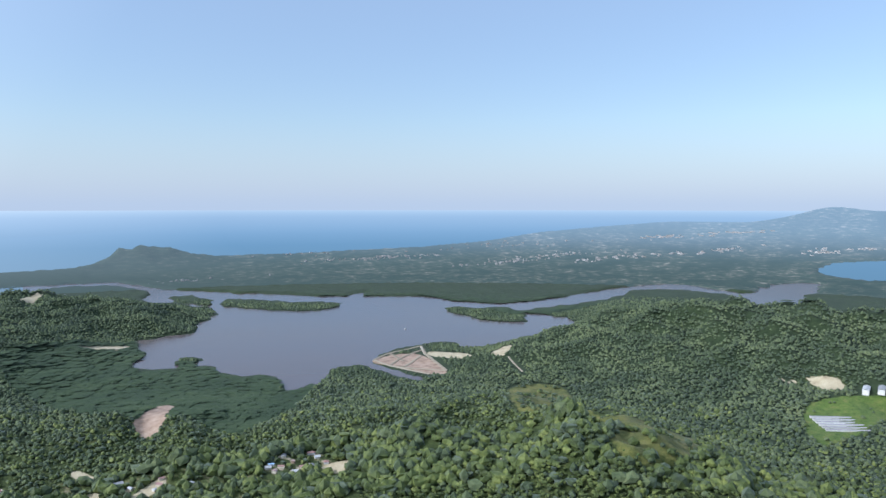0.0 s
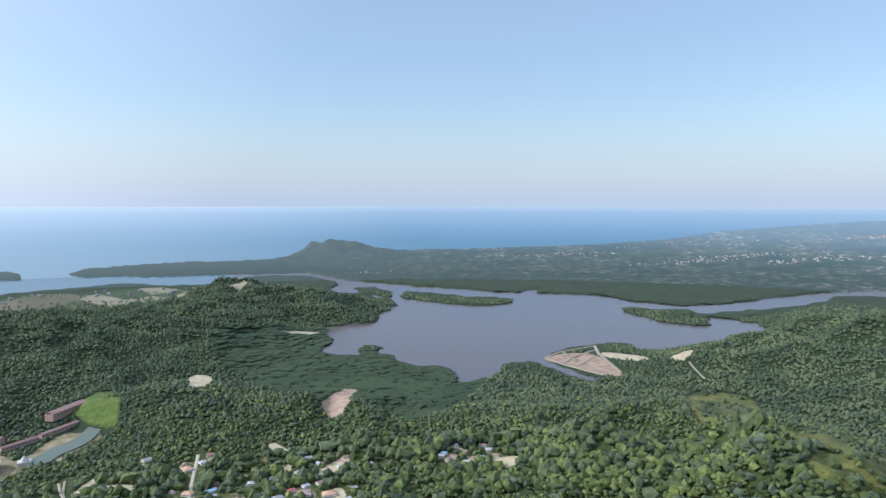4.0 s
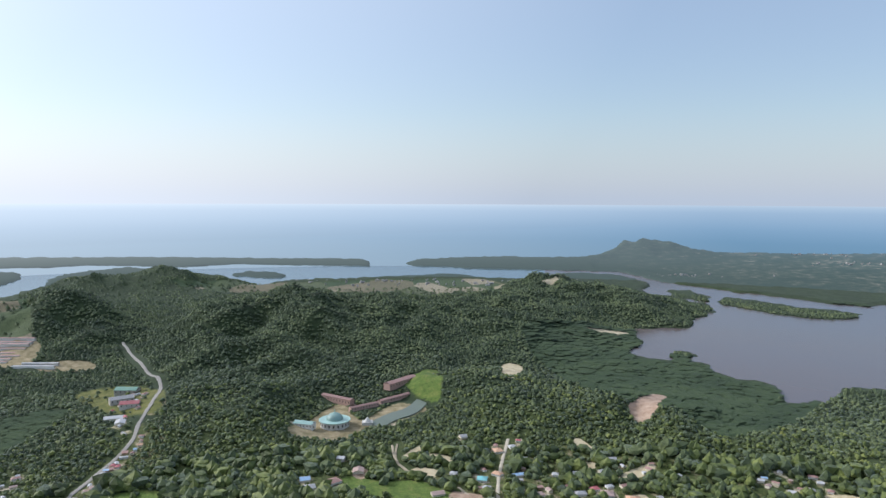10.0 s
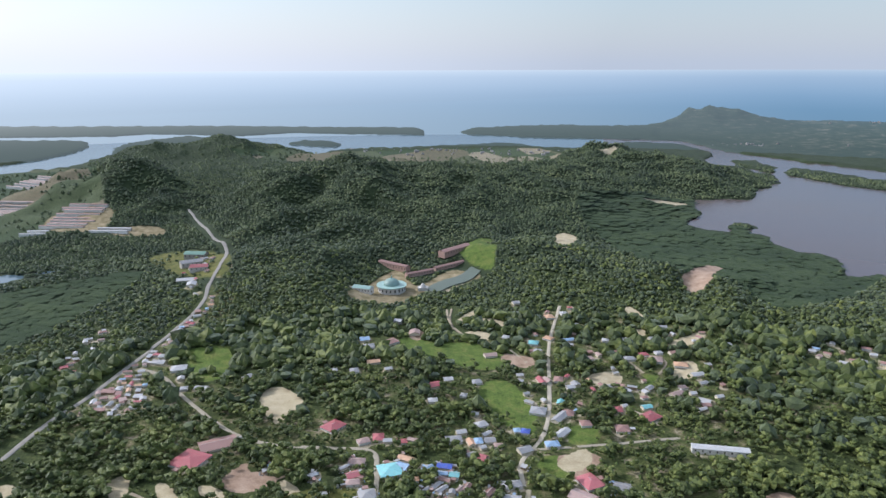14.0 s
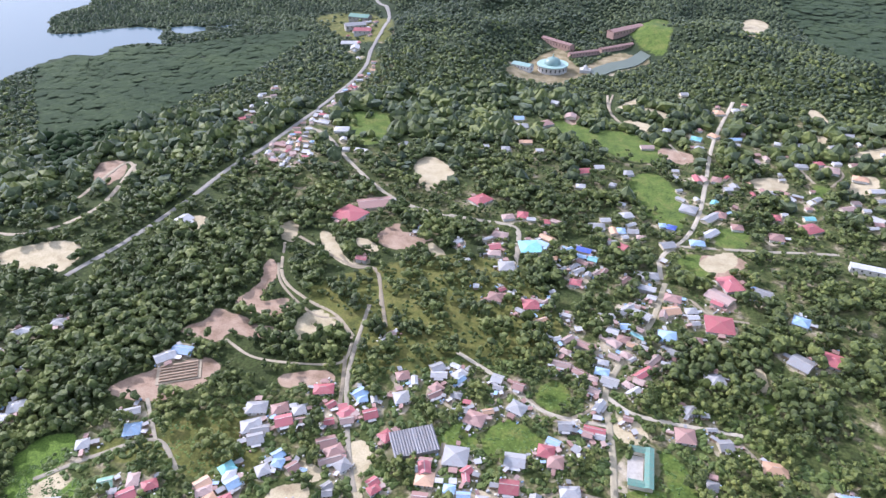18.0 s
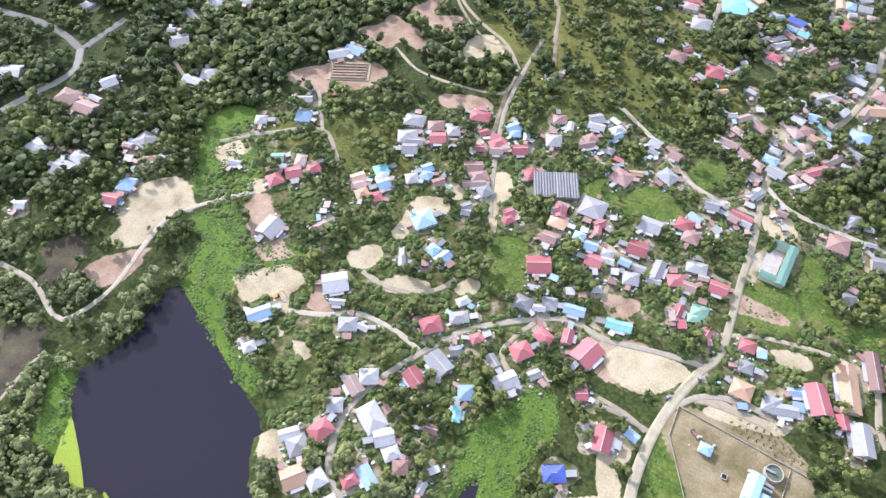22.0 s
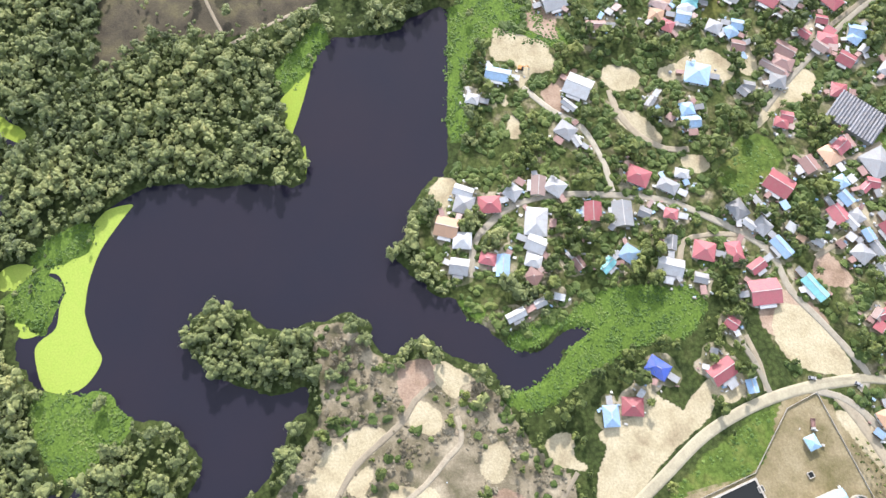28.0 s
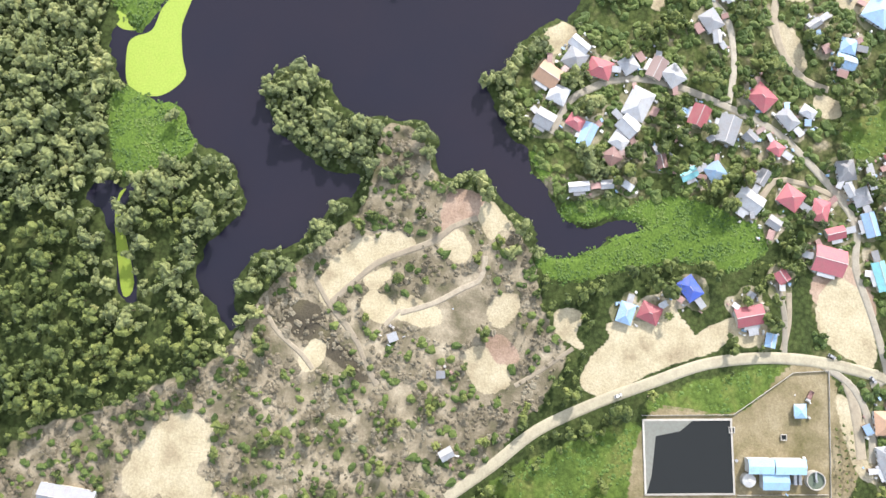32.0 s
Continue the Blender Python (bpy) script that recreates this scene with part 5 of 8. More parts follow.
    tall = size * rng.uniform(0.55, 1.0, len(xy))
    spot = np.column_stack([xy, z + size * rng.uniform(0.6, 1.0, len(xy))])
    fxy, frng = scatter(2900, 3400, -35, 60, 9, 9)
    fsize = frng.uniform(5, 9, len(fxy))
    fkeep, fz = plant(fxy, frng, fsize)[:2]
    fkeep &= hills(fxy) > 6
    fspot = np.column_stack([fxy, fz + 4])[fkeep]
    blend = rng.uniform(size=len(xy)) < (r - 700) / 700
    a, b, c = keep & ~blend, keep & blend & (r < 1500), keep & blend & (r >= 1500)
    valley.append((DOMES, spot[a], size[a], tall[a]))
    hilly += [(DOMES, spot[b], size[b], tall[b]), (TUFTS, spot[c], size[c] * 1.1, tall[c]), (TUFTS, fspot, fsize[fkeep], fsize[fkeep] * 0.8)]
    stuff("valley_woods", valley, LEAVES, "green tropical woods in the valley")
    stuff("hill_forest", hilly, LEAVES_FAR, "dense dark green rainforest over the hills")
    groups.append((TUFTS, spot[man] - [0, 0, 1.5], size[man] * rng.uniform(1.6, 3.0, man.sum()), tall[man] * rng.uniform(0.12, 0.3, man.sum())))
    stuff("mangrove_forest", groups, LEAVES_MANGROVE, "even dark green mangrove forest on the flats by the lagoon", smooth=True)


def make_single_trees(spots, spread, tall, ground_z, lakeside):
    """Trees that stand out singly: trunk, limbs and crown."""
    kinds = {}
    for n, (s, w, h, g, wet_foot) in enumerate(zip(spots, spread, tall, ground_z, lakeside)):
        key = (n % 6, bool(wet_foot))
        if key not in kinds:
            v, f = CROWNS[key[0]]
            crown = big_mesh("crown", v, f, LEAVES_LAKE if key[1] else LEAVES, False)
            tv, tf = tube(0.09, -1.5, 0.1, 7, 0.05)
            trunk = mesh("trunk", tv, tf, BARK)
            limbs = []
            for i in range(4):
                a = i * 1.6 + key[0]
                lv, lf = tube(0.035, 0, 0.6, 5, 0.015)
                m = pose(0, 0, -0.35, 45, 0, math.degrees(a))
                limbs.append(mesh("limb", [m @ Vector(p) for p in lv], lf, BARK))
            kinds[key] = crown, trunk, limbs
        crown, trunk, limbs = kinds[key]
        top = tagged(new("tree"), "leafy green tree at the lake shore" if wet_foot else "leafy green broad-crowned tree among the houses", "tree", "trees near the lake")
        top.matrix_basis = Matrix.LocRotScale((s[0], s[1], g), Euler((0, 0, n * 1.7)), None)
        up = Matrix.LocRotScale((0, 0, s[2] - g), None, (w, w, h))
        part("crown", crown, top, at=up)
        part("trunk", trunk, top, at=Matrix.LocRotScale((0, 0, s[2] - g), None, (w, w, max(h, (s[2] - g) / 1.4))))
        for q in limbs:
            part("limb", q, top, at=up)


# ---- houses ----
ROOFS = {
    "r": ("faded_red_roof", (0.44, 0.12, 0.14), "faded pinkish-red metal roof"), "b": ("blue_roof", (0.3, 0.46, 0.66), "light blue metal roof"),
    "g": ("grey_roof", (0.33, 0.34, 0.36), "grey metal roof"), "w": ("white_roof", (0.47, 0.48, 0.5), "pale zinc roof"),
    "t": ("teal_roof", (0.2, 0.52, 0.55), "teal metal roof"), "o": ("tan_roof", (0.6, 0.37, 0.24), "orange-tan roof"),
    "n": ("rusty_roof", (0.34, 0.2, 0.18), "rusty brown metal roof"), "p": ("pink_roof", (0.42, 0.3, 0.275), "pale pink sheet roof"),
    "e": ("green_roof", (0.22, 0.42, 0.32), "dull green metal roof"), "k": ("blue_tarpaulin", (0.06, 0.12, 0.5), "deep blue tarpaulin roof")}


def roof_material(name, colour):
    """Corrugated sheets: fine ribs down the slope, joints between sheets, rust and bleaching."""
    m = paint(name, colour, 0.5, 0.3, 3.0, 0.4, 0.0, (0.3, 0.22, 0.17))
    n, l, b = m.node_tree.nodes, m.node_tree.links, m.node_tree.nodes["Principled BSDF"]
    c = n.new("ShaderNodeTexCoord")
    wave = node(n, "ShaderNodeTexWave", Scale=1.1)
    wave.bands_direction = "X"
    l.new(c.outputs["Object"], wave.inputs["Vector"])
    bumped(n, l, b, wave.outputs["Fac"], 0.5, 0.06)
    return m


ROOF = {k: roof_material(v[0], v[1]) for k, v in ROOFS.items()}
WALLS = [paint("cream_wall", (0.66, 0.6, 0.48)), paint("white_wall", (0.72, 0.71, 0.68)), paint("timber_wall", (0.34, 0.24, 0.16)), paint("block_wall", (0.44, 0.42, 0.39))]
GLASS = paint("dark_window_glass", (0.03, 0.035, 0.04), 0.12, 0.1, 2, 0.5)
TIMBER = paint("door_timber", (0.22, 0.13, 0.08))
CONCRETE = paint("concrete", (0.47, 0.44, 0.39), 0.9)
RIDGE = paint("ridge_sheet", (0.55, 0.52, 0.5), 0.5)
FOOTPRINTS = []
KNOWN = {}


def house_meshes(l, w, colour, style):
    key = (l, w, colour, style)
    if key in KNOWN:
        return KNOWN[key]
    h = 3.0 if style != 3 else 4.6
    a, b, over, rise = l / 2 - 0.6, w / 2 - 0.6, 0.6, min(2.6, w * 0.2)
    wall = WALLS[style % 4]
    if style == 1:  # hipped
        run = min(w / 2, l / 2 - 0.3)
        e = [(-l / 2, -w / 2), (l / 2, -w / 2), (l / 2, w / 2), (-l / 2, w / 2)]
        v = [(x, y, h - 0.1) for x, y in e] + [(-l / 2 + run, 0, h + rise), (l / 2 - run, 0, h + rise)]
        v += [(x, y, z - 0.16) for x, y, z in v]
        f = [(0, 1, 5, 4), (1, 2, 5), (2, 3, 4, 5), (3, 0, 4), (6, 10, 11, 7), (7, 11, 8), (8, 11, 10, 9), (9, 10, 6),
             (0, 6, 7, 1), (1, 7, 8, 2), (2, 8, 9, 3), (3, 9, 6, 0)]
        rv, rf = box(-l / 2 + run - 0.1, l / 2 - run + 0.1, -0.16, 0.16, h + rise - 0.05, h + rise + 0.08)
        wv, wf = box(-a, a, -b, b, 0, h)
    else:
        lo, hi = h - 0.15, h + rise
        if style == 2:  # lean-to
            v = [(-l / 2, -w / 2, lo), (l / 2, -w / 2, lo), (l / 2, w / 2, lo + w * 0.14), (-l / 2, w / 2, lo + w * 0.14)]
            v += [(x, y, z - 0.14) for x, y, z in v]
            f = [(0, 1, 2, 3), (7, 6, 5, 4), (0, 4, 5, 1), (1, 5, 6, 2), (2, 6, 7, 3), (3, 7, 4, 0)]
            rv, rf = box(-l / 2, l / 2, w / 2 - 0.1, w / 2 + 0.08, lo + w * 0.14 - 0.1, lo + w * 0.14 + 0.06)
            wv, wf = box(-a, a, -b, b, 0, lo - 0.1)
        else:
            v = [(-l / 2, -w / 2, lo), (l / 2, -w / 2, lo), (l / 2, 0, hi), (-l / 2, 0, hi), (l / 2, w / 2, lo), (-l / 2, w / 2, lo)]
            v += [(x, y, z - 0.16) for x, y, z in v]
            f = [(0, 1, 2, 3), (3, 2, 4, 5), (9, 8, 7, 6), (11, 10, 8, 9), (0, 6, 7, 1), (5, 4, 10, 11), (1, 7, 8, 2), (2, 8, 10, 4), (0, 3, 9, 6), (3, 5, 11, 9)]
            rv, rf = box(-l / 2, l / 2, -0.2, 0.2, hi - 0.06, hi + 0.07)
            g = hi - 0.21
            wv = [(-a, -b, 0), (a, -b, 0), (a, b, 0), (-a, b, 0), (-a, -b, lo - 0.05), (a, -b, lo - 0.05), (a, b, lo - 0.05), (-a, b, lo - 0.05), (-a, 0, g), (a, 0, g)]
            wf = [(3, 2, 1, 0), (0, 1, 5, 4), (2, 3, 7, 6), (1, 2, 6, 9, 5), (3, 0, 4, 8, 7)]
    window = mesh("window", *box(-0.6, 0.6, -0.06, 0.06, 1.0, 2.1), GLASS)
    door = mesh("door", *box(-0.45, 0.45, -0.07, 0.07, 0.02, 2.05), TIMBER)
    porch = mesh("porch_roof", [(-l * 0.28, -w / 2 - 2.0, h - 0.75), (l * 0.28, -w / 2 - 2.0, h - 0.75), (l * 0.28, -w / 2 + 0.5, h - 0.3), (-l * 0.28, -w / 2 + 0.5, h - 0.3),
                                (-l * 0.28, -w / 2 - 2.0, h - 0.85), (l * 0.28, -w / 2 - 2.0, h - 0.85), (l * 0.28, -w / 2 + 0.5, h - 0.4), (-l * 0.28, -w / 2 + 0.5, h - 0.4)],
                 [(0, 1, 2, 3), (7, 6, 5, 4), (0, 4, 5, 1), (1, 5, 6, 2), (2, 6, 7, 3), (3, 7, 4, 0)], ROOF["w" if colour != "w" else "g"])
    post = mesh("porch_post", *box(-0.07, 0.07, -0.07, 0.07, 0, h - 0.82), TIMBER)
    KNOWN[key] = (mesh("wall", wv, wf, wall), mesh("roof", v, f, ROOF[colour]), mesh("ridge_cap", rv, rf, RIDGE), window, door, porch, post, a, b, h)
    return KNOWN[key]


def house(x, y, turn, l, w, colour, style, rich=True, group="village houses"):
    z = max(height(x, y), 0.9)
    wall, roof, ridge, window, door, porch, post, a, b, h = house_meshes(l, w, colour, style)
    small = l < 6.5
    kind = "shed" if small else "house"
    about = ROOFS[colour][2]
    shape = ("gabled", "hipped", "lean-to", "tall gabled")[style]
    top = tagged(new(kind), f"{'small shed' if small else shape + ' house'} with a {about}", kind, group)
    top.matrix_basis = pose(x, y, z, 0, 0, turn)
    part("wall", wall, top), part("roof", roof, top)
    FOOTPRINTS.append((x, y, 0.5 * math.sqrt(l * w)))
    if not small:
        part("ridge_cap", ridge, top, "pale sheet ridge cap")
        part("door", door, top, at=pose(a * 0.2, -b - 0.02, 0))
    if rich:
        for dx in (-0.55, 0.6):
            part("window", window, top, at=pose(a * dx, -b - 0.02, 0))
            part("window", window, top, at=pose(a * dx, b + 0.02, 0))
        if l > 9 and style in (0, 3):
            part("porch_roof", porch, top, "lower sheet roof over the porch")
            for s in (-1, 1):
                part("porch_post", post, top, at=pose(s * l * 0.26, -w / 2 - 1.85, 0))
    return top


def far_house(x, y, turn, l, w, colour, style):
    wall, roof = house_meshes(l, w, colour, style)[:2]
    m = pose(x, y, max(height(x, y), 0.9), 0, 0, turn)
    for me in (wall, roof):
        at = len(FAR_HOUSES[0])
        FAR_HOUSES[0].extend(m @ p.co for p in me.vertices)
        FAR_HOUSES[1].extend(tuple(i + at for i in p.vertices) for p in me.polygons)
        FAR_HOUSES[2].extend([me.materials[0]] * len(me.polygons))
    FOOTPRINTS.append((x, y, 0.5 * math.sqrt(l * w)))


FAR_HOUSES = [], [], []
SINGLE = []


def place_houses(rows, sheds=True):
    for x, y, turn, l, w, colour in rows:
        k = int(abs(x * 3 + y * 7)) % 10
        k_far = math.hypot(x, y) > 590 and not sheds
        style = 1 if (l > 8 and l / w < 1.45 and k < 6) else (2 if l < 7 else (3 if k == 9 else 0))
        if k_far:
            far_house(x, y, turn, round(l, 1), round(w, 1), colour, style)
            continue
        house(x, y, turn, round(l, 1), round(w, 1), colour, style, math.hypot(x, y) < 420)
        if sheds and l > 8 and k in (1, 2, 4, 5, 7, 8):  # a lean-to or shed close by
            a = radians(turn + (90 if k % 2 else 0))
            d = (w / 2 if k % 2 else l / 2) + 3.2
            sx, sy = x + math.cos(a) * d * (1 if k < 5 else -1), y + math.sin(a) * d * (1 if k < 5 else -1)
            if all(math.hypot(sx - q[0], sy - q[1]) > q[2] + 1.6 for q in FOOTPRINTS) and height(sx, sy) > 1 and road_gap(np.array([[sx, sy]]))[0] > 2:
                house(sx, sy, turn, 5.0 + k % 3 * 0.5, 3.6 + k % 2 * 0.4, "wngpwnrwgb"[k], 2, False, "sheds beside the houses")


def fill_houses(points, count, seed):
    """Houses packed loosely over a quarter whose single houses are hard to tell apart."""
    rng = np.random.RandomState(seed)
    o = rounded(points)
    lo, hi, done, tries = o.min(0), o.max(0), 0, 0
    base = rng.uniform(0, 90)
    while done < count and tries < count * 25:
        tries += 1
        q = rng.uniform(lo, hi)
        if inside(q[None], o, 50)[0] < 0:
            continue
        l, w = float(rng.choice([6, 8, 9, 10, 12])), float(rng.choice([5, 6, 7, 8]))
        w = min(w, l)
        if road_gap(q[None])[0] < w * 0.5 or any(math.hypot(q[0] - x, q[1] - y) < s + 0.42 * (l + w) / 2 for x, y, s in FOOTPRINTS[-700:]):
            continue
        colour = rng.choice(list("rrrgggggwwwwwnnnnnnbopp"))
        turn, style = base + rng.choice([0, 90]) + rng.normal() * 12, int(rng.choice([0, 0, 0, 1, 2]))
        if math.hypot(*q) < 700 and len(SINGLE) < 200:
            SINGLE.append(house(q[0], q[1], turn, l, w, str(colour), style, False, "village houses"))
        else:
            far_house(q[0], q[1], turn, l, w, str(colour), style)
        done += 1


place_houses([(-147, 72.7, 48, 12.2, 7.3, "w"), (-139.3, 69.8, 54, 12, 12, "g"), (-133.2, 83.5, 70, 13.5, 10.9, "r"), (-135.1, 99.5, 32, 9.6, 9.6, "g"), (-129.9, 54.8, 54, 13.8, 12.6, "o"), (-118.8, 59.9, 64, 11.1, 10.4, "w"), (-104.5, 51.8, 59, 11, 10.1, "w"), (-102.8, 69, 54, 9.8, 7.5, "r"), (-95.6, 75.3, -27, 13.6, 7.8, "b"), (-112.7, 104.2, -28, 17.9, 13.4, "w"), (-100.2, 98.4, 43, 11.8, 10.6, "w"), (-91.5, 92.6, 54, 9.8, 7.6, "w"), (-83, 88.6, 33, 9, 8.8, "n"), (-67.5, 85.5, 94, 7.2, 5.1, "w"), (-66.1, 69.7, 94, 11.6, 5.7, "w"), (-66.5, 96.9, 54, 6.4, 4, "w")])
place_houses([(-132.9, 115.2, -28, 12.7, 8.9, "p"), (-128.5, 124.3, 32, 11.7, 10.5, "w"), (-105.4, 137.6, -25, 12.4, 10.3, "r"), (-95.6, 129.3, 54, 4.7, 3.6, "n"), (-97.4, 152.9, -21, 15.9, 11.9, "g"), (-93, 165.1, 43, 7.4, 6.8, "g"), (-86.5, 179.1, 54, 8.2, 6.8, "r"), (-80, 115.9, 11, 7.9, 6.2, "n"), (-72.8, 130.4, 113, 9.9, 6.5, "t"), (-73.9, 145, 32, 10.4, 10.1, "b"), (-70.5, 170.9, -32, 9.3, 6.1, "g"), (-58, 163.1, 54, 15.2, 10.7, "w"), (-58.9, 185.6, 54, 12.7, 11.7, "r"), (-51.7, 201.5, -14, 12.3, 9.4, "r"), (-45.2, 175.8, 54, 7.9, 6.4, "w"), (-39.1, 208.8, 102, 10.5, 7.1, "r")])
place_houses([(-24.2, 204.5, 74, 17.4, 14.8, "r"), (-15.9, 178.5, 32, 7.4, 7.4, "r"), (5.3, 160.2, 100, 15.6, 10.7, "r"), (18.5, 170.7, -13, 7.7, 6, "b"), (-6.1, 161.5, 54, 4.4, 3.3, "g"), (-9.8, 128.8, 33, 12.7, 9.8, "k"), (3.2, 106.3, 64, 11.8, 10.1, "r"), (3.1, 93.5, -20, 11.6, 8.7, "b"), (-212.2, 124.5, 54, 16, 9.3, "b"), (-202.3, 102.8, 54, 8.5, 7.4, "w"), (-184.5, 167.2, 42, 16.7, 15.3, "w"), (-159.7, 146.4, 31, 12.1, 10.4, "g"), (-115.5, 172.4, 42, 14.4, 11.8, "r"), (-103, 186.2, 37, 12.3, 8.6, "g"), (-106.7, 197.6, 54, 8.4, 6.3, "w"), (-163.6, 240.4, 54, 15.6, 15.2, "b")])
place_houses([(-143, 265.4, 54, 7.4, 7.4, "g"), (-144.1, 222.1, 76, 9.1, 9, "b"), (-135.1, 220.1, 71, 11.9, 8.2, "b"), (-157.1, 203.7, 123, 8.5, 5.1, "g"), (-115.1, 275.3, 54, 8, 8, "r"), (-78.1, 247.3, 30, 16.3, 14, "r"), (-73.6, 216.5, 7, 11.6, 10.1, "g"), (-59, 224.2, 19, 9.9, 9.9, "g"), (-51.7, 239.2, 30, 5.9, 5.5, "w"), (-38.2, 248.7, 30, 7.2, 5.5, "w"), (-43.6, 228, 13, 13.7, 7.7, "b"), (-15.4, 232.1, 13, 16.3, 7.5, "t"), (-82.1, 270.6, 5, 10.6, 10, "n"), (-82.6, 286, 5, 12.8, 11.9, "o"), (-85.8, 299.3, 4, 9.3, 8.6, "n"), (-65, 282.2, 5, 8.3, 7.5, "b")])
place_houses([(-54.8, 277.7, 11, 9.4, 7.4, "b"), (-48.4, 269.1, 5, 11.4, 10.5, "r"), (-42.9, 278.7, 5, 8.7, 7.3, "w"), (-66.9, 309.4, 4, 17.5, 17.5, "g"), (-57.1, 299, 54, 7.8, 7.4, "r"), (-27.5, 293, 5, 13.2, 12.2, "r"), (-22.1, 268.1, 18, 10.9, 10.3, "g"), (-9.5, 283.4, 92, 15.6, 7.9, "g"), (3.1, 281.8, 30, 10.7, 9.4, "r"), (12.1, 280.5, 5, 9.3, 7.8, "n"), (-27.1, 315.4, 4, 14.7, 12.6, "g"), (-32.5, 363.3, -22, 13.5, 12.5, "g"), (-0.1, 320.5, 4, 11.6, 11.6, "n"), (11.6, 298.4, 11, 13.7, 9.6, "w"), (24.2, 267, 6, 10.9, 10.6, "e"), (12.6, 260.6, 91, 10.5, 6.3, "r")])
place_houses([(33.3, 254.8, 82, 7.9, 5.6, "r"), (28.8, 290, 5, 12.2, 10.1, "r"), (-249.4, 180.9, 89, 16.2, 15.3, "g"), (-223.5, 248.3, 54, 10.8, 9.7, "o"), (-204.5, 253.1, 54, 10, 10, "b"), (-202.5, 239.9, 41, 9.1, 9.1, "r"), (-190.1, 267.8, 41, 9.8, 9.8, "g"), (-185.5, 282.1, 54, 8.4, 8.4, "b"), (-213.7, 263.3, 54, 10.8, 9.7, "t"), (-212.5, 237.4, 54, 9.9, 9.9, "o"), (-220.8, 197.9, 66, 13, 7.3, "n"), (-139.3, 284.1, 54, 10.4, 10.4, "g"), (-149.7, 294.4, 41, 13.3, 10.3, "n"), (-118.6, 353.9, 28, 12.4, 12.4, "g"), (-124.4, 376.3, 27, 11.1, 10, "n"), (-100.4, 391.3, 41, 11, 10.8, "g")])
place_houses([(-81.6, 388.5, 54, 12, 9.4, "w"), (-118.5, 315.3, -37, 10.6, 10, "r"), (-171.3, 274.4, 54, 9.1, 9.1, "n"), (-153.1, 329.3, 54, 13, 9.6, "r"), (-150.9, 350.2, 54, 11.6, 9.8, "b"), (-167.5, 334.2, 54, 7.8, 6.9, "r"), (-95.9, 369.8, 54, 9.8, 9.4, "n"), (62.6, 229.4, 1, 12.9, 11.9, "o"), (79.9, 229.3, 8, 10.9, 10.9, "g"), (60.4, 244.8, 7, 8.5, 8.5, "g"), (57.1, 259, 6, 9.8, 8.8, "r"), (15, -33, 109, 5.5, 4.9, "w"), (77.2, -4.4, 119, 7.8, 6, "w"), (35.3, -7.1, 90, 4.9, 4.2, "g")])
place_houses([(98.9, -208.1, 80, 30.8, 11.8, "g"), (-296.5, 278.5, 24, 12.5, 12.5, "b"), (-306.7, 293.8, 31, 11.6, 7.8, "g"), (-322, 258.3, 31, 9.6, 9.6, "g"), (-285.7, 233.4, 31, 10, 10, "e"), (-274.5, 216.3, 58, 11.3, 11.3, "r"), (-267, 228.4, 44, 12.1, 11.1, "r"), (-256.6, 239.1, 38, 10.6, 8.9, "r"), (-363, 157.8, 19, 12.2, 12.2, "b"), (-360.3, 141.7, 19, 11.2, 10.2, "r"), (-383.3, 196.4, 89, 15.1, 15.1, "g"), (-448.5, 150.6, -1, 16.6, 12.1, "w"), (-414.2, 144.8, 8, 14.7, 14.5, "g"), (-413.2, 158.4, -1, 13.9, 10.9, "w"), (-412.6, 105.6, 31, 8, 8, "w"), (-219.7, 318.7, 17, 16, 12.1, "g")])
place_houses([(-215.4, 301.6, 31, 15.4, 13, "g"), (-202.6, 321.8, 31, 13, 10.9, "n"), (-194.1, 310.2, 31, 12.8, 11.7, "r"), (-188.1, 323.5, 31, 10.3, 10.3, "w"), (-207.3, 291.5, 31, 11.8, 11.5, "g"), (-178.8, 348.2, 17, 15.9, 11.1, "r"), (-136, 332.1, 31, 10.9, 10.3, "r"), (-157.3, 299.8, 31, 14, 11, "n"), (-60.8, 346.1, -10, 14.9, 14, "n"), (-52.1, 390.4, -12, 9.4, 9.4, "w"), (-35, 385.9, -12, 9.2, 9.2, "n"), (-39.6, 490.4, 15, 15, 15, "r"), (77.2, 473.1, 0, 15.4, 15.4, "b"), (86.4, 364.4, 3, 14.4, 14.4, "n"), (101.7, 325.2, -10, 8.3, 8.3, "g"), (113.2, 362.4, 18, 10.4, 10.4, "g")])
place_houses([(-72.1, 493.9, -1, 13.9, 13.9, "n"), (102.1, 244.8, -62, 20, 12.7, "r"), (-440.9, 294.6, 47, 16.7, 16.7, "g"), (-393.6, 277.7, 31, 13, 12.7, "w"), (-454.1, 227.4, 63, 13, 13, "w"), (-471.4, 200.1, 7, 18.5, 14.8, "n"), (-447.1, 197.3, 7, 18, 13.1, "n"), (-534.4, 195.3, 31, 18.6, 17.7, "w"), (-316.8, 352.3, 46, 17, 11.6, "w"), (-306.7, 362.5, 3, 18, 11.1, "b"), (-70.2, 544.6, 14, 16.1, 16.1, "w"), (115.6, 262, -71, 32.1, 11.8, "o"), (129.4, 234.1, -69, 19.3, 12, "w"), (126.1, 280.8, -70, 25.6, 8.6, "n"), (-233, 633.1, 27, 37.7, 22.7, "n"), (-251.5, 602.8, -24, 31, 31, "r")])
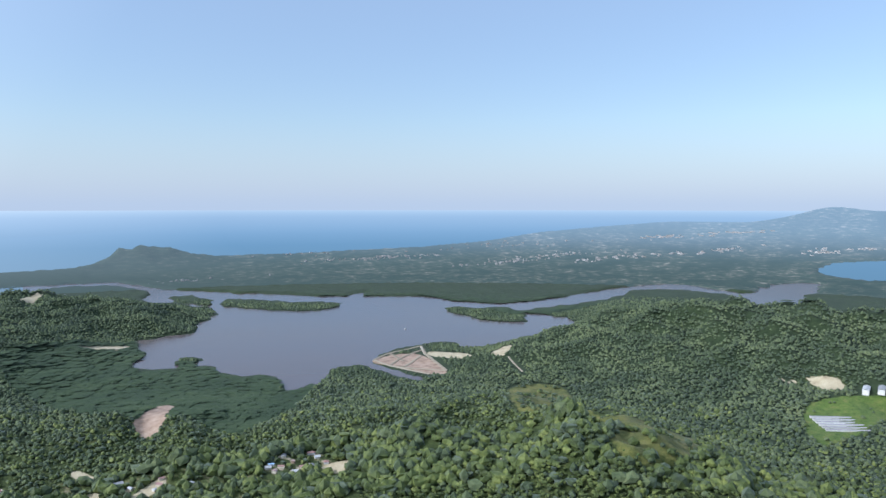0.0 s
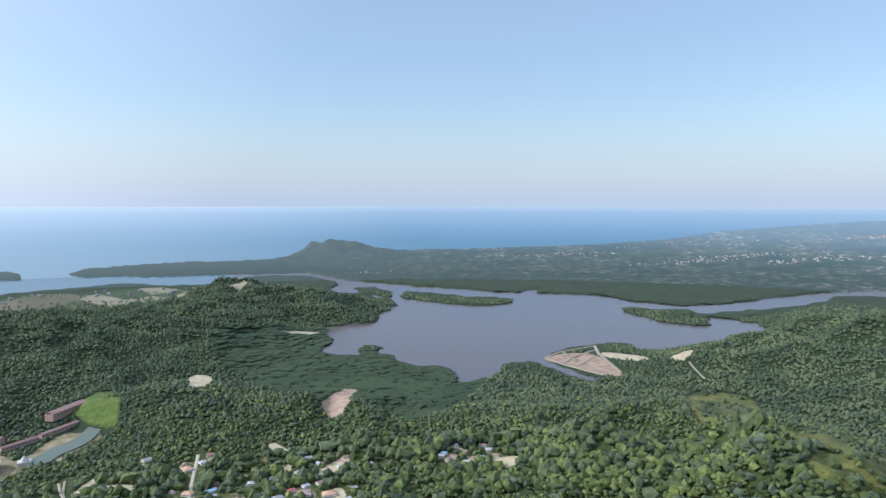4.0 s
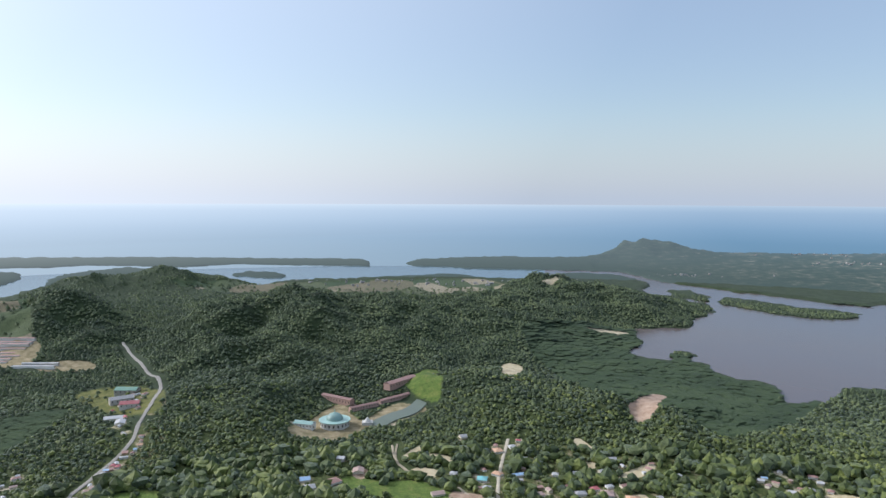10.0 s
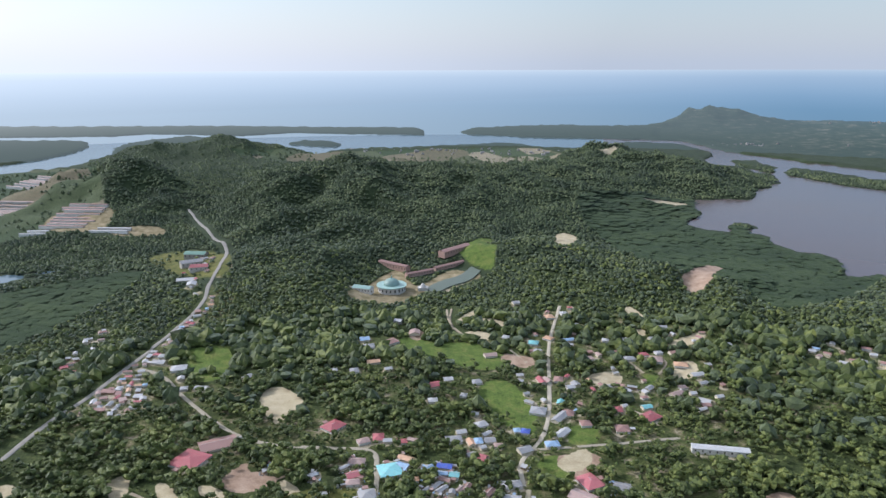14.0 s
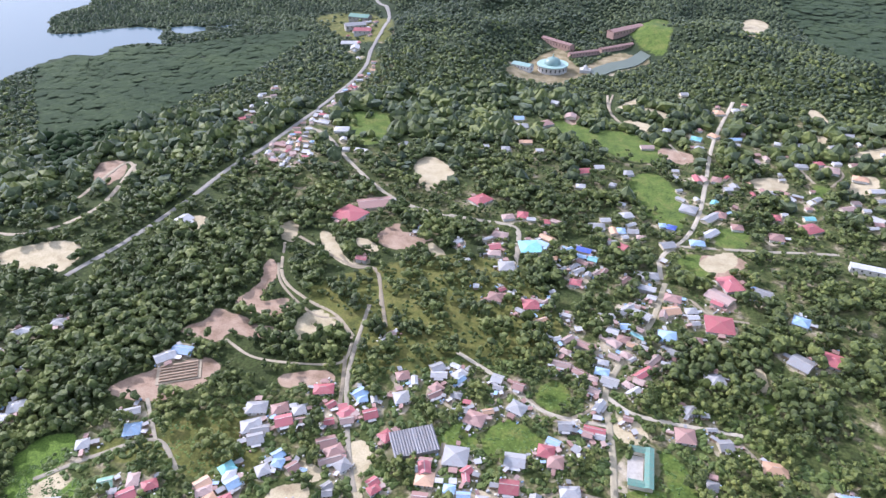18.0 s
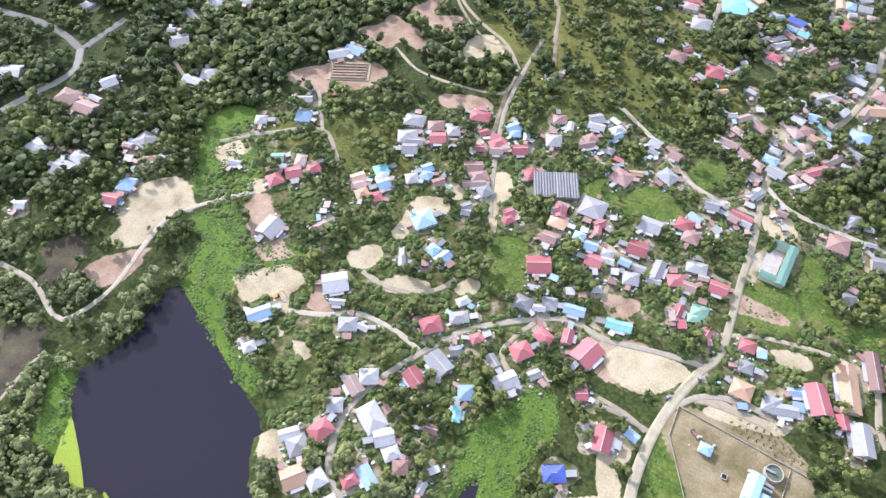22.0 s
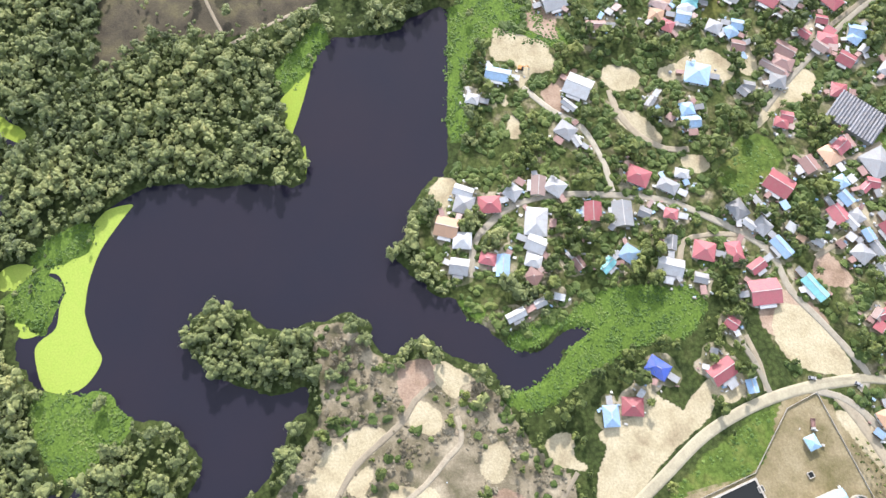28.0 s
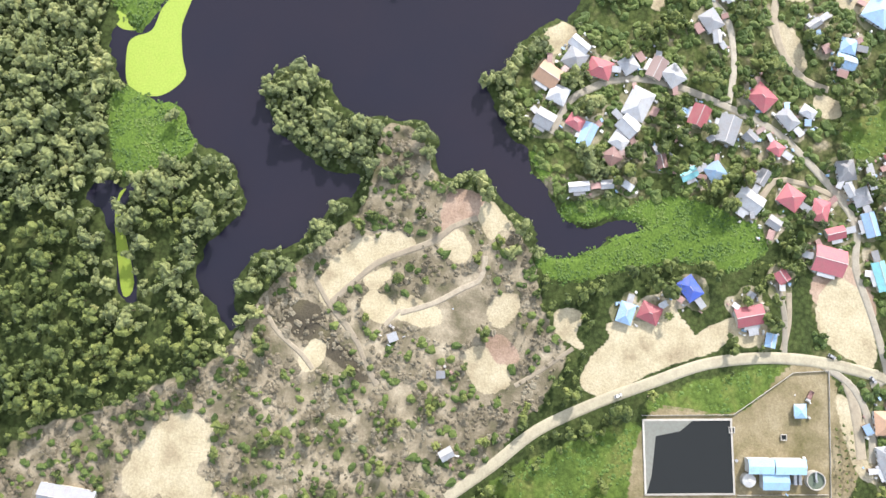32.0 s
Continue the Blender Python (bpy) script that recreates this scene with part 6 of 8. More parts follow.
place_houses([(121, 498.9, 1, 24.2, 23.8, "r"), (135.5, 563.6, -65, 23.5, 19.3, "r"), (124.9, 540.3, -37, 23.8, 17.2, "p"), (163.1, 554, -20, 15.3, 15.3, "g"), (189.7, 520.5, -19, 14.1, 14.1, "b"), (180, 464.1, -35, 17.5, 17.5, "g"), (205.5, 473.5, -18, 18.9, 17.8, "r"), (143.8, 348.8, -3, 16.2, 11.6, "o"), (187.4, 331.6, 5, 13, 12.8, "b"), (-119.7, 668.7, 52, 22.8, 19.1, "r"), (227.1, 686, 33, 22.8, 17.6, "r"), (190.4, 660.4, -3, 15.2, 15.2, "n"), (-52.5, 584.2, 17, 22.4, 22.4, "t"), (112.1, 427.8, 17, 14.7, 14.7, "g"), (91.5, 390.9, 17, 9.9, 9.9, "g"), (-545, 395.6, 37, 17.4, 17.4, "w")])
place_houses([(-399.9, 265.3, 5, 16.5, 8.8, "w"), (-451.3, 350.8, 55, 15.1, 12.4, "w"), (-431, 369.8, 17, 12.1, 10.5, "w"), (-420.5, 549.8, 75, 17.1, 17.1, "w")])
place_houses([(-83.6, 637.5, 25, 13.6, 10.6, "p"), (-68.8, 644.4, -84, 14.5, 12.1, "r"), (-58.8, 637.8, 6, 9.8, 7.1, "w"), (-167.6, 594, -11, 8.5, 7.3, "b"), (-172.8, 583.8, -65, 6.1, 4.5, "g"), (-126.2, 576.1, 42, 10.5, 6.9, "w"), (-97.9, 588.2, 41, 9.4, 4.6, "w"), (-85.9, 599, -3, 16.4, 11.6, "p"), (-87.2, 575.5, 25, 12.8, 11.1, "r"), (-85.6, 564.1, 7, 13.5, 9.5, "p"), (-92.2, 505.2, 8, 5.9, 5.6, "w"), (-68.3, 505.7, 40, 7.4, 5.7, "r"), (-59.4, 501.1, -8, 6.9, 5.3, "w"), (-209.7, 522.7, 0, 11.4, 7.6, "r"), (-110.3, 546.7, 7, 7.3, 4.6, "w"), (-13, 726.3, 4, 11.3, 10.2, "w")], False)
place_houses([(23.3, 739.4, 73, 8.8, 8.2, "g"), (-43.4, 636.1, 6, 11.8, 8.8, "r"), (-32.5, 636.7, -21, 11.6, 6.4, "p"), (-38.8, 605.2, -28, 15.5, 8.7, "o"), (-40.2, 592.2, -27, 12.9, 8.5, "b"), (-28.6, 568.1, 7, 10, 6.9, "o"), (-14.8, 586.2, 41, 9.2, 5.5, "b"), (0.4, 590.3, -11, 15.3, 9.2, "k"), (-1.4, 577.9, -11, 10.1, 6.8, "b"), (9.6, 575.5, -11, 10, 9, "t"), (0.6, 567.5, -27, 11.9, 6.8, "n"), (-7.7, 558.1, 53, 12.4, 5.9, "g"), (-17.4, 551.8, 53, 9.8, 4.1, "g"), (-2.5, 552.3, 47, 13.9, 6.1, "w"), (-3.7, 533.1, -1, 11.4, 9.9, "r"), (7.2, 547.8, 80, 7.1, 6.8, "g")], False)
place_houses([(14.3, 552, 52, 11, 5.7, "p"), (20.6, 555, 66, 12.8, 5.8, "n"), (-23, 513.7, 40, 6.3, 4, "w"), (18.1, 654.8, 16, 11.6, 8.7, "w"), (10, 639.3, 6, 17.6, 13.8, "g"), (39.8, 670.3, 25, 15.4, 11.8, "w"), (34.4, 694.5, -15, 8.8, 7.3, "w"), (27.6, 633.9, -74, 13.3, 8.3, "o"), (35.5, 636.6, -84, 11.8, 9.1, "b"), (47.2, 637.9, 6, 12, 10.1, "g"), (39.3, 624.1, 25, 7.4, 6.2, "w"), (55.5, 627.7, 6, 9.9, 7.4, "p"), (26.9, 608.4, 25, 10.5, 6.9, "g"), (36.9, 605.3, -29, 12, 11.5, "r"), (44.9, 651.3, 41, 12.2, 5.8, "w"), (77.5, 657.1, -84, 8.6, 8, "b")], False)
place_houses([(86.3, 655.1, 76, 10.1, 10, "k"), (106, 701, -16, 18.5, 17, "g"), (115.9, 725.5, -65, 7, 6.7, "w"), (119.4, 776.5, -77, 17.2, 9.3, "r"), (127.5, 777.8, -65, 13.3, 8.2, "p"), (134.1, 720.6, 73, 11.1, 8.2, "t"), (128.1, 685.8, 52, 25.7, 10.9, "g"), (124, 650.7, 51, 23.2, 10.4, "w"), (110.8, 630.1, 6, 15.1, 11.2, "b"), (81.3, 619.2, 25, 14.5, 11.9, "g"), (97.3, 742.3, 25, 8, 5.5, "g"), (41, 547.8, 56, 14, 7.2, "n"), (63.8, 560.2, 8, 16.6, 11.5, "g"), (77.1, 589.3, -30, 6.1, 5.6, "w"), (-148.9, 420.4, 47, 10.1, 7, "p"), (-47.2, 479.1, -22, 9.2, 5.9, "g")], False)
place_houses([(-34.7, 497.2, -8, 12.5, 5.2, "p"), (-28.9, 469.2, 39, 14.1, 5.7, "o"), (-86.7, 396.6, -18, 8.6, 5.1, "w"), (-97.2, 383.9, 10, 13.2, 7.6, "w"), (-81.4, 380.9, 57, 14, 6.5, "b"), (-114, 373.3, -72, 9.7, 5.3, "w"), (-146.7, 345, 25, 8.7, 7.3, "b"), (-137.9, 346.4, -65, 7.3, 5.2, "w"), (-157.8, 333.8, 25, 6.9, 6.2, "r"), (-150.7, 322.6, 25, 10.2, 8, "p"), (-146.6, 329.1, 52, 6.3, 4.8, "p"), (-95.2, 363, 45, 11.9, 6.8, "n"), (-79.3, 365.7, -3, 8.7, 7.1, "g"), (-70.1, 360.9, -3, 6, 4, "r"), (-49.8, 380.9, -4, 8.5, 5.2, "g"), (-52.8, 355, 25, 8.4, 5.8, "o")], False)
place_houses([(-71.7, 352.5, -3, 8.5, 5.9, "w"), (-27, 497.5, 52, 10.3, 4.4, "p"), (-7, 480.1, -15, 8.4, 4.9, "g"), (4.4, 465.4, 25, 6.4, 4.7, "w"), (-12.4, 448.6, 25, 7.3, 5.7, "w"), (-3.3, 448.5, 51, 11.6, 6.8, "p"), (9.7, 444.4, -21, 15.3, 7.7, "n"), (-3.8, 434.5, -21, 9, 6.5, "p"), (-5.4, 418.4, -5, 15.3, 7.7, "p"), (9.4, 412.4, -27, 12.4, 7, "n"), (19.7, 408, -20, 8.4, 6.2, "p"), (19.7, 395.2, -19, 13.2, 7, "p"), (26.2, 417.6, -5, 11.4, 8.7, "b"), (32.6, 408.2, -13, 13.8, 9.4, "w"), (26.7, 428.6, -6, 9.1, 6.6, "g"), (35.4, 437.4, -22, 10.3, 6.5, "p")], False)
place_houses([(28.1, 458.7, -23, 12.5, 5.6, "p"), (34.2, 454.4, -36, 11.4, 9.3, "p"), (32.8, 469.7, -15, 10.5, 8.3, "w"), (27.6, 486.9, 39, 12.1, 7.7, "w"), (43.3, 502, 51, 19.2, 9, "g"), (56, 497.8, -25, 18.3, 10.8, "g"), (50, 508.3, -17, 10.8, 7.6, "p"), (43.4, 478.3, 9, 10.4, 8.5, "b"), (53.7, 477.2, -24, 9.8, 5.8, "p"), (53.6, 468.5, -31, 13.7, 5.5, "t"), (41.8, 460.8, -7, 11, 9.4, "n"), (49.5, 453, -15, 10.9, 6.8, "o"), (44.1, 441.5, -29, 8.8, 7.4, "p"), (49.1, 437, 49, 7.2, 4, "w"), (58.2, 423.4, 49, 18.1, 7.7, "r"), (65.4, 439.9, 58, 16.7, 7.2, "p")], False)
place_houses([(59.8, 537.1, -10, 18.1, 8.2, "w"), (65.3, 525.8, -18, 9.1, 6.5, "w"), (83.5, 528.6, -10, 15.7, 12, "n"), (82.3, 510.1, 25, 13.9, 11.9, "o"), (75.2, 503, 81, 11.4, 7.7, "p"), (99, 514.1, 17, 10.6, 8.6, "g"), (99.8, 504.7, 17, 10.5, 6, "w"), (101.4, 496.6, 17, 7.8, 5.9, "g"), (81.1, 453.3, -15, 9.7, 9, "g"), (100.6, 473.4, 1, 10.4, 8.3, "n"), (121.6, 529.2, -28, 11.4, 7.5, "r"), (80.8, 438.5, -30, 8.3, 6.2, "g"), (119.2, 432.8, 2, 6.8, 4.2, "g"), (25.8, 379.4, 67, 13.9, 6.5, "w"), (50.8, 400.9, 48, 12.6, 6.6, "w"), (54.5, 413.3, -21, 8.9, 7.2, "p")], False)
place_houses([(46.4, 407.6, -34, 8.6, 6.7, "p"), (57.8, 454.8, -23, 8.6, 4.5, "w"), (-112.9, 270.3, 50, 9, 7.3, "r"), (-95.4, 302, -65, 5, 4, "r"), (-84.7, 293.4, -71, 10.4, 8.7, "r"), (-51.3, 308.5, 25, 5, 4, "w"), (-56.4, 293.4, -71, 7.6, 5.4, "r"), (-64.2, 288.7, 12, 5.4, 4.2, "w"), (-40.7, 273.2, 13, 8.9, 5.5, "w"), (-65.1, 243.1, 1, 5.9, 4.4, "b"), (-74.4, 229.3, 13, 5.8, 4, "w"), (-67.1, 230.4, 13, 8.6, 4, "w"), (-43.8, 240.8, 25, 5, 4, "o"), (-30.2, 277.1, 0, 8.1, 6.3, "b"), (-21, 278.4, 6, 9.4, 6.3, "g"), (-33.1, 267.8, -71, 5.4, 5.1, "w")], False)
place_houses([(-9, 274.2, 13, 10, 4.6, "w"), (-7.4, 327.9, -2, 12.2, 11.6, "r"), (-3.2, 337.7, -16, 10.2, 6.2, "b"), (3.2, 352.8, 11, 10.1, 9.4, "g"), (18, 292.7, 13, 7.2, 4.7, "p"), (-31.6, 259.7, 13, 5, 4, "n"), (11.8, 255.9, -65, 7.6, 6.4, "p"), (17.6, 252.8, -65, 6.8, 5.6, "r"), (22.7, 261, 19, 8.3, 6.4, "e"), (-62.9, 218.2, 25, 7.8, 5.5, "w"), (24, 355, -3, 15.9, 7.5, "r"), (19.4, 348.8, -10, 7.6, 6.4, "n"), (28.2, 350.1, -3, 7.5, 6.5, "g"), (25.4, 367.8, -3, 6.9, 4, "w"), (12.7, 334.5, -29, 6.4, 5.9, "g"), (47, 371.5, -4, 7.5, 5.8, "n")], False)
place_houses([(51.7, 360, -65, 5, 4, "g"), (101.3, 387.7, 11, 6.7, 4, "g"), (105.2, 375, 11, 7.3, 4, "g"), (-207.6, 299.3, 25, 13.7, 9.1, "g"), (-182.9, 314.7, 25, 9.5, 6.1, "n"), (-149.4, 286.2, 32, 16.3, 6.4, "p"), (-182.7, 276, 0, 8.8, 8.7, "b"), (-209.7, 258.5, -71, 9.9, 9.1, "w"), (-219.7, 243.3, 32, 11.2, 8.1, "p"), (-277.2, 228.8, 25, 5.7, 4.6, "w"), (-269.6, 240.2, -65, 11.3, 8.3, "p"), (-141.3, 260.8, 19, 7.1, 6.8, "g"), (-227.9, 216.5, -65, 5.9, 4.7, "p"), (-226.7, 210.6, 25, 5, 4, "w"), (-162.7, 318.3, 25, 7.7, 7, "r"), (-450.8, 209.2, 2, 12, 5.2, "w")], False)
place_houses([(-389.5, 185.4, 13, 8.2, 5.2, "p"), (-380.5, 176.4, 25, 6.5, 6.4, "w"), (-364.4, 186.9, 39, 11.5, 4.9, "o"), (-366, 170.4, -6, 8.2, 4, "w"), (-310.2, 213.4, 19, 10.2, 5.4, "w"), (-403.3, 215.8, 40, 7.3, 4.4, "g"), (-174.9, 156.1, 25, 10.5, 4.7, "g"), (-150.4, 149.4, 4, 7.9, 4.8, "w"), (-142.8, 210.1, 25, 5.2, 4.5, "n"), (65.9, 257.8, -77, 6.1, 5.9, "b"), (66, 219.7, 25, 5.8, 4, "b"), (87.4, 229.7, 20, 15.7, 7.7, "g"), (90.6, 244.3, 25, 11.2, 5.4, "b"), (93.7, 235.4, 20, 6.9, 6, "b"), (117.7, 239.1, -65, 9.7, 7.7, "r"), (152.4, 242, -70, 10.2, 9.1, "r")], False)
place_houses([(-459.4, 328.1, -19, 19.6, 6.4, "g"), (-494.6, 365.1, 25, 7.4, 6.1, "w"), (-550.3, 292, 82, 10.8, 10.1, "w"), (-421.9, 307, -19, 21, 6.2, "p"), (-459.5, 303.7, 25, 7.8, 6.6, "g"), (-448.2, 1141.2, 14, 30, 16.7, "w"), (-424.4, 1104.5, -76, 21.1, 15.6, "w"), (-377.3, 855.3, 14, 11.2, 10.6, "w"), (-341.4, 816.7, 14, 20.1, 17, "w"), (-327.9, 787.4, -76, 9.3, 9, "w"), (-314.5, 759.8, 14, 10.2, 8.8, "w"), (-293, 759.7, -8, 16, 10.5, "w"), (-245.1, 789.1, 56, 12.5, 11.1, "g"), (-140.4, 809, -76, 8.9, 8.8, "w"), (-114.4, 808.2, -76, 13.1, 11.7, "g"), (-373.5, 835.2, -9, 18, 12, "g")], False)
place_houses([(-111.9, 904.7, 14, 14.3, 13.8, "b"), (-102.8, 880.4, 14, 15.5, 14.9, "g"), (-73.9, 897.4, 37, 19.4, 17, "n"), (-92.6, 835, 14, 17.8, 10.6, "o"), (-71.4, 813.3, 14, 10.1, 8.7, "w"), (-68, 967.6, -13, 12, 11, "w"), (-42, 932.1, -90, 16, 15.8, "p"), (88.5, 916.7, 77, 11.7, 10.4, "w"), (125.5, 897, 77, 14.6, 14.3, "t"), (147.6, 906.1, -38, 14.4, 11.6, "o"), (159.5, 980.8, -76, 15.8, 14.4, "o"), (114.4, 1034.8, 14, 11.8, 11.7, "g"), (62.2, 854.4, 14, 17.5, 11.8, "p"), (126.8, 861.3, -76, 11.6, 10.1, "g"), (141.5, 779.6, 80, 14.4, 11.3, "n"), (151.9, 756.2, 14, 10.4, 9.3, "w")], False)
place_houses([(160.3, 766.7, -76, 10.7, 10.5, "g"), (138.6, 694.9, 82, 14.3, 12.6, "n"), (153.5, 671.9, 3, 12.4, 12.2, "n"), (195.7, 702.5, 82, 13.3, 11.1, "r"), (205.5, 711.1, 14, 7.3, 7.2, "w"), (230, 708.4, 14, 12.1, 9.1, "t"), (243.4, 834.8, 2, 15.4, 11.2, "g"), (264, 843, 14, 12.4, 10.5, "r"), (275.4, 827.1, 78, 18.4, 17, "p"), (284, 844.7, 14, 11, 7.8, "w"), (302.7, 838.3, 14, 13.6, 11.5, "n"), (301.9, 808.2, -11, 17.4, 13.7, "o"), (313.6, 782.9, 14, 16.7, 10.2, "w"), (274.8, 740.5, 30, 17.9, 9.6, "p"), (293, 738.5, 14, 8.6, 7.3, "w"), (286.3, 753.6, 14, 10, 8.6, "p")], False)
place_houses([(301.1, 722, -35, 13.9, 12.4, "w"), (253.9, 892, 77, 11.2, 10.5, "w"), (288.6, 891.8, 14, 10, 8.5, "w"), (225.1, 893.8, 77, 9.6, 9.4, "w"), (318.6, 893.9, -76, 8.5, 5.7, "w"), (310.8, 918.1, 1, 13.4, 9.7, "g"), (191.3, 843.1, 14, 14, 10.9, "p"), (193.2, 946, 14, 12.3, 9.8, "g"), (183.2, 990.8, 14, 11.2, 10.6, "w"), (173.9, 899.5, 14, 17.8, 9.1, "b"), (-13, 766.5, 24, 17.2, 13.5, "r"), (5, 781.9, 14, 12.4, 10.5, "w"), (40.1, 774.7, 14, 12.2, 11.5, "g")], False)
fill_houses([(86, 786), (169, 842), (278, 893), (259, 759), (103, 686)], 12, 102)
fill_houses([(-407, 728), (-397, 867), (-381, 1052), (-362, 1024), (-382, 895), (-373, 716)], 44, 105)
fill_houses([(107, 908), (202, 1043), (160, 769), (97, 754)], 10, 106)
fill_houses([(207, 897), (388, 867), (321, 700), (166, 677)], 20, 107)
fill_houses([(-498, 1262), (-430, 1269), (-376, 1085), (-407, 1068)], 16, 109)
fill_houses([(-409, 703), (-405, 802), (-356, 771), (-360, 679)], 22, 110)
fill_houses([(469, 833), (556, 813), (534, 777), (460, 802)], 12, 111)
fill_houses([(-506, 819), (-506, 941), (-488, 930), (-467, 786)], 14, 112)



def add_sheds():
    """Kitchens, stores and lean-tos squeezed in between the houses."""
    rng = np.random.RandomState(61)
    for x, y, size in list(FOOTPRINTS):
        r = math.hypot(x, y)
        if r > 620 or size < 3 or size > 9 or y < 40:
            continue
        for _ in range(2 if r > 300 else 1):
            a, l = rng.uniform(0, 6.28), rng.uniform(3.2, 5.6)
            sx, sy = x + math.cos(a) * (size + l * 0.5 + 0.6), y + math.sin(a) * (size + l * 0.5 + 0.6)
            if any(math.hypot(sx - q[0], sy - q[1]) < q[2] + l * 0.45 for q in FOOTPRINTS) or height(sx, sy) < 1 or road_gap(np.array([[sx, sy]]))[0] < 1.5:
                continue
            l, w, colour = round(l * 2) / 2, round(rng.uniform(2.6, 3.6) * 2) / 2, str(rng.choice(list("wwggnnnpb")))
            if r < 330:
                house(sx, sy, math.degrees(a), l, w, colour, 2, False, "sheds beside the houses")
            else:
                far_house(sx, sy, math.degrees(a), l, w, colour, 2)


add_sheds()

# ---- single buildings and works ----
BLUE_SHEET = roof_material("blue_sheet_roof", (0.36, 0.58, 0.78))
GREEN_SHEET = roof_material("green_sheet_roof", (0.13, 0.28, 0.23))
DARK_SHEET = roof_material("dark_sheet_roof", (0.17, 0.18, 0.21))
COPPER = paint("pale_green_dome", (0.28, 0.43, 0.4), 0.4, 0.2, 5)
PINK = paint("pink_facade", (0.5, 0.33, 0.28))
STEEL = paint("galvanised_steel", (0.45, 0.46, 0.47), 0.4, 0.3, 1, 0.5, 0.6)
BASIN = water("basin_water", (0.02, 0.022, 0.022), 2, 0.1)
CANAL = water("canal_water", (0.13, 0.16, 0.12), 6, 0.3)
DUCKWEED = paint("duckweed", (0.29, 0.37, 0.06), 0.9, 0.35, 6, 0.1, 0.0, (0.26, 0.4, 0.06))
LINER = paint("pond_liner", (0.3, 0.31, 0.27), 0.8, 0.4, 2)
TOWN_WALL = paint("far_town_roofs", (0.3, 0.29, 0.28), 0.7, 0.5, 60)
FARM = roof_material("lilac_roof", (0.42, 0.4, 0.45))
ORANGE = paint("machine_orange", (0.6, 0.25, 0.05), 0.5)
TYRE = paint("tyre_rubber", (0.02, 0.02, 0.02), 0.9)


def slab(name, outline, z0, z1, material):
    n = len(outline)
    v = [(x, y, z1) for x, y in outline] + [(x, y, z0) for x, y in outline]
    area = sum(a[0] * b[1] - b[0] * a[1] for a, b in zip(outline, np.roll(outline, -1, 0)))
    top = tuple(range(n)) if area > 0 else tuple(range(n))[::-1]
    return mesh(name, v, [top] + [(i, i + n, (i + 1) % n + n, (i + 1) % n) for i in range(n)], material)


def shed_roof(l, w, z, rise, t=0.16):
    """Gable roof of a given length and width on eaves at z."""
    v = [(-l / 2, -w / 2, z), (l / 2, -w / 2, z), (l / 2, 0, z + rise), (-l / 2, 0, z + rise), (l / 2, w / 2, z), (-l / 2, w / 2, z)]
    v += [(x, y, q - t) for x, y, q in v]
    return v, [(0, 1, 2, 3), (3, 2, 4, 5), (9, 8, 7, 6), (11, 10, 8, 9), (0, 6, 7, 1), (5, 4, 10, 11), (1, 7, 8, 2), (2, 8, 10, 4), (0, 3, 9, 6), (3, 5, 11, 9)]


def hall(name, x, y, turn, l, w, h, roof_mat, wall_mat, label, windows=0, group=""):
    """A long gabled hall with real walls, roof, windows and a gate."""
    top = tagged(new(name), label, "building", group)
    top.matrix_basis = pose(x, y, max(height(x, y), 0.9), 0, 0, turn)
    part("wall", mesh("wall", *box(-l / 2 + 0.5, l / 2 - 0.5, -w / 2 + 0.5, w / 2 - 0.5, -3, h - 0.1), wall_mat), top)
    part("roof", mesh("roof", *shed_roof(l, w, h, w * 0.16), roof_mat), top)
    pane = mesh("window", *box(-0.7, 0.7, -0.05, 0.05, h * 0.4, h * 0.75), GLASS)
    for i in range(windows):
        for s in (-1, 1):
            part("window", pane, top, at=pose(-l / 2 + l * (i + 0.5) / windows, s * (w / 2 - 0.5), 0))
    part("gate", mesh("gate", *box(-0.06, 0.06, -1.6, 1.6, 0, min(3.2, h - 0.6)), TIMBER), top, at=pose(l / 2 - 0.48, 0, 0))
    FOOTPRINTS.append((x, y, max(w, l * 0.4) * 0.55))
    for s in (-0.33, 0.33):
        FOOTPRINTS.append((x + math.cos(radians(turn)) * l * s, y + math.sin(radians(turn)) * l * s, w * 0.55))
    return top


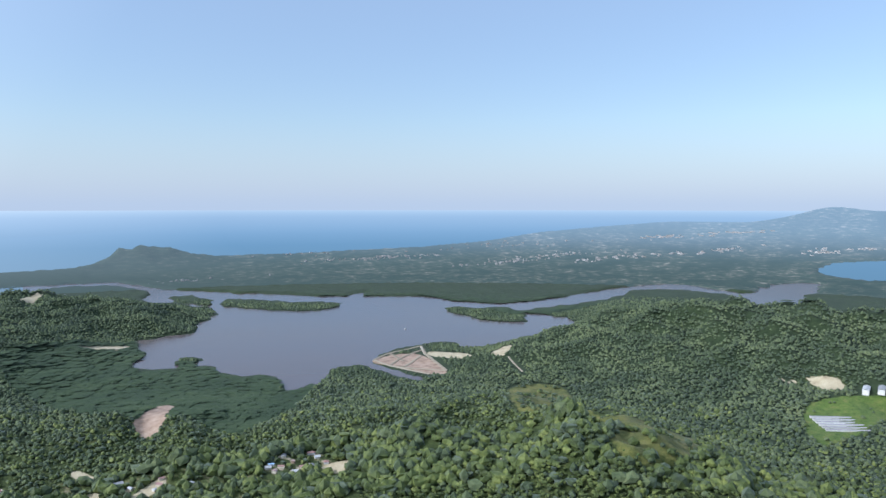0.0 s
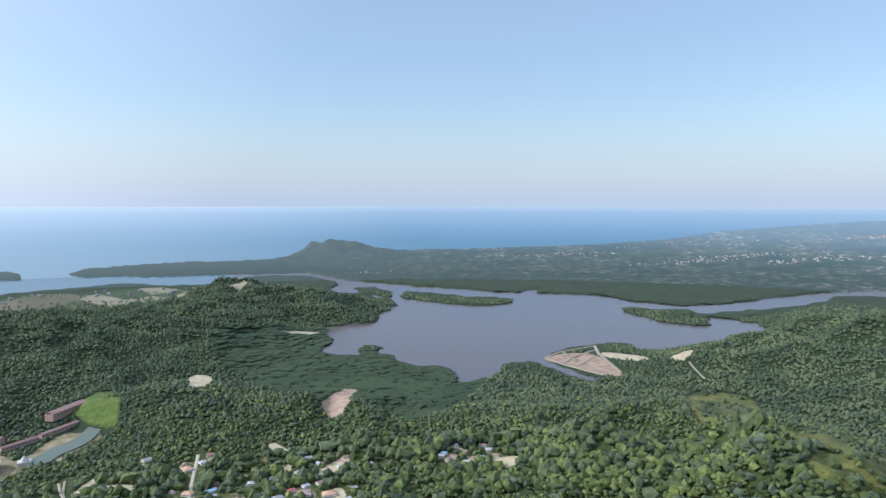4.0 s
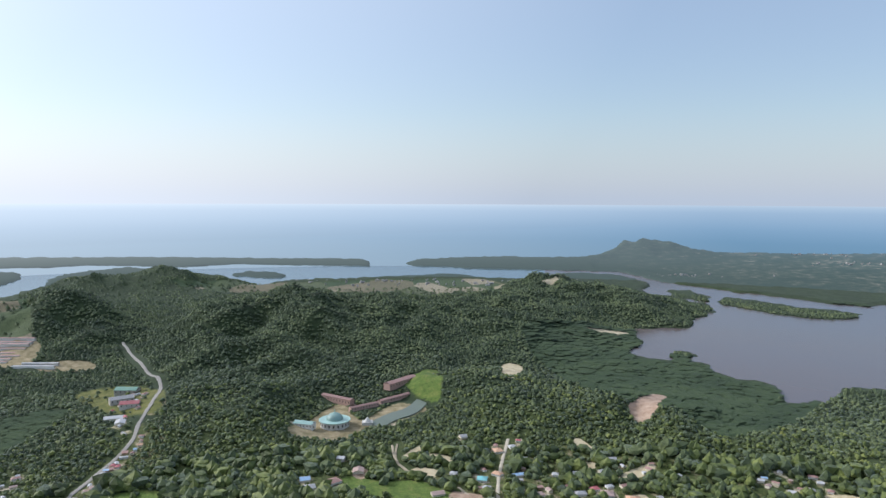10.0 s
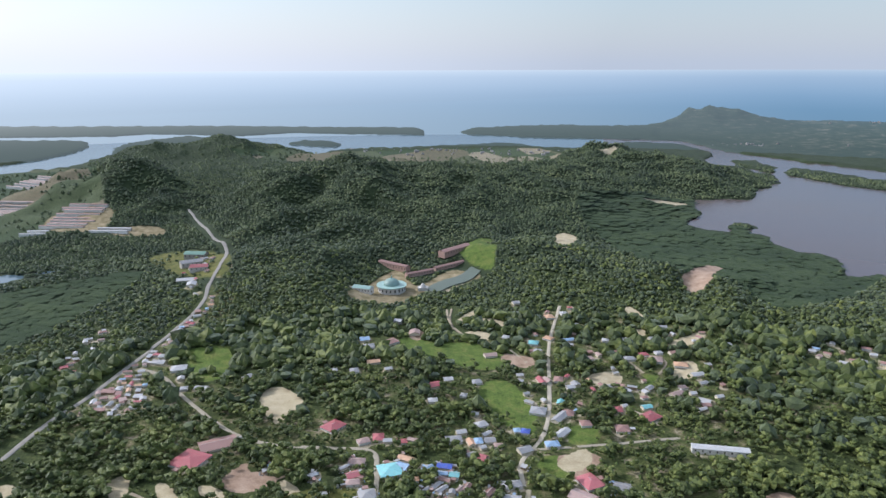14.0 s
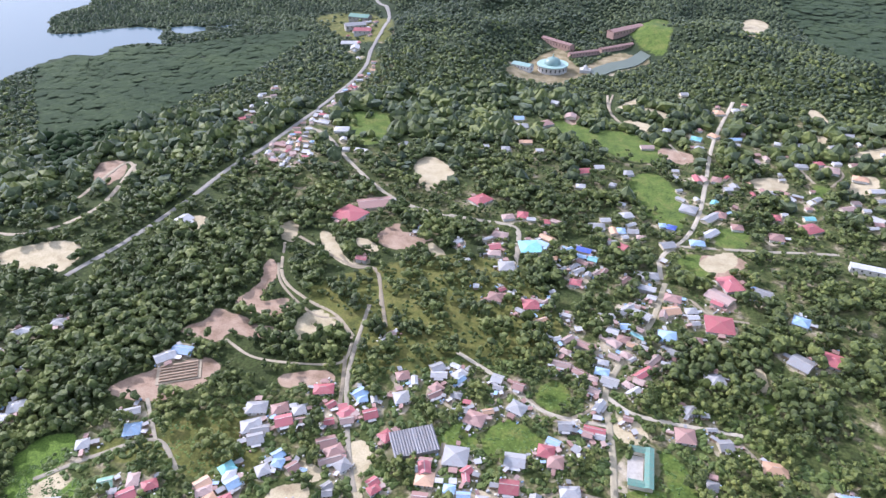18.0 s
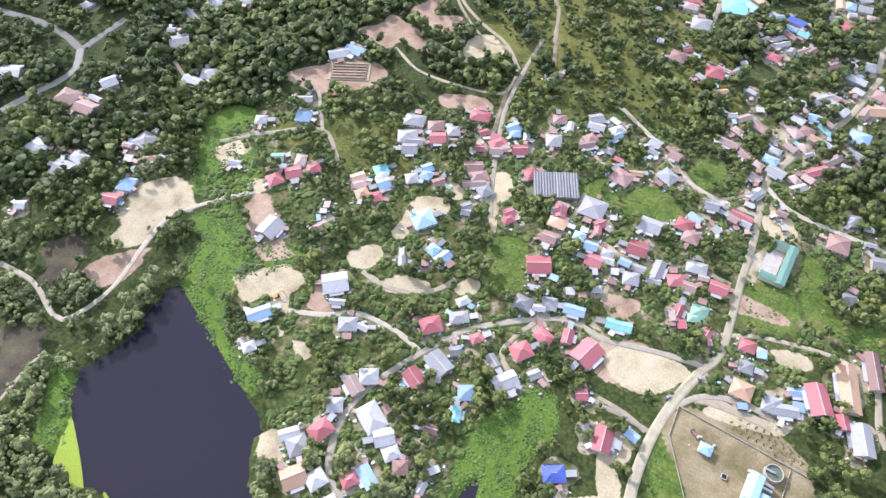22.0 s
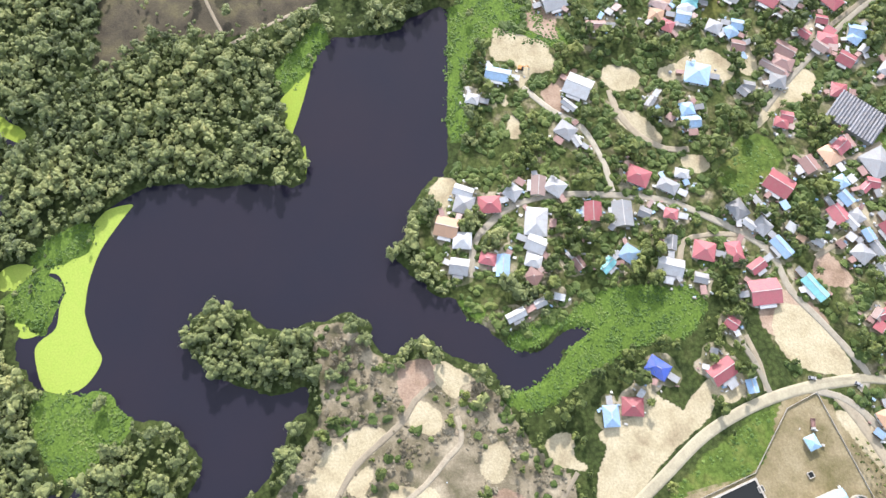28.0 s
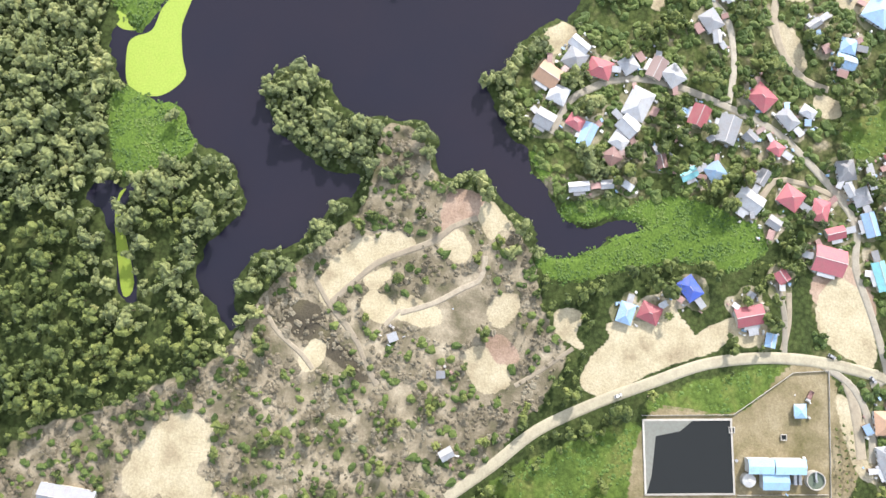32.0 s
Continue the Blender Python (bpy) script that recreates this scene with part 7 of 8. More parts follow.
def treatment_plant():
    z = 1.7
    basin = tagged(new("settling_basin"), "square concrete-walled pond with dark water and a grey liner", "pond")
    basin.matrix_basis = pose(80, 125, z)
    for n, (x0, x1, y0, y1) in enumerate(((-20, -19, -24, 24), (19, 20, -24, 24), (-19, 19, -24, -23), (-19, 19, 23, 24))):
        part("coping", mesh("coping", *box(x0, x1, y0, y1, -0.6, 0.5), CONCRETE), basin)
    part("water", mesh("water", *box(-19, 19, -23, 23, -0.5, 0.12), BASIN), basin, "still black water")
    part("liner", mesh("liner", [(-19, -23, 0.45), (-19, 3, 0.45), (-13.5, -4, 0.16), (-11, -17, 0.16), (10, -20, 0.16), (19, -23, 0.45)], [(5, 4, 3, 2, 1, 0)], LINER), basin, "grey sloping pond liner")
    basin2 = tagged(new("settling_basin"), "second dark settling pond behind a low wall", "pond")
    basin2.matrix_basis = pose(122, 125, z)
    part("coping", mesh("coping", *boxes((-20, -18, -24, 24, -0.6, 0.5), (18, 20, -24, 24, -0.6, 0.5), (-18, 18, -24, -20, -0.6, 0.5), (-18, 18, 20, 24, -0.6, 0.5)), CONCRETE), basin2)
    part("water", mesh("water", *box(-18, 18, -20, 20, -0.5, 0.12), BASIN), basin2, "still black water")
    works = tagged(new("pump_house"), "plant building with three pale blue sheet roofs", "building")
    works.matrix_basis = pose(84, 168, z, 0, 0, 89)
    for x, y, l, w, h in ((-7, 0, 13.5, 8, 6.2), (8.2, 0, 16.2, 8, 6.6), (0.8, -8.2, 14, 8.4, 5.2)):
        part("wall", mesh("wall", *box(x - l / 2 + 0.5, x + l / 2 - 0.5, y - w / 2 + 0.5, y + w / 2 - 0.5, 0, h - 0.2), WALLS[1]), works)
        rv, rf = shed_roof(l, w, h, 0.9)
        part("roof", mesh("roof", [(a + x, b + y, c) for a, b, c in rv], rf, BLUE_SHEET), works)
    for x in (12, 14.5):
        part("duct", mesh("duct", *box(x - 0.8, x + 0.8, -10, -4, 0, 3.2), STEEL), works, "grey steel duct")
    FOOTPRINTS.extend([(84, 162, 9), (84, 176, 9), (91, 168, 9)])
    tank = tagged(new("round_tank"), "open round concrete tank with a scraper bridge", "tank")
    tank.matrix_basis = pose(92.2, 190.6, z)
    ov, of = tube(5.0, 0, 3.4, 32, None, False)
    iv, jf = tube(4.5, 0, 3.4, 32, None, False)
    part("rim", mesh("rim", ov + iv, of + [tuple(i + 64 for i in f)[::-1] for f in jf] + [(32 + i, 32 + (i + 1) % 32, 96 + (i + 1) % 32, 96 + i) for i in range(32)], CONCRETE), tank)
    part("water", mesh("water", *tube(4.48, 0, 2.4, 32), CANAL), tank, "green water")
    part("bridge", mesh("bridge", *box(-4.7, 0.3, -0.5, 0.5, 3.4, 3.6), STEEL), tank, "steel scraper bridge")
    part("hub", mesh("hub", *tube(0.7, 2.4, 4.0, 12), STEEL), tank)
    FOOTPRINTS.append((92.2, 190.6, 6))
    silo = tagged(new("covered_tank"), "round covered tank with a pale domed lid", "tank")
    silo.matrix_basis = pose(91.7, 155.3, z)
    part("drum", mesh("drum", *tube(3.5, 0, 3.6, 24), CONCRETE), silo)
    part("lid", mesh("lid", *tube(3.6, 3.6, 4.5, 24, 0.4), WALLS[1]), silo, "pale domed lid")
    guard = tagged(new("guard_house"), "small gatehouse with a pale blue hipped roof", "building")
    guard.matrix_basis = pose(56, 184.5, z)
    part("wall", mesh("wall", *box(-3, 3, -2.5, 2.5, 0, 2.8), WALLS[1]), guard)
    part("roof", mesh("roof", [(-3.8, -3.3, 2.8), (3.8, -3.3, 2.8), (3.8, 3.3, 2.8), (-3.8, 3.3, 2.8), (-0.6, 0, 4.4), (0.6, 0, 4.4)], [(0, 1, 5, 4), (1, 2, 5), (2, 3, 4, 5), (3, 0, 4), (3, 2, 1, 0)], BLUE_SHEET), guard)
    FOOTPRINTS.append((56, 184.5, 4))
    for a, b in (((58, 101), (58, 150)), ((58, 150), (36, 183)), ((36, 183), (35, 202)), ((35, 202), (108, 199)), ((100, 150), (100, 198))):
        fence_run(a, b, z)
    for i in range(2):
        pad = tagged(new("inspection_pit"), "low concrete pit with an open dark top", "pit")
        pad.matrix_basis = pose(*((66, 148.5), (70, 176))[i], z)
        part("rim", mesh("rim", *boxes((-1.6, -1.3, -1.6, 1.6, 0, 0.9), (1.3, 1.6, -1.6, 1.6, 0, 0.9), (-1.3, 1.3, -1.6, -1.3, 0, 0.9), (-1.3, 1.3, 1.3, 1.6, 0, 0.9)), CONCRETE), pad)
        part("well", mesh("well", *box(-1.3, 1.3, -1.3, 1.3, 0, 0.3), BASIN), pad)


def fence_run(a, b, z):
    d = math.hypot(b[0] - a[0], b[1] - a[1])
    top = tagged(new("boundary_wall"), "low concrete boundary wall with posts", "wall", "plant boundary")
    top.matrix_basis = pose(a[0], a[1], z, 0, 0, math.degrees(math.atan2(b[1] - a[1], b[0] - a[0])))
    part("panel", mesh("panel", *box(0, d, -0.08, 0.08, 0, 0.9), CONCRETE), top)
    post = mesh("post", *box(-0.14, 0.14, -0.14, 0.14, 0, 1.1), CONCRETE)
    for i in range(int(d / 6) + 1):
        part("post", post, top, at=pose(i * 6, 0, 0))


def ribbed_hall():
    top = tagged(new("market_hall"), "large low hall under a dark grey roof of parallel ribs", "building")
    top.matrix_basis = pose(-97.8, 314.4, 1.7, 0, 0, 28)
    part("wall", mesh("wall", *box(-15, 15, -11, 11, 0, 3.6), WALLS[3]), top)
    strip = mesh("roof_panel", *shed_roof(23.5, 1.9, 3.9, 0.5), DARK_SHEET)
    for i in range(16):
        part("roof_panel", strip, top, at=pose(-15 + i * 2, 0, 0, 0, 0, 90))
    FOOTPRINTS.extend([(-106, 310, 11), (-90, 318, 11), (-98, 314, 12)])


def court_hall():
    top = tagged(new("court_hall"), "hall with green roofs on three sides of a pale court", "building")
    top.matrix_basis = pose(55.5, 329.3, 1.7, 0, 0, 27 + 62)
    part("wall", mesh("wall", *box(-17, 17, -8.6, -3.2, 0, 3.8), WALLS[0]), top)
    part("roof", mesh("roof", [(a, b - 5.9, c) for a, b, c in shed_roof(35, 6.4, 4, 0.8)[0]], shed_roof(35, 6.4, 4, 0.8)[1], GREEN_SHEET), top)
    for x in (-14.6, 14.6):  # the two shorter wings
        part("wall", mesh("wall", *box(x - 2.4, x + 2.4, -3.2, 7.2, 0, 3.6), WALLS[0]), top)
        part("roof", mesh("roof", [(x - b, a + 2.3, c) for a, b, c in shed_roof(11, 5.8, 3.8, 0.7)[0]], shed_roof(11, 5.8, 3.8, 0.7)[1], GREEN_SHEET), top)
    part("court", mesh("court", *box(-11.6, 11.6, -2.6, 8, 0, 0.15), WALLS[3]), top, "grey concrete court")
    FOOTPRINTS.extend([(50, 318, 9), (55, 329, 10), (60, 341, 9)])


def domed_compound():
    z = 3.0
    top = tagged(new("domed_hall"), "round hall with a broad pale green dome and lantern", "building")
    top.matrix_basis = pose(-90, 1135, z)
    part("drum", mesh("drum", *tube(24, -4, 9, 40), WALLS[1]), top)
    part("terrace", mesh("terrace", *tube(26, 9, 10.2, 40), COPPER), top, "pale green terrace round the dome")
    v, f = [], []
    for k in range(9):
        t = k / 8 * math.pi / 2
        v += [(14 * math.cos(t) * math.cos(a), 14 * math.cos(t) * math.sin(a), 10.2 + 11 * math.sin(t)) for a in (i * math.pi / 16 for i in range(32))]
    f = [(k * 32 + i, k * 32 + (i + 1) % 32, (k + 1) * 32 + (i + 1) % 32, (k + 1) * 32 + i) for k in range(8) for i in range(32)]
    part("dome", mesh("dome", v, f, COPPER, True), top, "broad pale green dome")
    part("lantern", mesh("lantern", *tube(1.6, 20.6, 27, 12, 0.2), COPPER), top)
    pane = mesh("window", *box(-1.2, 1.2, -0.1, 0.1, 2, 6.5), GLASS)
    for i in range(20):
        a = i * 18
        part("window", pane, top, at=pose(24 * math.sin(radians(a)), -24 * math.cos(radians(a)), 0, 0, 0, a))
    for x, y, turn, l, w, h in ((-95, 1268, -37, 71, 13, 11), (-45, 1228, 33, 59, 10, 7), (10, 1275, 41, 74, 10, 7), (23, 1347, 47, 80, 18, 10)):
        hall("wing", x, y, turn, l, w, h, ROOF["n"], PINK, "long pink wing with a dull brown roof", 10, "compound wings")
    hall("annex", -138, 1120, -20, 34, 18, 8, COPPER, WALLS[1], "annex with a pale green roof", 6)
    small = tagged(new("pavilion"), "small white pavilion with a pointed roof", "building")
    small.matrix_basis = pose(-36, 1140, z)
    part("base", mesh("base", *box(-9, 9, -7, 7, -3, 3.5), WALLS[1]), small)
    part("roof", mesh("roof", *tube(7, 3.5, 11, 6, 0.4), WALLS[1]), small)
    canal = tagged(new("canal", slab("canal", rounded([(-28, 1145), (-2, 1188), (31, 1221), (59, 1294), (70, 1370), (91, 1386), (79, 1282), (50, 1194), (13, 1155), (-12, 1120)]), 1, 3.6, CANAL)), "shallow grey-green canal beside the compound", "canal", kind="structure")
    FOOTPRINTS.extend((x_, y_, 24) for x_, y_ in ((-14, 1152), (8, 1178), (35, 1212), (59, 1260), (74, 1323), (69, 1262), (22, 1196)))


def estate():
    """Terraced rows on the cleared flats by the river."""
    row_mesh = {}
    for x, y, turn, l, rows, step, colour in ((-887, 1622, -4, 110, 8, 16, "n"), (-1150, 1766, -7, 230, 7, 16, "p"), (-1174, 2013, -25, 200, 7, 17, "p"), (-940, 1540, 8, 60, 2, 20, "w"), (-760, 1530, -2, 90, 2, 22, "w")):
        for i in range(rows):
            s = (i - (rows - 1) / 2) * step
            a = radians(turn)
            shift = (i % 3) * 4
            hall("terrace_row", x - math.sin(a) * s + shift, y + math.cos(a) * s, turn, l - (i % 2) * 12, 8.5, 4.2, ROOF[colour], WALLS[1], "long terraced row of houses under one roof", 0, "terraced rows")
    block = tagged(new("apartment_block"), "grey concrete apartment block in several storeys", "building")
    block.matrix_basis = pose(-1031, 1785, 1.7, 0, 0, -8)
    part("wall", mesh("wall", *box(-22, 22, -8, 8, 0, 26), CONCRETE), block)
    part("parapet", mesh("parapet", *boxes((-22.3, 22.3, -8.3, -7.7, 26, 27.2), (-22.3, 22.3, 7.7, 8.3, 26, 27.2), (-22.3, -21.7, -7.7, 7.7, 26, 27.2), (21.7, 22.3, -7.7, 7.7, 26, 27.2)), CONCRETE), block)
    pane = mesh("window", *box(-1.3, 1.3, -0.08, 0.08, 0, 1.5), GLASS)
    for k in range(7):
        for i in range(9):
            part("window", pane, block, at=pose(-19.5 + i * 4.9, -8.02, 2 + k * 3.4))


def outer_works():
    hall("hangar", 277, 615, -10, 56, 10, 6, ROOF["w"], WALLS[1], "long shed with a white roof beside the lane", 8)
    hall("warehouse", -489, 1313, -4, 42, 24, 8, GREEN_SHEET, WALLS[3], "warehouse with a green roof by the main road", 5)
    hall("warehouse", -475, 1245, 30, 40, 22, 8, ROOF["g"], WALLS[3], "warehouse with a grey roof by the main road", 5)
    hall("warehouse", -440, 1190, 12, 32, 22, 7, ROOF["r"], WALLS[3], "warehouse with a red roof by the main road", 4)
    for i in range(6):
        a = radians(40)
        hall("farm_row", 1288 + (i - 2.5) * 12 * math.cos(a), 345 + (i - 2.5) * 12 * math.sin(a), -50, 74, 5.5, 2.6, FARM, WALLS[1], "long low farm shed with a pale lilac roof", 0, "farm sheds")
    for k in range(2):
        hall("barn", 1452 + k * 4, 347 - k * 24, 10, 36, 12, 7, ROOF["w"], WALLS[1], "broad white barn on the grass", 4, "white barns")
    boat = tagged(new("boat"), "small white boat lying on the lagoon", "boat")
    boat.matrix_basis = pose(1382, 1568, 0, 0, 0, 20)
    part("hull", mesh("hull", [(-6, -1.6, 0.9), (4, -1.8, 0.9), (8, 0, 1.3), (4, 1.8, 0.9), (-6, 1.6, 0.9), (-5.5, -1, -0.3), (4, -1.1, -0.3), (6.6, 0, -0.3), (4, 1.1, -0.3), (-5.5, 1, -0.3)],
                      [(0, 1, 2, 3, 4), (0, 5, 6, 1), (1, 6, 7, 2), (2, 7, 8, 3), (3, 8, 9, 4), (4, 9, 5, 0), (9, 8, 7, 6, 5)], WALLS[1]), boat)
    part("cabin", mesh("cabin", *box(-3, 1.5, -1.1, 1.1, 0.9, 2.8), WALLS[1]), boat)


def car(x, y, turn, body_mat):
    top = tagged(new("car"), "small light-coloured car on the asphalt road", "car", "cars")
    top.matrix_basis = pose(x, y, height(x, y) + 0.28, 0, 0, turn)
    v = [(-2.1, -0.85, 0.3), (2.1, -0.85, 0.3), (2.1, 0.85, 0.3), (-2.1, 0.85, 0.3), (-2.1, -0.85, 0.85), (2.05, -0.8, 0.75), (2.05, 0.8, 0.75), (-2.1, 0.85, 0.85)]
    part("body", mesh("body", v, [(3, 2, 1, 0), (4, 5, 6, 7), (0, 1, 5, 4), (1, 2, 6, 5), (2, 3, 7, 6), (3, 0, 4, 7)], body_mat), top)
    part("cabin", mesh("cabin", [(-1.8, -0.75, 0.84), (1.0, -0.75, 0.8), (1.0, 0.75, 0.8), (-1.8, 0.75, 0.84), (-1.4, -0.62, 1.45), (0.4, -0.62, 1.45), (0.4, 0.62, 1.45), (-1.4, 0.62, 1.45)],
                       [(0, 1, 5, 4), (1, 2, 6, 5), (2, 3, 7, 6), (3, 0, 4, 7), (4, 5, 6, 7)], GLASS), top, "dark glazed cabin")
    part("car_roof", mesh("car_roof", *box(-1.42, 0.42, -0.64, 0.64, 1.45, 1.5), body_mat), top)
    wheel = mesh("wheel", [(q[0], q[2], q[1]) for q in tube(0.32, -0.1, 0.1, 12)[0]], tube(0.32, -0.1, 0.1, 12)[1], TYRE)
    for dx in (-1.35, 1.3):
        for dy in (-0.8, 0.8):
            part("wheel", wheel, top, at=pose(dx, dy, 0.32))


def excavator(x, y, turn):
    """A tracked digger with its arm out in front."""
    top = tagged(new("excavator"), "orange tracked excavator on bare earth", "excavator")
    top.matrix_basis = pose(x, y, height(x, y) + 0.05, 0, 0, turn)
    for dy in (-1.1, 1.1):
        part("track_belt", mesh("track_belt", [(-1.7, dy - 0.3, 0.35), (-1.4, dy - 0.3, 0), (1.4, dy - 0.3, 0), (1.7, dy - 0.3, 0.35), (1.4, dy - 0.3, 0.75), (-1.4, dy - 0.3, 0.75),
                                         (-1.7, dy + 0.3, 0.35), (-1.4, dy + 0.3, 0), (1.4, dy + 0.3, 0), (1.7, dy + 0.3, 0.35), (1.4, dy + 0.3, 0.75), (-1.4, dy + 0.3, 0.75)],
                                [(0, 1, 2, 3, 4, 5), (11, 10, 9, 8, 7, 6)] + [(i, i + 6, (i + 1) % 6 + 6, (i + 1) % 6) for i in range(6)], TYRE), top)
    part("body", mesh("body", *boxes((-1.9, 0.4, -1.2, 1.2, 0.8, 1.9), (0.4, 1.5, 0.2, 1.2, 0.8, 1.5)), ORANGE), top)
    part("cab", mesh("cab", *box(0.4, 1.6, -1.15, 0.1, 0.8, 2.7), GLASS), top, "dark glazed cab")
    for name, x0, z0, x1, z1, w in (("boom", 1.0, 1.5, 3.6, 3.6, 0.22), ("stick", 3.5, 3.7, 5.2, 1.6, 0.18)):
        part(name, mesh(name, [(x0, -w, z0), (x1, -w, z1), (x1, w, z1), (x0, w, z0), (x0 + 0.3, -w, z0 + 0.5), (x1 + 0.3, -w, z1 + 0.35), (x1 + 0.3, w, z1 + 0.35), (x0 + 0.3, w, z0 + 0.5)],
                               [(3, 2, 1, 0), (4, 5, 6, 7), (0, 1, 5, 4), (1, 2, 6, 5), (2, 3, 7, 6), (3, 0, 4, 7)], ORANGE), top)
    part("bucket", mesh("bucket", [(5.0, -0.5, 1.7), (5.6, -0.5, 1.4), (5.3, -0.5, 0.6), (4.6, -0.5, 0.8), (5.0, 0.5, 1.7), (5.6, 0.5, 1.4), (5.3, 0.5, 0.6), (4.6, 0.5, 0.8)],
                                  [(0, 1, 2, 3), (7, 6, 5, 4), (0, 4, 5, 1), (1, 5, 6, 2), (2, 6, 7, 3)], STEEL), top)


def truck(x, y, turn):
    top = tagged(new("truck"), "small tipper truck parked by the gatehouse", "truck")
    top.matrix_basis = pose(x, y, height(x, y) + 0.05, 0, 0, turn)
    part("cab", mesh("cab", [(1.6, -1.0, 0.6), (3.1, -1.0, 0.6), (3.1, 1.0, 0.6), (1.6, 1.0, 0.6), (1.6, -0.95, 2.3), (2.7, -0.95, 2.3), (2.7, 0.95, 2.3), (1.6, 0.95, 2.3)],
                            [(3, 2, 1, 0), (4, 5, 6, 7), (0, 1, 5, 4), (1, 2, 6, 5), (2, 3, 7, 6), (3, 0, 4, 7)], WALLS[1]), top)
    part("chassis", mesh("chassis", *box(-3.0, 3.0, -0.5, 0.5, 0.45, 0.65), STEEL), top)
    part("tipper_bed", mesh("tipper_bed", *boxes((-3.1, 1.4, -1.1, 1.1, 0.7, 0.85), (-3.1, 1.4, -1.1, -1.0, 0.85, 1.6), (-3.1, 1.4, 1.0, 1.1, 0.85, 1.6), (1.3, 1.4, -1.0, 1.0, 0.85, 1.6), (-3.1, -3.0, -1.0, 1.0, 0.85, 1.6)), ROOF["n"]), top, "rusty open tipper bed")
    tv, tf = tube(0.45, -0.14, 0.14, 12)
    wheel = mesh("wheel", [(q[0], q[2], q[1]) for q in tv], tf, TYRE)
    for dx in (-2.0, 2.2):
        for dy in (-0.9, 0.9):
            part("wheel", wheel, top, at=pose(dx, dy, 0.45))


def foundation():
    """A cleared plot with rows of low brown walls."""
    top = tagged(new("foundation"), "rows of low brown walls on a cleared sandy plot", "foundation")
    top.matrix_basis = pose(-298, 341, 1.8, 0, 0, 28)
    part("slab", mesh("slab", *box(-17, 17, -11, 11, -0.4, 0.12), DIRT), top, "pale levelled sand")
    for i in range(6):
        part("wall", mesh("wall", *box(-14, 14, -9.2 + i * 3.4, -8 + i * 3.4, 0.1, 1.3), WALLS[2]), top)
    for x in (-14.5, -5, 5, 14):
        part("cross_wall", mesh("cross_wall", *box(x, x + 0.5, -9.5, 9.5, 0.1, 0.9), WALLS[2]), top)
    FOOTPRINTS.append((-298, 341, 15))


def yard_clutter():
    """Water tanks, crates, washing, parked carts: small pale and rusty things in the yards, too many to pick apart."""
    rng = np.random.RandomState(77)
    v, f, which = [], [], []
    mats = [WALLS[1], ROOF["g"], ROOF["n"], ROOF["b"], WALLS[3]]
    yards = np.array([p for p in FOOTPRINTS if math.hypot(p[0], p[1]) < 620 and p[2] <= 9])
    yards = np.repeat(yards, rng.randint(2, 6, len(yards)), 0)
    a, d = rng.uniform(0, 6.28, len(yards)), yards[:, 2] + rng.uniform(1.0, 4.5, len(yards))
    spots = yards[:, :2] + np.column_stack([np.cos(a), np.sin(a)]) * d[:, None]
    z = land(spots)[0]
    ok = (house_gap(spots) > 0.6) & (road_gap(spots) > 0.5) & (z > 1)
    for (x, y), level in zip(spots[ok].tolist(), z[ok].tolist()):
        l, w, h = rng.uniform(0.5, 2.4), rng.uniform(0.5, 1.5), rng.uniform(0.5, 1.8)
        bv, bf = box(-l / 2, l / 2, -w / 2, w / 2, 0, h)
        m = pose(x, y, level - 0.05, 0, 0, rng.uniform(0, 90))
        f += [tuple(i + len(v) for i in g) for g in bf]
        v += [m @ Vector(p) for p in bv]
        which += [rng.choice([0, 0, 1, 1, 2, 3, 4])] * 6
    me = mesh("yard_clutter", v, f, mats[0])
    for m in mats[1:]:
        me.materials.append(m)
    me.polygons.foreach_set("material_index", np.array(which, np.int32))
    tagged(new("yard_clutter", me), "scattered tanks, crates and scrap in the yards", "clutter", kind="stuff")


def saplings():
    v, f = leafy(140, 3, 20)
    crown = big_mesh("crown", v * [1.3, 1.3, 1.4] + [0, 0, 2.2], f, LEAVES, False)
    trunk = mesh("trunk", *tube(0.08, 0, 2, 6, 0.05), BARK)
    for row, x0 in ((203.5, 66), (207.5, 64), (211.5, 68)):
        for i in range(10):
            t = tagged(new("sapling"), "young tree planted in a row by the plant", "tree", "planted saplings")
            t.matrix_basis = pose(x0 + i * 4.2, row + 0.3 * math.sin(i * 3), height(x0 + i * 4.2, row), 0, 0, i * 50)
            part("crown", crown, t), part("trunk", trunk, t)


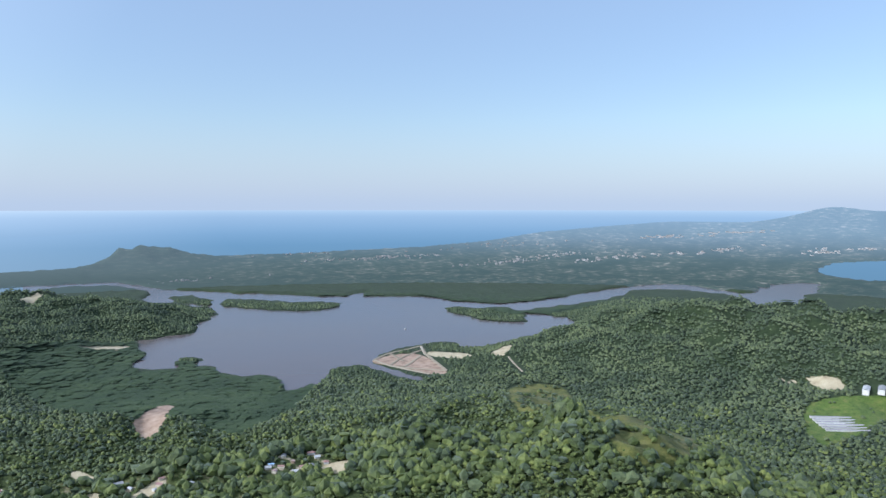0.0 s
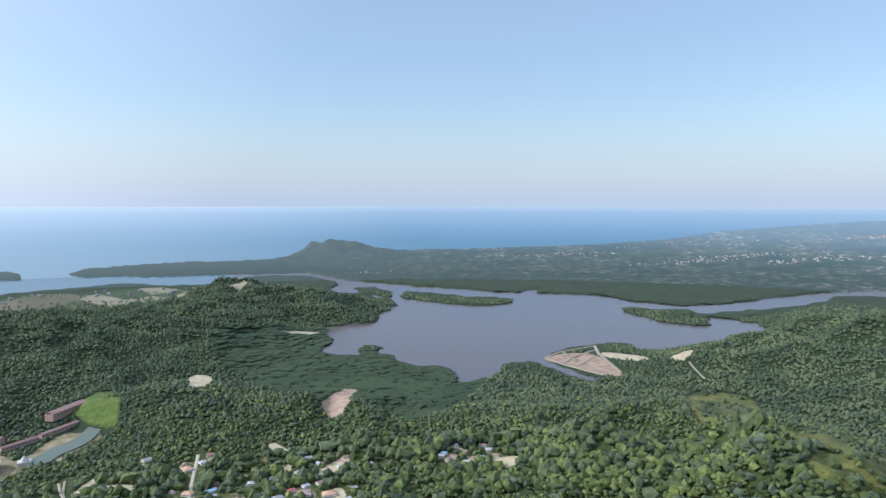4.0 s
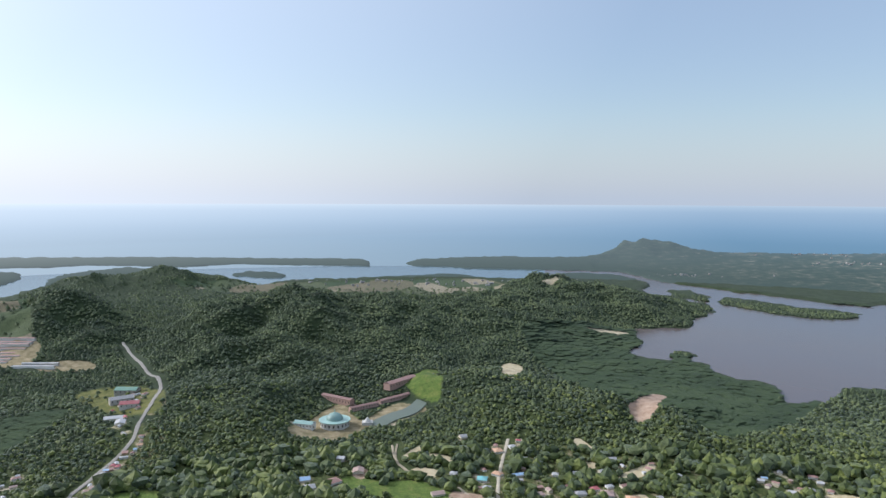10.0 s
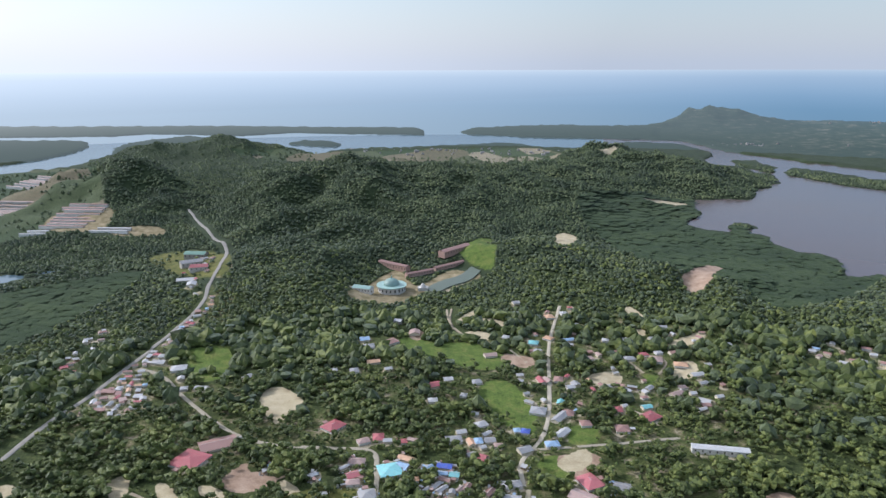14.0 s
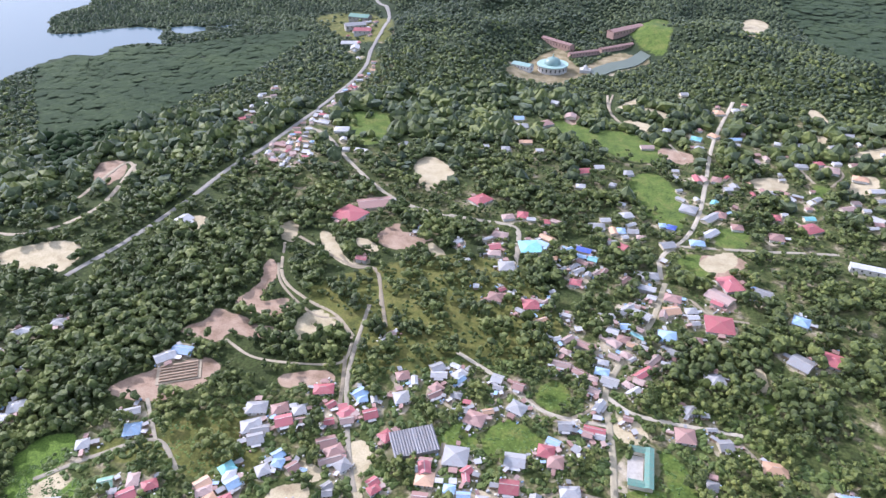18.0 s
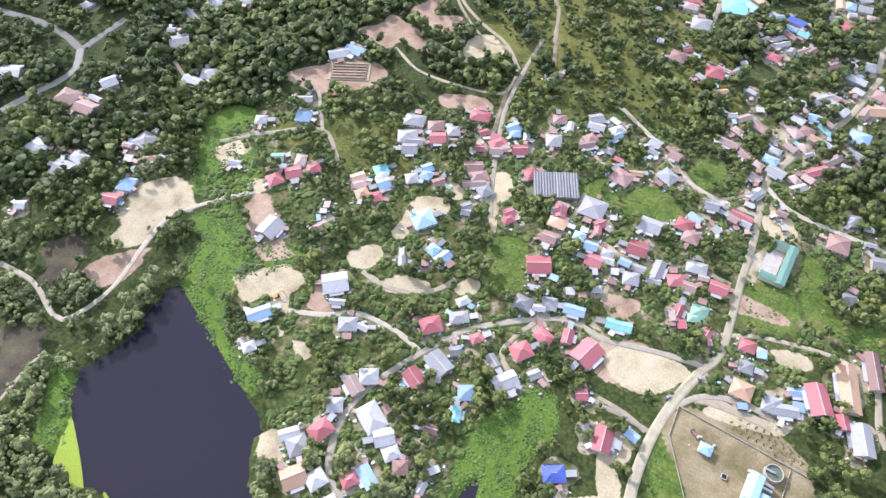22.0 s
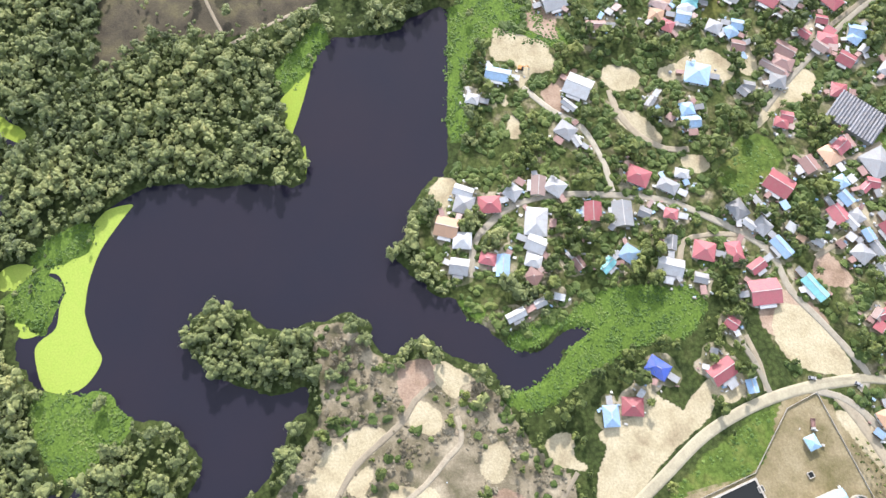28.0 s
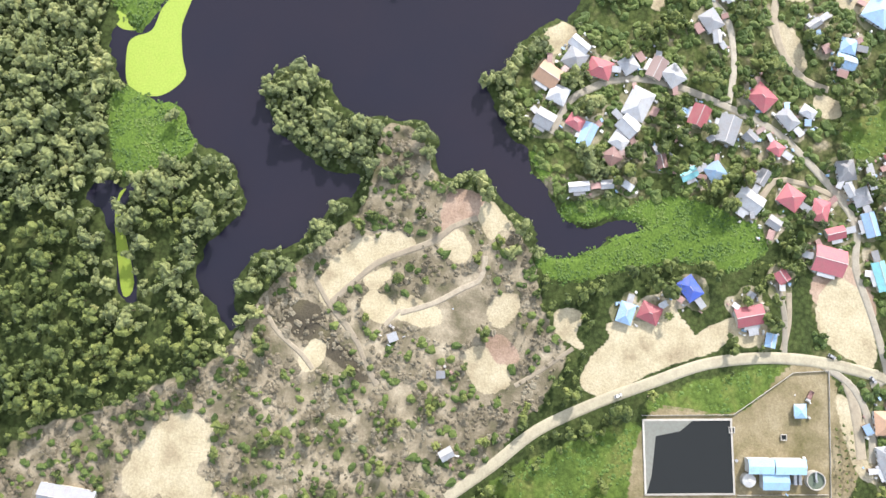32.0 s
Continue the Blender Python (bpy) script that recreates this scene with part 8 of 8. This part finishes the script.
def palms():
    """Coconut palms in the yards: a leaning trunk and a star of drooping fronds."""
    rng = np.random.RandomState(31)
    rib = [(t, 0.35 * math.sin(t * 2.4) - 0.55 * t * t) for t in (0.0, 0.25, 0.5, 0.75, 1.0)]
    wide = (0.03, 0.16, 0.2, 0.14, 0.02)
    v = [(3.0 * x, 3.0 * s * w, 3.0 * (z - abs(s) * w * 0.5)) for (x, z), w in zip(rib, wide) for s in (-1, 0, 1)]
    f = [(i * 3 + j, i * 3 + j + 1, i * 3 + j + 4, i * 3 + j + 3) for i in range(4) for j in (0, 1)]
    frond = mesh("frond", v + [(x, y, z - 0.03) for x, y, z in v], f + [tuple(k + 15 for k in reversed(q)) for q in f], LEAVES)
    stem = [tube(0.2 - 0.02 * i, i * 1.4, i * 1.4 + 1.42, 7, 0.18 - 0.02 * i, False) for i in range(5)]
    sv, sf = [], []
    for i, (tv, tf) in enumerate(stem):
        sf += [tuple(k + len(sv) for k in q) for q in tf]
        sv += [(x + 0.02 * z * z, y, z) for x, y, z in tv]
    trunk = mesh("trunk", sv, sf, BARK)
    yards = [p for p in FOOTPRINTS if math.hypot(p[0], p[1]) < 330 and p[1] > -170 and 3 < p[2] < 9]
    spots = np.array([(p[0] + math.cos(a) * (p[2] + 3.5), p[1] + math.sin(a) * (p[2] + 3.5)) for p, a in zip(yards, rng.uniform(0, 6.28, len(yards)))])
    level = land(spots)[0]
    ok = (house_gap(spots) > 2) & (road_gap(spots) > 2) & (level > 1)
    for n, ((x, y), z) in enumerate(list(zip(spots[ok].tolist(), level[ok].tolist()))[:48]):
        top = tagged(new("coconut_palm"), "coconut palm with drooping green fronds in a yard", "palm", "coconut palms")
        top.matrix_basis = pose(x, y, z - 0.1, 0, 0, n * 77)
        part("trunk", trunk, top)
        for i in range(10):
            part("frond", frond, top, at=pose(0.98, 0, 6.9, 0, -12 + 16 * (i % 3), i * 36 + n * 5))


def floating_weed():
    for n, points in enumerate(WEEDS):
        tagged(new("duckweed", slab("duckweed", rounded(points), -0.1, 0.06 + 0.008 * n, DUCKWEED)), "flat yellow-green carpet of duckweed on the lake", "duckweed", "duckweed carpets")


def distant_towns():
    """Pale roofs of far settlements, too small to pick apart."""
    rng = np.random.RandomState(5)
    v, f = [], []
    bv, bf = box(-0.5, 0.5, -0.5, 0.5, 0, 1)
    bv = np.array(bv + [(-0.5, 0, 1.4), (0.5, 0, 1.4)])
    bf = bf[:1] + [(0, 1, 5, 4), (3, 2, 6, 7), (4, 5, 9, 8), (6, 7, 8, 9), (0, 4, 8, 6, 2), (1, 3, 7, 9, 5)]
    for x, y, n, sx, sy, size in TOWNS:
        for _ in range(int(n * 0.75)):
            px_, py_ = x + rng.normal() * sx, y + rng.normal() * sy
            q = np.array([[px_, py_]])
            ground_z, wet = land(q)
            if wet[0] > -20:
                continue
            s = size * rng.uniform(0.3, 1.1)
            p = bv * [s * rng.uniform(0.8, 2.6), s, 5 + s * 0.1]
            a = rng.normal() * 0.3 + 0.7
            p = np.column_stack([p[:, 0] * math.cos(a) - p[:, 1] * math.sin(a) + px_, p[:, 0] * math.sin(a) + p[:, 1] * math.cos(a) + py_, p[:, 2] + ground_z[0]])
            f += [tuple(i + len(v) for i in g) for g in bf]
            v += far(p[:, :2], p[:, 2]).tolist()
    tagged(new("distant_town", mesh("distant_town", v, f, TOWN_WALL)), "scattered pale roofs of far coastal towns", "town", kind="stuff")


TOWNS = [(2900, 4600, 30, 300, 120, 14), (3000, 3870, 40, 250, 60, 12), (3240, 3780, 60, 200, 60, 14), (3490, 2930, 50, 250, 50, 14), (4050, 3070, 60, 350, 70, 16),
         (4370, 2610, 50, 400, 70, 18), (7600, 3940, 40, 400, 150, 40), (9330, 3860, 30, 500, 150, 50), (5475, 2440, 40, 400, 60, 26), (6280, 1760, 30, 300, 80, 30),
         (5200, 4200, 50, 700, 200, 20), (1500, 3300, 30, 150, 40, 9), (300, 3050, 50, 300, 60, 9), (-100, 3150, 30, 200, 40, 9)]
treatment_plant()
ribbed_hall()
court_hall()
domed_compound()
estate()
outer_works()
foundation()
yard_clutter()
saplings()
palms()
floating_weed()
distant_towns()
car(27.5, 204, 60, ROOF["g"])
car(47.5, 88.5, 110, WALLS[1])
car(40, 225, 40, ROOF["w"])
truck(48.5, 190.7, -30)
excavator(-211.7, 140.6, 60)


me = mesh("far_houses", FAR_HOUSES[0], FAR_HOUSES[1], WALLS[0])
slots = list(dict.fromkeys(FAR_HOUSES[2]))
for m in slots:
    me.materials.append(m)
me.polygons.foreach_set("material_index", [slots.index(m) + 1 for m in FAR_HOUSES[2]])
tagged(new("far_houses", me), "crowded village houses with zinc, red and blue roofs", "houses", kind="stuff")
make_ground()
make_woods()
